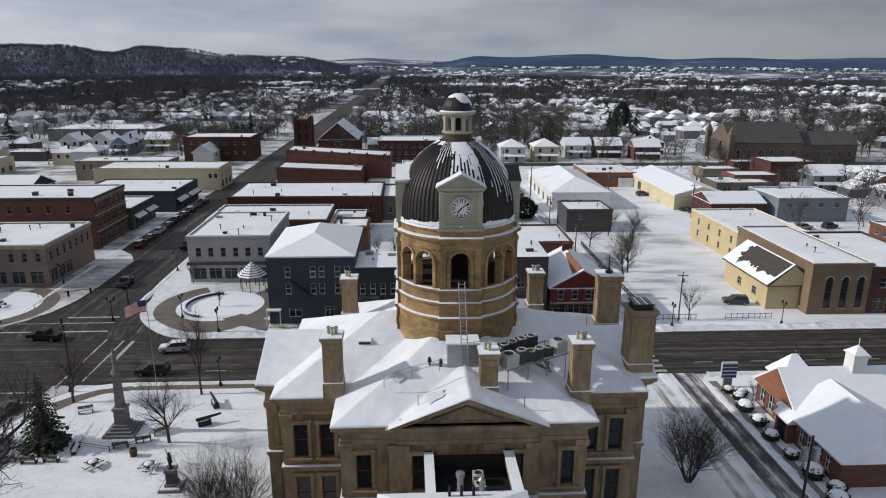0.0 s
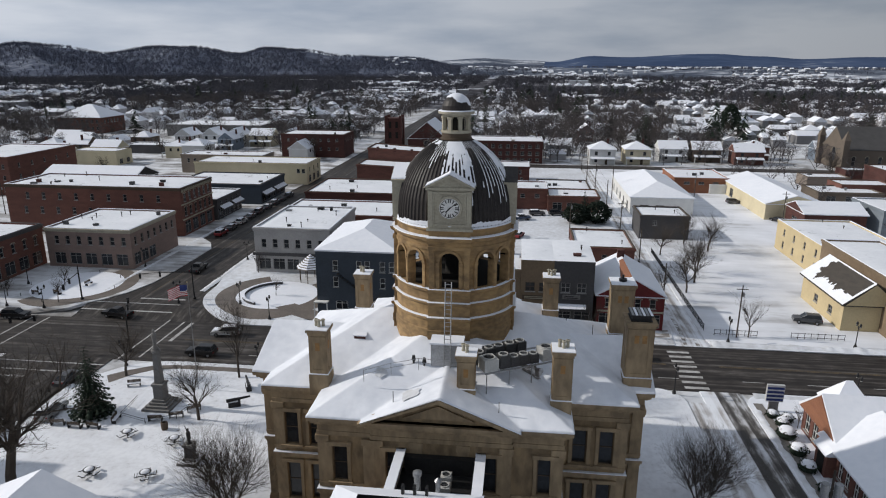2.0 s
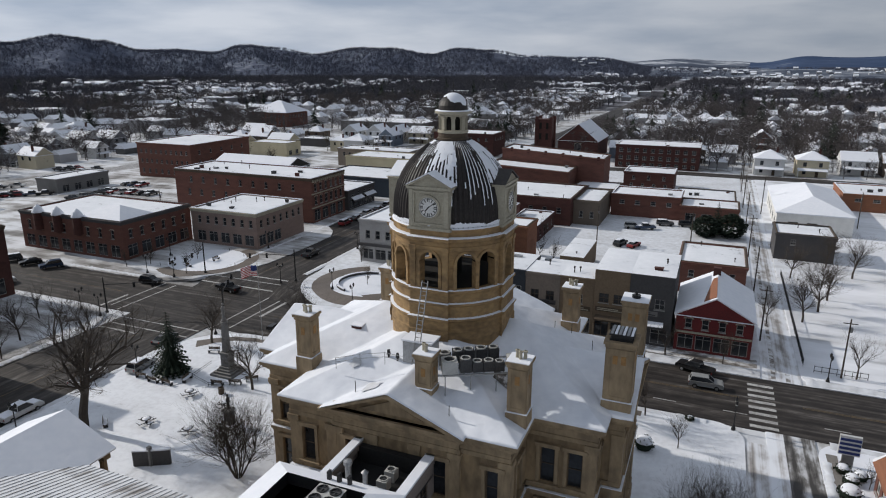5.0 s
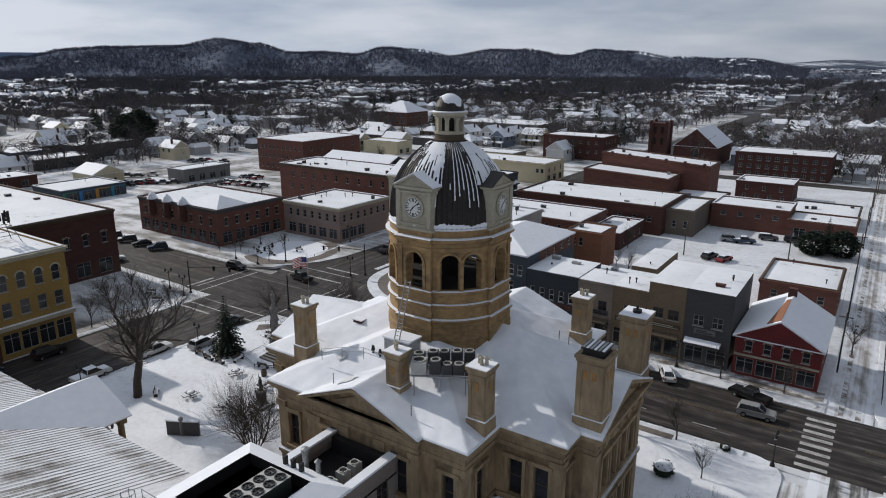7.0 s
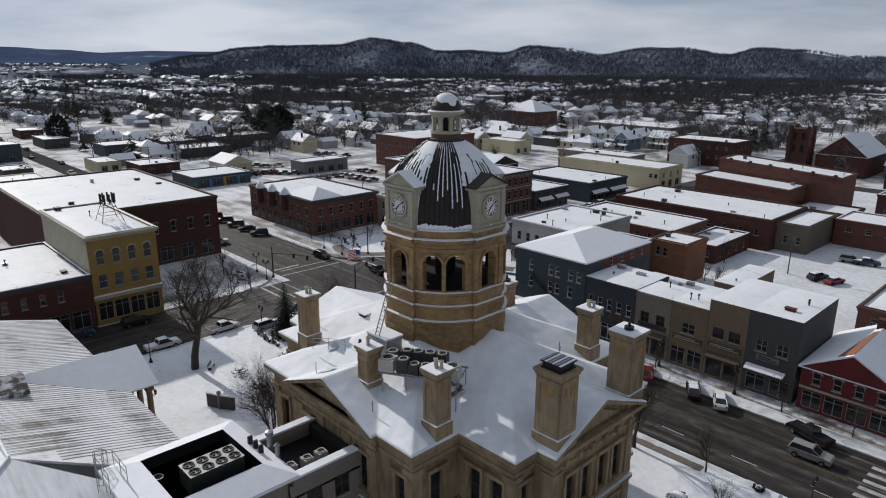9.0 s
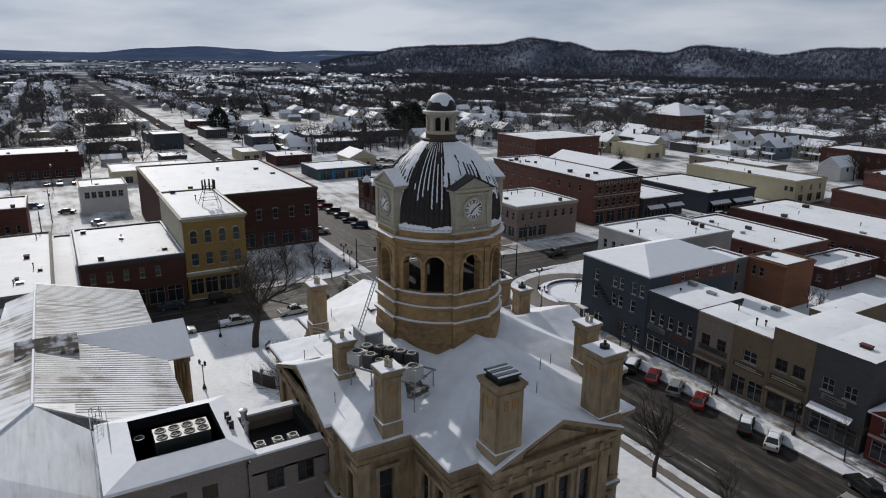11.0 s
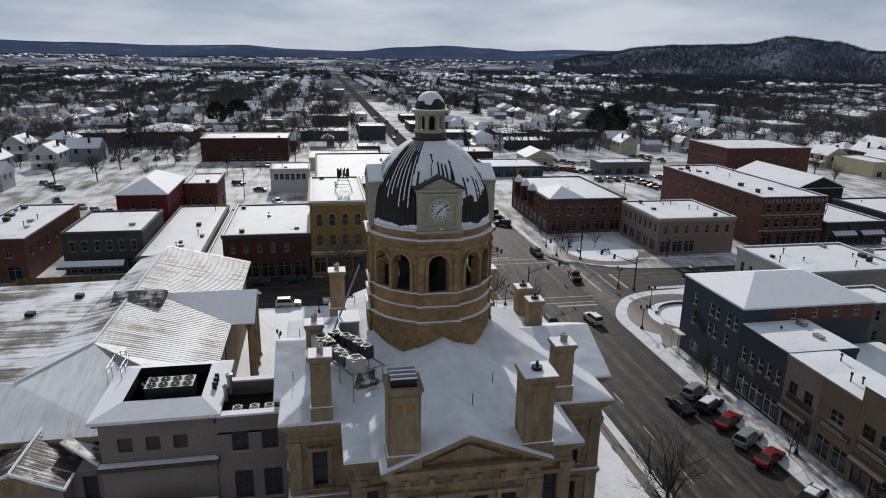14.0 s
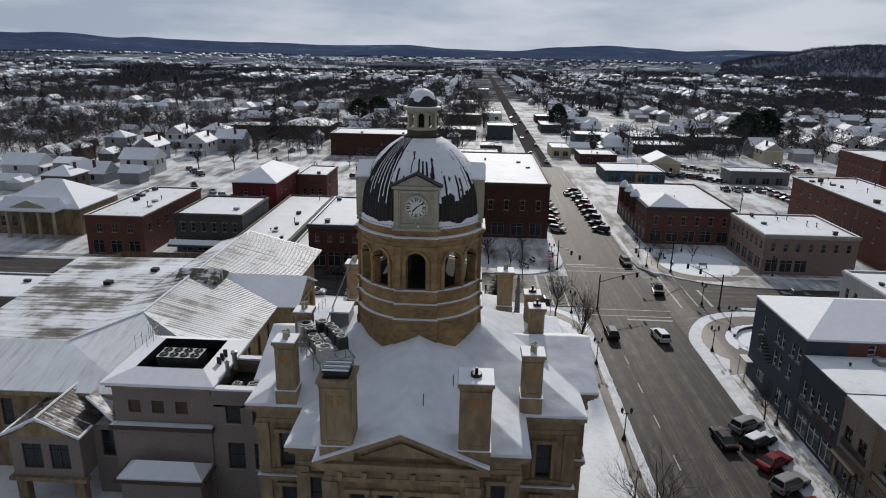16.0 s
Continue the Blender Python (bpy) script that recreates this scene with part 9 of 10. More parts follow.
# flagpoles
FLAG_R = material("flag_red", (0.45, 0.04, 0.05), (0.38, 0.03, 0.04), 0.8)
FLAG_W = material("flag_white", (0.75, 0.74, 0.72), (0.68, 0.67, 0.66), 0.8)
FLAG_B = material("flag_blue", (0.03, 0.05, 0.18), (0.025, 0.04, 0.14), 0.8)


def flag(x, y, h, w, fh, turn, striped=True):
    t = thing("flagpole", "slim white flagpole flying a striped flag", "flagpole", x, y, .15)
    M().tube((x, y, .1), (x, y, h), .07, .03, 8).make("pole", GREY_METAL, t)
    M().lathe(x, y, ((.02, h), (.1, h + .08), (.02, h + .18)), 8).make("finial", PALE_YEL, t)
    mm = Matrix.Translation((x, y, 0)) @ pose(0, 0, 0, 0, 0, turn)
    n = 13 if striped else 3
    for k in range(n):
        m = M()
        z1, z0 = h - .2 - fh * k / n, h - .2 - fh * (k + 1) / n
        u0 = w * .4 if striped and k < 7 else .08
        for i in range(6):
            a, b = u0 + (w - u0) * i / 6, u0 + (w - u0) * (i + 1) / 6
            f = lambda u: (.16 * math.sin(u * 4.2), -.28 * u * u / w)
            m.add([mm @ Vector((a, f(a)[0], z0 + f(a)[1])), mm @ Vector((b, f(b)[0], z0 + f(b)[1])), mm @ Vector((b, f(b)[0], z1 + f(b)[1])), mm @ Vector((a, f(a)[0], z1 + f(a)[1]))], [(0, 1, 2, 3)])
        m.make("stripe", (FLAG_R if k % 2 == 0 else FLAG_W) if striped else (FLAG_R, FLAG_W, FLAG_B)[k], t)
    if striped:
        m = M()
        z0, z1 = h - .2 - fh * 7 / 13, h - .2
        for i in range(4):
            a, b = .08 + (w * .4 - .08) * i / 4, .08 + (w * .4 - .08) * (i + 1) / 4
            m.add([mm @ Vector((a, f(a)[0], z0 + f(a)[1])), mm @ Vector((b, f(b)[0], z0 + f(b)[1])), mm @ Vector((b, f(b)[0], z1 + f(b)[1])), mm @ Vector((a, f(a)[0], z1 + f(a)[1]))], [(0, 1, 2, 3)])
        m.make("canton", FLAG_B, t)
    return t


flag(-33.6, 80.9, 16.0, 2.6, 1.6, 200)

# gazebo by the plaza
gz = thing("gazebo", "open wooden gazebo with a stepped snowy roof", "gazebo", -31.6, 127.4, .15)
for k in range(8):
    a = math.pi / 4 * k
    M().tube((-31.6 + 2.4 * math.cos(a), 127.4 + 2.4 * math.sin(a), .15), (-31.6 + 2.4 * math.cos(a), 127.4 + 2.4 * math.sin(a), 3.2), .08, n=6).make("post", BROWN_TRIM, gz)
for k in range(7):
    r0, z = 3.0 - k * .42, 3.1 + k * .38
    M().lathe(-31.6, 127.4, ((r0 + .05, z), (r0 - .42, z + .34)), 8).make("roof_tier", BROWN_TRIM, gz)
    M().lathe(-31.6, 127.4, ((r0 - .08, z + .09), (r0 - .36, z + .36)), 8).make("tier_snow", SNOW, gz)
ring_w = thing("planter_wall", "low curved stone planter wall under snow", "planter", -35.5, 118, .15)
M().prism([*arc(-35.5, 118, 6.6, 100, 250, 16), *arc(-35.5, 118, 6.2, 250, 100, 16)], .1, .65).make("wall", GREY_D, ring_w)
M().prism([*arc(-35.5, 118, 6.65, 100, 250, 16), *arc(-35.5, 118, 6.15, 250, 100, 16)], .65, .75).make("snow_cap", SNOW, ring_w)
plate("plaza_bed", arc(-35.5, 118, 7.85, 0, 350, 28), 0.175, SNOW, "snow-covered round planter bed", "lawn")
plate("plaza_bed_north_west", [*arc(-77.6, 118.6, 8.6, 0, 350, 24)], 0.19, SNOW, "snow-covered round planter bed", "lawn")
for k in range(8):
    a = radians(45 * k)
    M().tube((-78 + 9 * math.cos(a), 117.5 + 9 * math.sin(a), .1), (-78 + 9 * math.cos(a), 117.5 + 9 * math.sin(a), .8), .06, n=6).make("bollard", BLACK_METAL, ring_w)

# fences of the parking lot
lf = thing("lot_fence", "long dark iron fence beside the snowy alley", "fence", 43.2, 136, .15)
for k in range(26):
    y = 111.5 + k * 1.95
    M().tube((43.2, y, .1), (43.2, y, 1.5), .04, n=5).make("post", BLACK_METAL, lf)
m = M()
for k in range(200):
    y = 111.5 + k * .245
    m.box(43.18, y, .3, 43.22, y + .05, 1.35)
tagged(m.make("pickets", BLACK_METAL, lf), kind="stuff")
M().box(43.17, 111.5, 1.3, 43.23, 160.5, 1.37).make("rail", BLACK_METAL, lf)
for x0, x1 in ((44.5, 51.5), (57.0, 65.5)):
    pf = thing("lot_fence", "short dark iron fence at the pavement edge", "fence", (x0 + x1) / 2, 109.8, .15)
    n = int((x1 - x0) / 1.0)
    for k in range(n + 1):
        x = x0 + (x1 - x0) * k / n
        M().tube((x, 109.8, .1), (x, 109.8, 1.25), .045, n=5).make("post", BLACK_METAL, pf)
    for z in (.4, 1.1):
        M().box(x0, 109.77, z, x1, 109.83, z + .06).make("rail", BLACK_METAL, pf)
sg = thing("pylon_sign", "blue and white pylon sign by the bank", "sign", 45.2, 84.2, .15)
M().box(44.6, 84.05, .15, 45.8, 84.35, 1.6).make("base", GREY, sg)
M().box(44.1, 84.0, 1.6, 46.3, 84.4, 4.0).make("panel", CAR_PAINTS["white"], sg)
for k, z in enumerate((1.75, 2.3, 2.85, 3.4)):
    M().box(44.15, 83.97, z, 46.25, 84.43, z + .32).make("stripe", FLAG_B, sg)
tb = thing("transformer_box", "pair of grey utility tanks on a pole", "utility box", 40.2, 57, .15)
M().tube((40.2, 57, .1), (40.2, 57, 9), .15, .11, 8).make("pole", BARK, tb)
for dx in (-.6, .6):
    M().tube((40.2 + dx, 57, 6.2), (40.2 + dx, 57, 7.6), .38, n=12).make("tank", GREY_METAL, tb)

# condenser rack on the courthouse roof
rack = thing("condenser_rack", "steel frame rack carrying condensers on the snowy roof", "rack", 10.5, 54.9, 18.0)
RT = 29.0
rmx = Matrix.Translation((10.5, 54.9, 19.35)) @ pose(0, 0, 0, 0, 0, RT)
for u in (-3.3, -1.1, 1.1, 3.3):
    for v in (-1.5, 1.5):
        p = rmx @ Vector((u, v, 0))
        M().tube(p, (p.x, p.y, roof_z(p.x, p.y) - .1), .05, n=5).make("leg", GREY_METAL, rack)
for v in (-1.6, -.2, .2, 1.6):
    M().box(-3.5, v - .06, -.08, 3.5, v + .06, .04, rmx).make("beam", GREY_METAL, rack)
for u in (-3.4, -1.7, 0, 1.7, 3.4):
    M().box(u - .05, -1.6, .042, u + .05, 1.6, .1, rmx).make("beam", GREY_METAL, rack)
rng = random.Random(4)
for u, v, s, h_, pale in ((-2.9, -1.0, 1.15, .95, True), (-1.5, -1.0, .85, 1.0, False), (-.5, -1.05, .8, .75, False), (.5, -1.0, .8, .75, False), (1.4, -1.1, .7, .7, False), (2.8, -.9, 1.1, .95, True), (-3.1, .6, .9, .85, False), (-1.9, 1.0, .8, .9, False), (-.9, 1.1, .8, .9, False), (.2, 1.1, .85, .95, False), (1.3, 1.15, .8, .95, False)):
    p = rmx @ Vector((u, v, .1))
    fan_unit("condenser", "pale boxy condenser unit on the roof rack" if pale else "dark condenser unit on the roof rack", p.x, p.y, p.z, s * 1.15, s * 1.15, h_ * 1.15, 1, 1, UNIT_PALE if pale else UNIT, None, RT)

# shop awnings on the north street and the west side
for x0, x1, mt, snowy in ((17.4, 22.6, GREY_D, True), (0.3, 5.4, BROWN_TRIM, False), (11.8, 16.5, BROWN_TRIM, False)):
    t = thing("awning", "sloped shop awning with snow along its top" if snowy else "dark sloped shop awning over the pavement", "awning", (x0 + x1) / 2, 108.2, 4.0)
    M().add([(x0, 107.8, 3.75), (x1, 107.8, 3.75), (x1, 108.68, 4.3), (x0, 108.68, 4.3), (x0, 107.8, 3.5), (x1, 107.8, 3.5)], [(0, 1, 2, 3), (4, 5, 1, 0)]).make("cloth", mt, t)
    if snowy:
        M().add([(x0, 107.85, 3.86), (x1, 107.85, 3.86), (x1, 108.68, 4.38), (x0, 108.68, 4.38), (x0, 107.82, 3.78), (x1, 107.82, 3.78)], [(0, 1, 2, 3), (4, 5, 1, 0)]).make("snow", SNOW, t)
for x0, x1, z, mt in ((18.6, 21.6, 5.2, GREY), (11.8, 16.6, 4.9, BROWN_TRIM), (6.4, 11.0, 4.5, BROWN_TRIM), (0.6, 5.2, 4.8, GREY_D), (-9.0, -5.6, 4.3, GREY), (-4.6, -1.2, 4.3, BRICK)):
    t = thing("shop_sign", "flat painted shop sign board on the wall", "sign", (x0 + x1) / 2, 108.6, z)
    M().box(x0, 108.56, z, x1, 108.696, z + .75).make("board", mt, t)
    for k in range(2):
        M().box(x0 + .3, 108.53, z + .16 + k * .28, x1 - .3 - k * .8, 108.559, z + .3 + k * .28).make("lettering_bar", BLACK_METAL if mt is not BROWN_TRIM else STONE_PALE, t)
for y0, y1, xx in ((16.9, 22.4, -69.6), (23, 28.5, -69.6), (0.4, 13, -74.5), (178, 184.5, -74.3), (186, 192.5, -74.3), (200.5, 209, -70.5), (211, 220.5, -70.5)):
    t = thing("awning", "sloped dark shop awning with a band of snow", "awning", xx + .7, (y0 + y1) / 2, 3.0)
    M().add([(xx + 1.5, y0, 2.9), (xx + 1.5, y1, 2.9), (xx + .02, y1, 3.9), (xx + .02, y0, 3.9), (xx + 1.5, y0, 2.6), (xx + 1.5, y1, 2.6)], [(3, 2, 1, 0), (0, 1, 5, 4)]).make("cloth", GREY_D, t)
    M().add([(xx + 1.3, y0, 3.1), (xx + 1.3, y1, 3.1), (xx + .02, y1, 3.97), (xx + .02, y0, 3.97)], [(3, 2, 1, 0)]).make("snow", SNOW, t)

# ---- houses of the town ----
HOUSE_WALLS = [material("house_white", (0.58, 0.58, 0.57), (0.48, 0.48, 0.48), .7, vary=.12), material("house_grey", (0.28, 0.29, 0.31), (0.22, 0.23, 0.25), .7, vary=.2), material("house_cream", (0.48, 0.43, 0.31), (0.4, 0.36, 0.27), .7, vary=.15),
               material("house_brick", (0.17, 0.075, 0.06), (0.12, 0.055, 0.045), .85, vary=.25), material("house_blue", (0.16, 0.20, 0.25), (0.13, 0.16, 0.2), .7, vary=.2), material("house_brown", (0.12, 0.09, 0.07), (0.09, 0.07, 0.055), .8, vary=.25)]
HOUSES = {}


def make_house(kind, wall):
    cname = ("white", "grey", "cream", "red brick", "blue-grey", "brown")[wall]
    t = thing("house", "%s detached house with a snow-covered %s roof" % (cname, "hip" if kind == 2 else "gable"), "house", group="houses of the town")
    mt = HOUSE_WALLS[wall]
    W, D, H, R = ((8, 11, 5.4, 8.6), (11, 8.5, 5.2, 8.2), (10, 10, 6.0, 8.8), (9, 12, 3.4, 6.6))[kind]
    x0, y0, x1, y1 = -W / 2, -D / 2, W / 2, D / 2
    M().box(x0, y0, 0, x1, y1, H).make("wall", mt, t)
    ins = None if kind == 2 else 0
    M().hip(x0 - .4, y0 - .4, x1 + .4, y1 + .4, H + .02, R, ins, .2).make("roof", SNOW, t, "snow-covered roof")
    if kind != 2:
        zt = R - .22
        if W >= D:
            for x in (x0 - .43, x1 + .43):
                M().add([(x, y0, H), (x, y1, H), (x, 0, zt), (x * .9, y0, H), (x * .9, y1, H), (x * .9, 0, zt)], [(0, 1, 2), (3, 4, 5), (1, 2, 5, 4), (2, 0, 3, 5)]).make("gable_wall", mt, t)
        else:
            for y in (y0 - .43, y1 + .43):
                M().add([(x0, y, H), (x1, y, H), (0, y, zt), (x0, y * .9, H), (x1, y * .9, H), (0, y * .9, zt)], [(0, 1, 2), (3, 4, 5), (1, 2, 5, 4), (2, 0, 3, 5)]).make("gable_wall", mt, t)
    p = M().add([(x0 + .3, y0 - 2.2, 2.5), (x1 - .3, y0 - 2.2, 2.5), (x1 - .3, y0 + .02, 3.1), (x0 + .3, y0 + .02, 3.1), (x0 + .3, y0 - 2.2, 2.3), (x1 - .3, y0 - 2.2, 2.3), (x1 - .3, y0 + .02, 2.8), (x0 + .3, y0 + .02, 2.8)], [(0, 1, 2, 3), (4, 5, 1, 0), (7, 6, 5, 4), (5, 6, 2, 1), (7, 4, 0, 3)])
    p.make("porch_roof", SNOW, t)
    for x in (x0 + .5, x1 - .5):
        M().box(x - .12, y0 - 2.1, 0, x + .12, y0 - 1.86, 2.35).make("porch_post", WHITE, t)
    M().box(W * .22, D * .15, R - 1.8, W * .22 + .7, D * .15 + .7, R + .6).make("chimney", BRICK_D, t)
    wins = [(-W * .25, y0 - .03, 3.6, 0), (W * .25, y0 - .03, 3.6, 0), (x1 + .03, -D * .2, 3.4, 1), (x1 + .03, D * .2, 3.4, 1), (x0 - .03, D * .1, 3.4, 1), (-W * .25, y0 - .03, .9, 0)]
    for x, y, z, s in wins:
        z = min(z, H - 2.0)
        m = M()
        a, b = (.55, .05) if s == 0 else (.05, .55)
        m.box(x - a, y - b, z, x + a, y + b, z + 1.5)
        m.make("window", GLASS, t)
    M().box(W * .1, y0 - .05, 0, W * .1 + 1, y0 + .05, 2.1).make("door", BROWN_TRIM, t)
    return t


rng = random.Random(2024)


def free(x, y, r=8.0):
    for a, b, c, d in FOOT:
        if a - r < x < c + r and b - r < y < d + r:
            return False
    if KW - 9 < x < KE + 9 or KS - 12 < y < KN + 12 or 288 < y < 308 and x > -60:
        return False
    return True


def bearing(x, y):
    return math.degrees(math.atan2(x - 30, y - 30))


# houses and low shops that stand out: x, y, kind, wall, turn
KNOWN_HOUSES = ((48, 313, 2, 0, 0), (64, 315, 2, 2, 0), (82, 326, 1, 0, 0), (97, 325, 1, 5, 0), (114, 319, 1, 3, 0), (49, 404, 0, 3, 0), (126, 468, 1, 4, 0), (161, 470, 2, 0, 0), (-249, -73, 0, 0, 90), (-222, -52, 0, 0, 90), (-236, -43, 0, 1, 0),
                (-175, -55, 1, 0, 90), (-278, 254, 0, 0, 90), (-268, 263, 0, 1, 90), (-376, 126, 1, 1, 90), (-442, 130, 1, 0, 90), (-388, 220, 1, 2, 0), (-368, 226, 0, 0, 90), (-335, 191, 0, 2, 0), (-294, 258, 1, 0, 90), (-312, 281, 0, 0, 0), (-196, 277, 1, 2, 0), (-227, 331, 1, 0, 0),
                (-214, 322, 1, 1, 0), (-180, 292, 1, 2, 0), (-169, 347, 0, 0, 0), (-156, 352, 0, 0, 0), (-143, 353, 0, 0, 0), (-129, 354, 1, 2, 0), (-112, 352, 0, 1, 0), (-411, -36, 1, 0, 90), (-433, 8, 2, 1, 0), (-300, 173, 0, 5, 0), (-205, -66, 0, 1, 90), (-262, -60, 2, 0, 0))
for x, y, kind, wall, turn in KNOWN_HOUSES:
    m = Matrix.Translation((x, y, -.1)) @ pose(0, 0, 0, 0, 0, turn) @ Matrix.Scale(1.15, 4)
    FOOT.append((x - 6, y - 6, x + 6, y + 6))
    if (kind, wall) not in HOUSES:
        HOUSES[(kind, wall)] = make_house(kind, wall)
        HOUSES[(kind, wall)].matrix_basis = m
    else:
        copy_thing(HOUSES[(kind, wall)], Matrix.Identity(4)).matrix_basis = m
for x, y, w_, d_, h_, mt, lab in ((-267, 158, 16, 24, 4.6, GREY_D, "low dark shop with flat snowy roof"), (-286, 188, 14, 30, 6.6, NAVY_D, "dark two-storey shop with flat snowy roof"), (-306, 82, 16, 14, 8.0, NAVY, "dark blue shop with flat snowy roof"), (-307, 52, 20, 34, 5.4, GREY_D, "low dark drive-in shop with canopy and snowy roof"),
                                  (-362, 26, 11, 11, 5.6, TAUPE, "small square block with flat snowy roof"), (-384, 61, 16, 23, 6.4, TAUPE_D, "low brown store with flat snowy roof"), (-307, 252, 10, 24, 3.6, WHITE, "long low white building under snow"), (-176, 279, 22, 12, 6.5, CREAM, "cream block with snowy roof"), (-175, 320, 22, 12, 4.2, GREY_D, "low dark garage with snowy roof"),
                                  (124, 262, 15, 10, 4.2, TAUPE, "low tan shed with snowy roof"), (127, 240, 17, 11, 5.4, BRICK, "small red brick building with snowy roof"), (82, 243, 9, 6, 3.4, WHITE, "small white garage with snowy roof"), (151, 283, 23, 9, 3.8, BRICK_D, "low dark brick building with snowy roof"), (-250, 108, 18, 9, 4.4, CREAM, "low pale shop beside the highway"),
                                  (-232, 122, 16, 16, 4.2, BRICK_D, "low brick shop beside the highway"), (-345, 82, 22, 12, 4.6, GREY, "low grey store beside the highway"), (-352, 114, 24, 12, 4.8, GREY_D, "low dark store beside the highway"), (-420, 80, 26, 14, 5.0, WHITE, "pale store with flat snowy roof"), (-410, 116, 20, 12, 4.6, BRICK_D, "low brick store with flat snowy roof"),
                                  (-318, -2, 18, 12, 4.4, GREY, "low grey store with flat snowy roof"), (-330, 28, 16, 12, 4.6, CREAM, "low cream store with flat snowy roof"), (-250, 92 - 16, 14, 10, 4.4, GREY_D, "small dark shop with flat snowy roof")):
    building("low_shop", lab, x - w_ / 2, y - d_ / 2, x + w_ / 2, y + d_ / 2, h_, mt, {"E": [(.6, 2.2, 2.4, max(2, int(d_ / 6)), .05, .95, "shop")]}, vents=1, cornice=0)

spots = []
ns_streets = [-620, -510, -410, -310, 41, 140, 250, 360, 470, 580]
for j, yy in enumerate(list(range(-860, 1250, 50))):
    for i in range(-84, 50):
        x = i * 15.5 + rng.uniform(-2.5, 2.5)
        y = yy + (14 if j % 2 else -3) + rng.uniform(-2, 2)
        if any(abs(x - s) < 8 for s in ns_streets):
            continue
        b, r = bearing(x, y), math.hypot(x - 30, y - 30)
        if not -128 < b < 38 or r < 190 or r > 1250:
            continue
        town = y > 312 or (x > 58 and y > 205) or x < -240 or (x < -110 and y < -24) or (x < -215 and y > 235) or (x > 132 and y > 130) or (x < -84 and y > 290)
        if not town or not free(x, y):
            continue
        if x < -70 and 215 < y < 290 and x > -240:
            continue
        if rng.random() < .12:
            continue
        woods = noise.noise(Vector((x * .004, y * .004, 8.0)))
        far_wood = (r > 640 and -62 < b < -14) or (r > 900 and -62 < b < 40) or (r > 560 and b < -112)
        if far_wood and woods > .0 or (r > 430 and woods > .34):
            continue
        spots.append((r, x, y, 0 if j % 2 == 0 else 180))
spots.sort()
near, far = spots[:58], spots[58:]
for r, x, y, turn in near:
    kind, wall = rng.choice((0, 0, 1, 2, 3)), rng.choice((0, 0, 0, 1, 2, 3, 4, 5, 1))
    key = (kind, wall)
    m = Matrix.Translation((x, y, -.1)) @ pose(0, 0, 0, 0, 0, turn + rng.choice((0, 0, 90)) + rng.uniform(-2, 2)) @ Matrix.Scale(rng.uniform(.9, 1.12), 4)
    if key not in HOUSES:
        HOUSES[key] = make_house(kind, wall)
        HOUSES[key].matrix_basis = m
    else:
        copy_thing(HOUSES[key], Matrix.Identity(4)).matrix_basis = m

FARWALL = material("far_house_walls", (0.36, 0.36, 0.37), (0.28, 0.28, 0.29), .8, vary=.75, island=True)
wm, sm = M(), M()
for r, x, y, turn in far:
    W, D, H, R = rng.uniform(7, 10), rng.uniform(8, 13), rng.uniform(3.5, 6), 0
    R = H + rng.uniform(2.2, 3.4)
    if rng.random() < .3:
        W, D = D, W
    wm.box(x - W / 2, y - D / 2, -.12, x + W / 2, y + D / 2, H)
    sm.hip(x - W / 2 - .4, y - D / 2 - .4, x + W / 2 + .4, y + D / 2 + .4, H + .02, R, 0 if rng.random() < .75 else None, .2)
for r, x, y, turn in spots:
    for way in (-1, 1):
        if rng.random() < (.55 if r < 420 else .4):
            gx, gy = x + rng.uniform(-5, 5), y + way * rng.uniform(15, 19)
            if not free(gx, gy, 5):
                continue
            W, D, H = rng.uniform(5, 8.5), rng.uniform(5, 9), rng.uniform(2.6, 4.4)
            wm.box(gx - W / 2, gy - D / 2, -.12, gx + W / 2, gy + D / 2, H)
            sm.hip(gx - W / 2 - .3, gy - D / 2 - .3, gx + W / 2 + .3, gy + D / 2 + .3, H + .02, H + rng.uniform(1.4, 2.4), 0, .2)
# the outskirts, in loose clusters along the valley
k = 0
while k < 1500:
    a, r = rng.uniform(-128, 38), 1150 + 1500 * rng.random()
    x, y = 30 + r * math.sin(radians(a)), 30 + r * math.cos(radians(a))
    if noise.noise(Vector((x * .0035, y * .0035, 2.0))) < .05 or (-62 < a < -12 and r > 1500) or KS - 20 < y < KN + 20 or KW - 20 < x < KE + 20:
        continue
    k += 1
    W, D, H = rng.uniform(8, 15), rng.uniform(8, 15), rng.uniform(3.5, 6.5)
    z = ground_height(x, y) - .3
    wm.box(x - W / 2, y - D / 2, z, x + W / 2, y + D / 2, z + H)
    sm.hip(x - W / 2 - .4, y - D / 2 - .4, x + W / 2 + .4, y + D / 2 + .4, z + H + .02, z + H + 3, 0, .2)
tagged(wm.make("far_houses", FARWALL), "walls of many small distant town houses", "houses", kind="stuff")
tagged(sm.make("far_roofs", SNOW), "snowy roofs of many small distant houses", "roofs", kind="stuff")
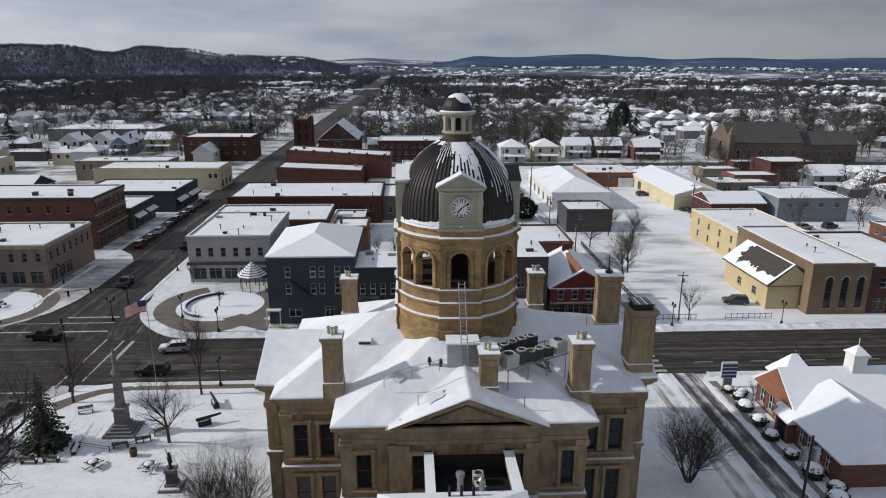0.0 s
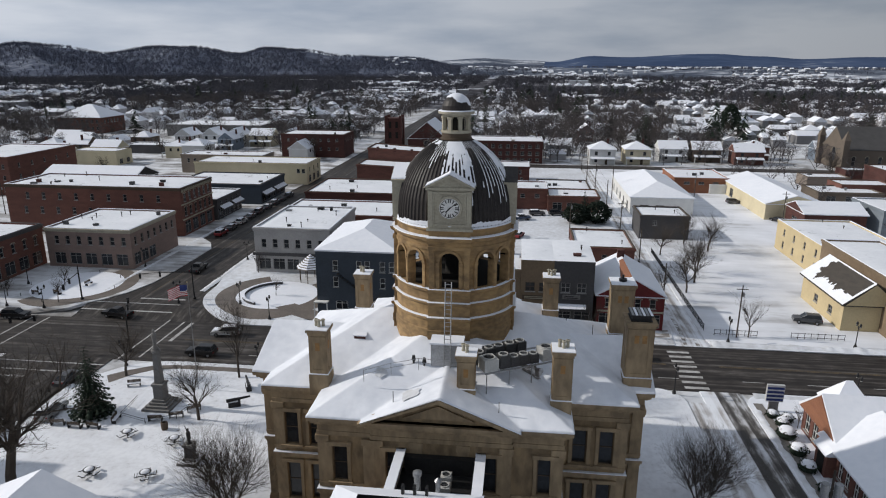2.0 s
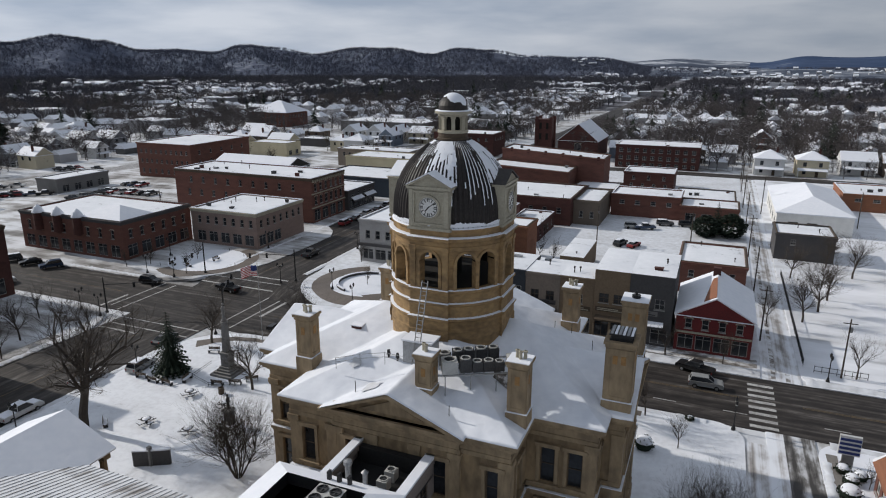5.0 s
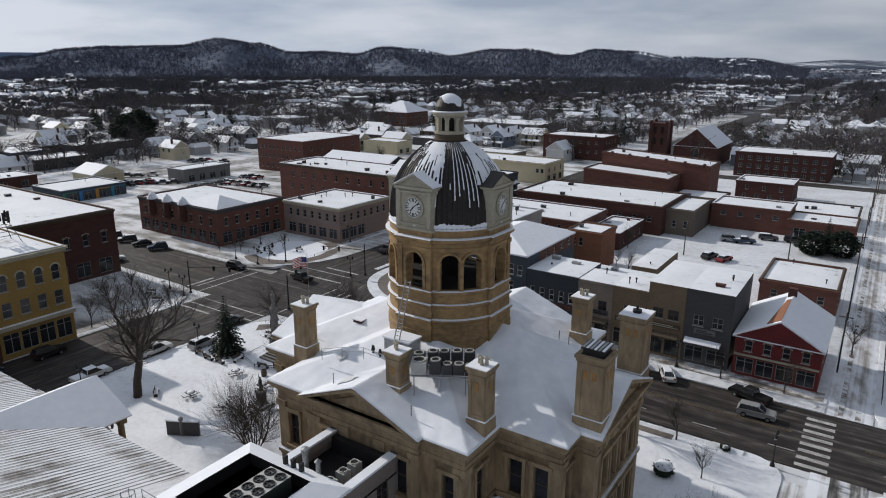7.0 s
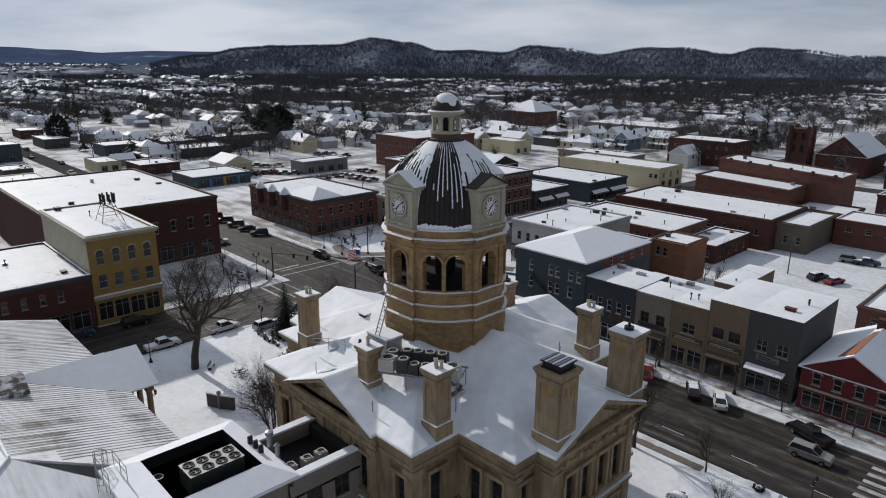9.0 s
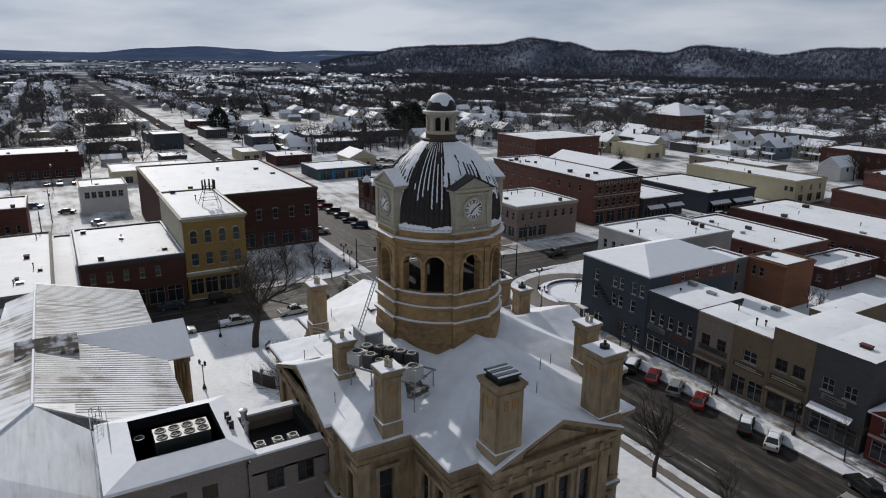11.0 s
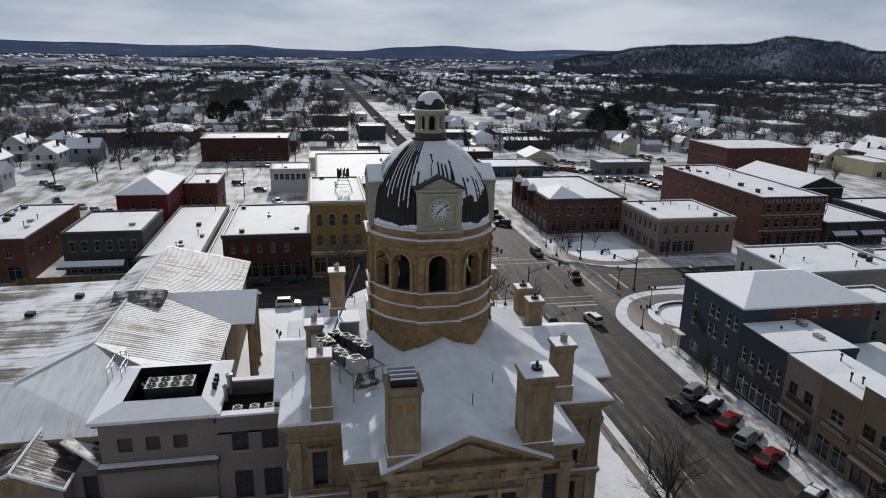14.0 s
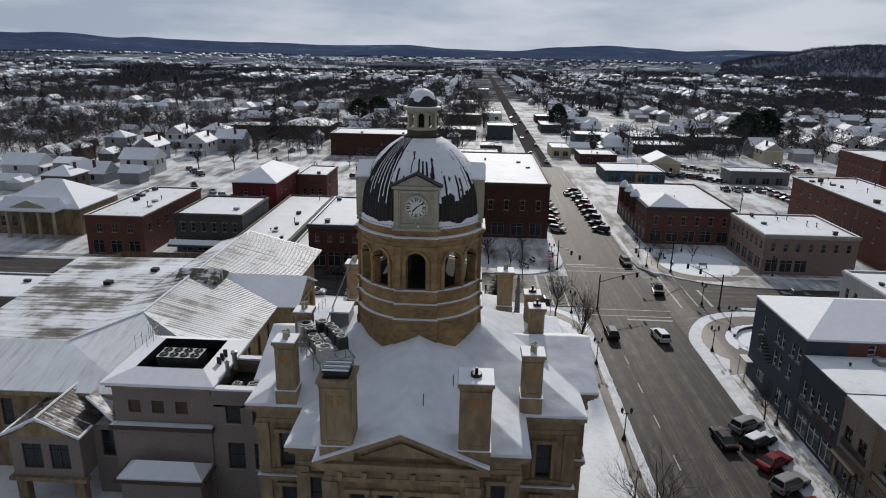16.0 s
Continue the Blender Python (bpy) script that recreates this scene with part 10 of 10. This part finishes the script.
# larger flat sheds and mills far out
fm, fs_ = M(), M()
for k in range(110):
    a, r = radians(rng.uniform(-125, 34)), rng.uniform(430, 1700)
    x, y = 30 + r * math.sin(a), 30 + r * math.cos(a)
    if not free(x, y, 14):
        continue
    W, D, H = rng.uniform(18, 46), rng.uniform(12, 24), rng.uniform(4.5, 8)
    fm.box(x - W / 2, y - D / 2, -.12, x + W / 2, y + D / 2, H)
    fs_.box(x - W / 2 - .2, y - D / 2 - .2, H + .004, x + W / 2 + .2, y + D / 2 + .2, H + .4)
tagged(fm.make("far_sheds", FARWALL), "walls of distant low sheds and mills", "buildings", kind="stuff")
tagged(fs_.make("far_shed_roofs", SNOW), "flat snowy roofs of distant sheds", "roofs", kind="stuff")

# trees between the houses
count = 0
while count < 150:
    a, r = radians(rng.uniform(-128, 38)), rng.uniform(200, 480)
    x, y = 30 + r * math.sin(a), 30 + r * math.cos(a)
    if not free(x, y, 2.5) or (-60 < x < 130 and y < 306) or (x > -240 and 100 < y < 240):
        continue
    bare_tree(rng.choice(("town_a", "town_b")), x, y, rng.uniform(7, 14), rng.uniform(0, 360), -.1)
    count += 1


def tuft(seed, limbs, w, twigs=3):
    """A far bare tree, about 1 high: a short trunk, spreading limbs and many thin twigs in a rounded crown."""
    q = random.Random(seed)
    v, f = [], []

    def spike(a, b, wd):
        d = (b - a).normalized()
        s = d.cross(Vector((q.uniform(-1, 1), q.uniform(-1, 1), .2))).normalized() * wd
        k = len(v)
        v.extend([tuple(a - s), tuple(a + s), tuple(b)])
        f.append((k, k + 1, k + 2))
    spike(Vector((0, 0, -.05)), Vector((0, 0, .7)), w * 1.5)
    for i in range(limbs):
        a = q.uniform(0, 2 * math.pi)
        z = q.uniform(.15, .5)
        el = q.uniform(.1, 1.4)
        e = Vector((math.cos(a) * math.cos(el) * .42, math.sin(a) * math.cos(el) * .42, .58 + .40 * math.sin(el) * q.uniform(.8, 1)))
        spike(Vector((0, 0, z)), e, w)
        for j in range(twigs):
            p = Vector((0, 0, z)).lerp(e, q.uniform(.45, .95))
            spike(p, p + Vector((q.uniform(-.17, .17), q.uniform(-.17, .17), q.uniform(-.04, .18))), w * .8)
    return np.array(v), np.array(f)


def scatter(name, places, variants, mat, label, category="trees"):
    V, F, o = [], [], 0
    for k, (x, y, z, s, w, a) in enumerate(places):
        v, f = variants[k % len(variants)]
        c, d = math.cos(a), math.sin(a)
        u = np.stack([(v[:, 0] * c - v[:, 1] * d) * s * w + x, (v[:, 0] * d + v[:, 1] * c) * s * w + y, v[:, 2] * s + z], 1)
        V.append(u)
        F.append(f + o)
        o += len(v)
    ob = mesh_np(name, np.concatenate(V), np.concatenate(F), mat)
    return tagged(ob, label, category, kind="stuff")


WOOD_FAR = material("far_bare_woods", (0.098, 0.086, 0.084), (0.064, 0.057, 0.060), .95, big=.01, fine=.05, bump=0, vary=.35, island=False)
# hill trees: haze painted in as a paler, bluer bark tone
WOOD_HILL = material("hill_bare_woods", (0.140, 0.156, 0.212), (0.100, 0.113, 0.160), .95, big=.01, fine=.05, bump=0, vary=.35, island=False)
mid_v = [tuft(s, 15, .0075, 6) for s in range(9)]
far_v = [tuft(s + 20, 7, .026, 2) for s in range(7)]
pl = []
while len(pl) < 6800:
    a, r = radians(rng.uniform(-128, 38)), 250 + 560 * rng.random() ** .9
    x, y = 30 + r * math.sin(a), 30 + r * math.cos(a)
    if free(x, y, 2) and not (-60 < x < 130 and y < 306) and not (x > -240 and 100 < y < 250) and noise.noise(Vector((x * .009, y * .009, 5.0))) > -.3 + .5 * rng.random():
        pl.append((x, y, -.12, rng.choice((5, 7, 9, 11, 13, 15)) * rng.uniform(.8, 1.2), rng.uniform(.9, 1.6), rng.uniform(0, 6.3)))
while len(pl) < 7200:        # yards east of the alley
    x, y = rng.uniform(92, 430), rng.uniform(150, 330)
    if free(x, y, 1.5) and noise.noise(Vector((x * .02, y * .02, 1.0))) > -.15:
        pl.append((x, y, -.12, rng.uniform(6, 12), rng.uniform(.9, 1.3), rng.uniform(0, 6.3)))
scatter("town_trees", pl, mid_v, WOOD_FAR, "many bare trees between the distant houses")
pl = []
while len(pl) < 36000:
    a, r = rng.uniform(-130, 40), 560 + 1300 * rng.random() ** .8
    x, y = 30 + r * math.sin(radians(a)), 30 + r * math.cos(radians(a))
    w = noise.noise(Vector((x * .0045, y * .0045, 8.0))) + .4 * noise.noise(Vector((x * .016, y * .016, 3.0)))
    lim = -.30 if r > 700 and -62 < a < -14 else (.10 if -112 < a < -62 else (-.10 if a > -14 else .06))
    if (w > lim or rng.random() < .03) and (KW - 6 > x or x > KE + 6) and not KS - 10 < y < KN + 10:
        pl.append((x, y, ground_height(x, y), rng.uniform(7, 14), rng.uniform(.9, 1.5), rng.uniform(0, 6.3)))
# bluish cast of distance painted into the bark colour
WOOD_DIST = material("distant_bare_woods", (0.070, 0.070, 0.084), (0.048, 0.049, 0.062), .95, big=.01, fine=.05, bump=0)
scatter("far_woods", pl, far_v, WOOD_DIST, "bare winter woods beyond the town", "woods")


def far_fir(seed):
    """A distant evergreen, about 1 high: ragged tiers of drooping boughs."""
    q = random.Random(seed)
    v, f = [], []
    for k in range(70):
        u = q.random() ** 1.3
        a = q.uniform(0, 2 * math.pi)
        r = .26 * (1 - u) ** .7 * q.uniform(.6, 1.15) + .02
        z = .08 + .9 * u
        c, e = math.cos(a), math.sin(a)
        o = len(v)
        v.extend([(0, 0, z + .07), (r * c - .09 * e * (1 - u), r * e + .09 * c * (1 - u), z - .03), (r * c + .09 * e * (1 - u), r * e - .09 * c * (1 - u), z - .05)])
        f.append((o, o + 1, o + 2))
    return np.array(v), np.array(f)


pl = []
while len(pl) < 330:
    a, r = radians(rng.uniform(-128, 38)), 300 + 1000 * rng.random()
    x, y = 30 + r * math.sin(a), 30 + r * math.cos(a)
    if free(x, y, 3) and not (-240 < x < 130 and y < 330) and noise.noise(Vector((x * .012, y * .012, 11.0))) > .12:
        pl.append((x, y, ground_height(x, y), rng.uniform(9, 21), rng.uniform(.8, 1.5), rng.uniform(0, 6.3)))
scatter("far_evergreens", pl, [far_fir(k) for k in range(6)], FIR, "scattered dark evergreens among the distant houses", "evergreens")
pl = []
while len(pl) < 21000:
    a, r = rng.uniform(-70, -5), 1700 + 800 * rng.random()
    x, y = r * math.sin(radians(a)), 60 + r * math.cos(radians(a))
    if noise.noise(Vector((x * .004, y * .004, 6.0))) > -.25 or rng.random() < .25:
        pl.append((x, y, ground_height(x, y) - .5, rng.uniform(8, 15), rng.uniform(1.0, 1.7), rng.uniform(0, 6.3)))
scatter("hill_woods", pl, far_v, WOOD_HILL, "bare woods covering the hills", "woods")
pl = []
while len(pl) < 7000:
    a, r = rng.uniform(-130, 40), 1850 + 1300 * rng.random()
    x, y = r * math.sin(radians(a)), 60 + r * math.cos(radians(a))
    if not -72 < a < -6 and noise.noise(Vector((x * .003, y * .003, 6.0))) > .02:
        pl.append((x, y, ground_height(x, y) - .5, rng.uniform(7, 11), rng.uniform(1.5, 2.6), rng.uniform(0, 6.3)))
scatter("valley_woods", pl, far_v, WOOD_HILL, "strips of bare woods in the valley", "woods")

# ---- the ground climbs a little north of the main street ----


def ease(u):
    u = np.clip(u, 0, 1)
    return u * u * (3 - 2 * u)


def climb(x, y):
    """Rise of the ground over the street's level."""
    return 0.85 * ease((y - 104.7) / 5) * (1 - ease((y - 190) / 60)) * (1 - ease((x - 36) / 6)) * ease((x + 190) / 40)


for ob in [o for o in scene.objects if o.parent is None and o.type in ("MESH", "EMPTY") and o not in ROW and o.name not in ("pavement_shops", "ground", "ground_outskirts")]:
    if ob.type == "EMPTY":
        px, py = FRONT.get(ob.name, ob.matrix_basis.translation[:2])
        ob.matrix_basis = Matrix.Translation((0, 0, float(climb(np.float64(px), np.float64(py))))) @ ob.matrix_basis
        continue
    me = ob.data
    co = np.empty(len(me.vertices) * 3, np.float32)
    me.vertices.foreach_get("co", co)
    co = co.reshape(-1, 3)
    if co[:, 1].max() < 104.75:
        continue
    if len(co) < 1500:          # cut long slabs so that they can follow the slope
        bm = bmesh.new()
        bm.from_mesh(me)
        cuts = [((0, yy, 0), (0, 1, 0)) for yy in [105, 106, 107, 108, 109, 110, 112, 190, 205, 220, 235, 250] if co[:, 1].min() < yy < co[:, 1].max()]
        cuts += [((xx, 0, 0), (1, 0, 0)) for xx in (-190, -180, -170, -160, -150, 36, 38, 40, 42) if co[:, 0].min() < xx < co[:, 0].max()]
        for where, way in cuts:
            bmesh.ops.bisect_plane(bm, geom=bm.verts[:] + bm.edges[:] + bm.faces[:], dist=0.001, plane_co=where, plane_no=way)
        bm.to_mesh(me)
        bm.free()
        co = np.empty(len(me.vertices) * 3, np.float32)
        me.vertices.foreach_get("co", co)
        co = co.reshape(-1, 3)
    co[:, 2] += climb(co[:, 0].astype(float), co[:, 1].astype(float))
    me.vertices.foreach_set("co", co.ravel())
    me.update()
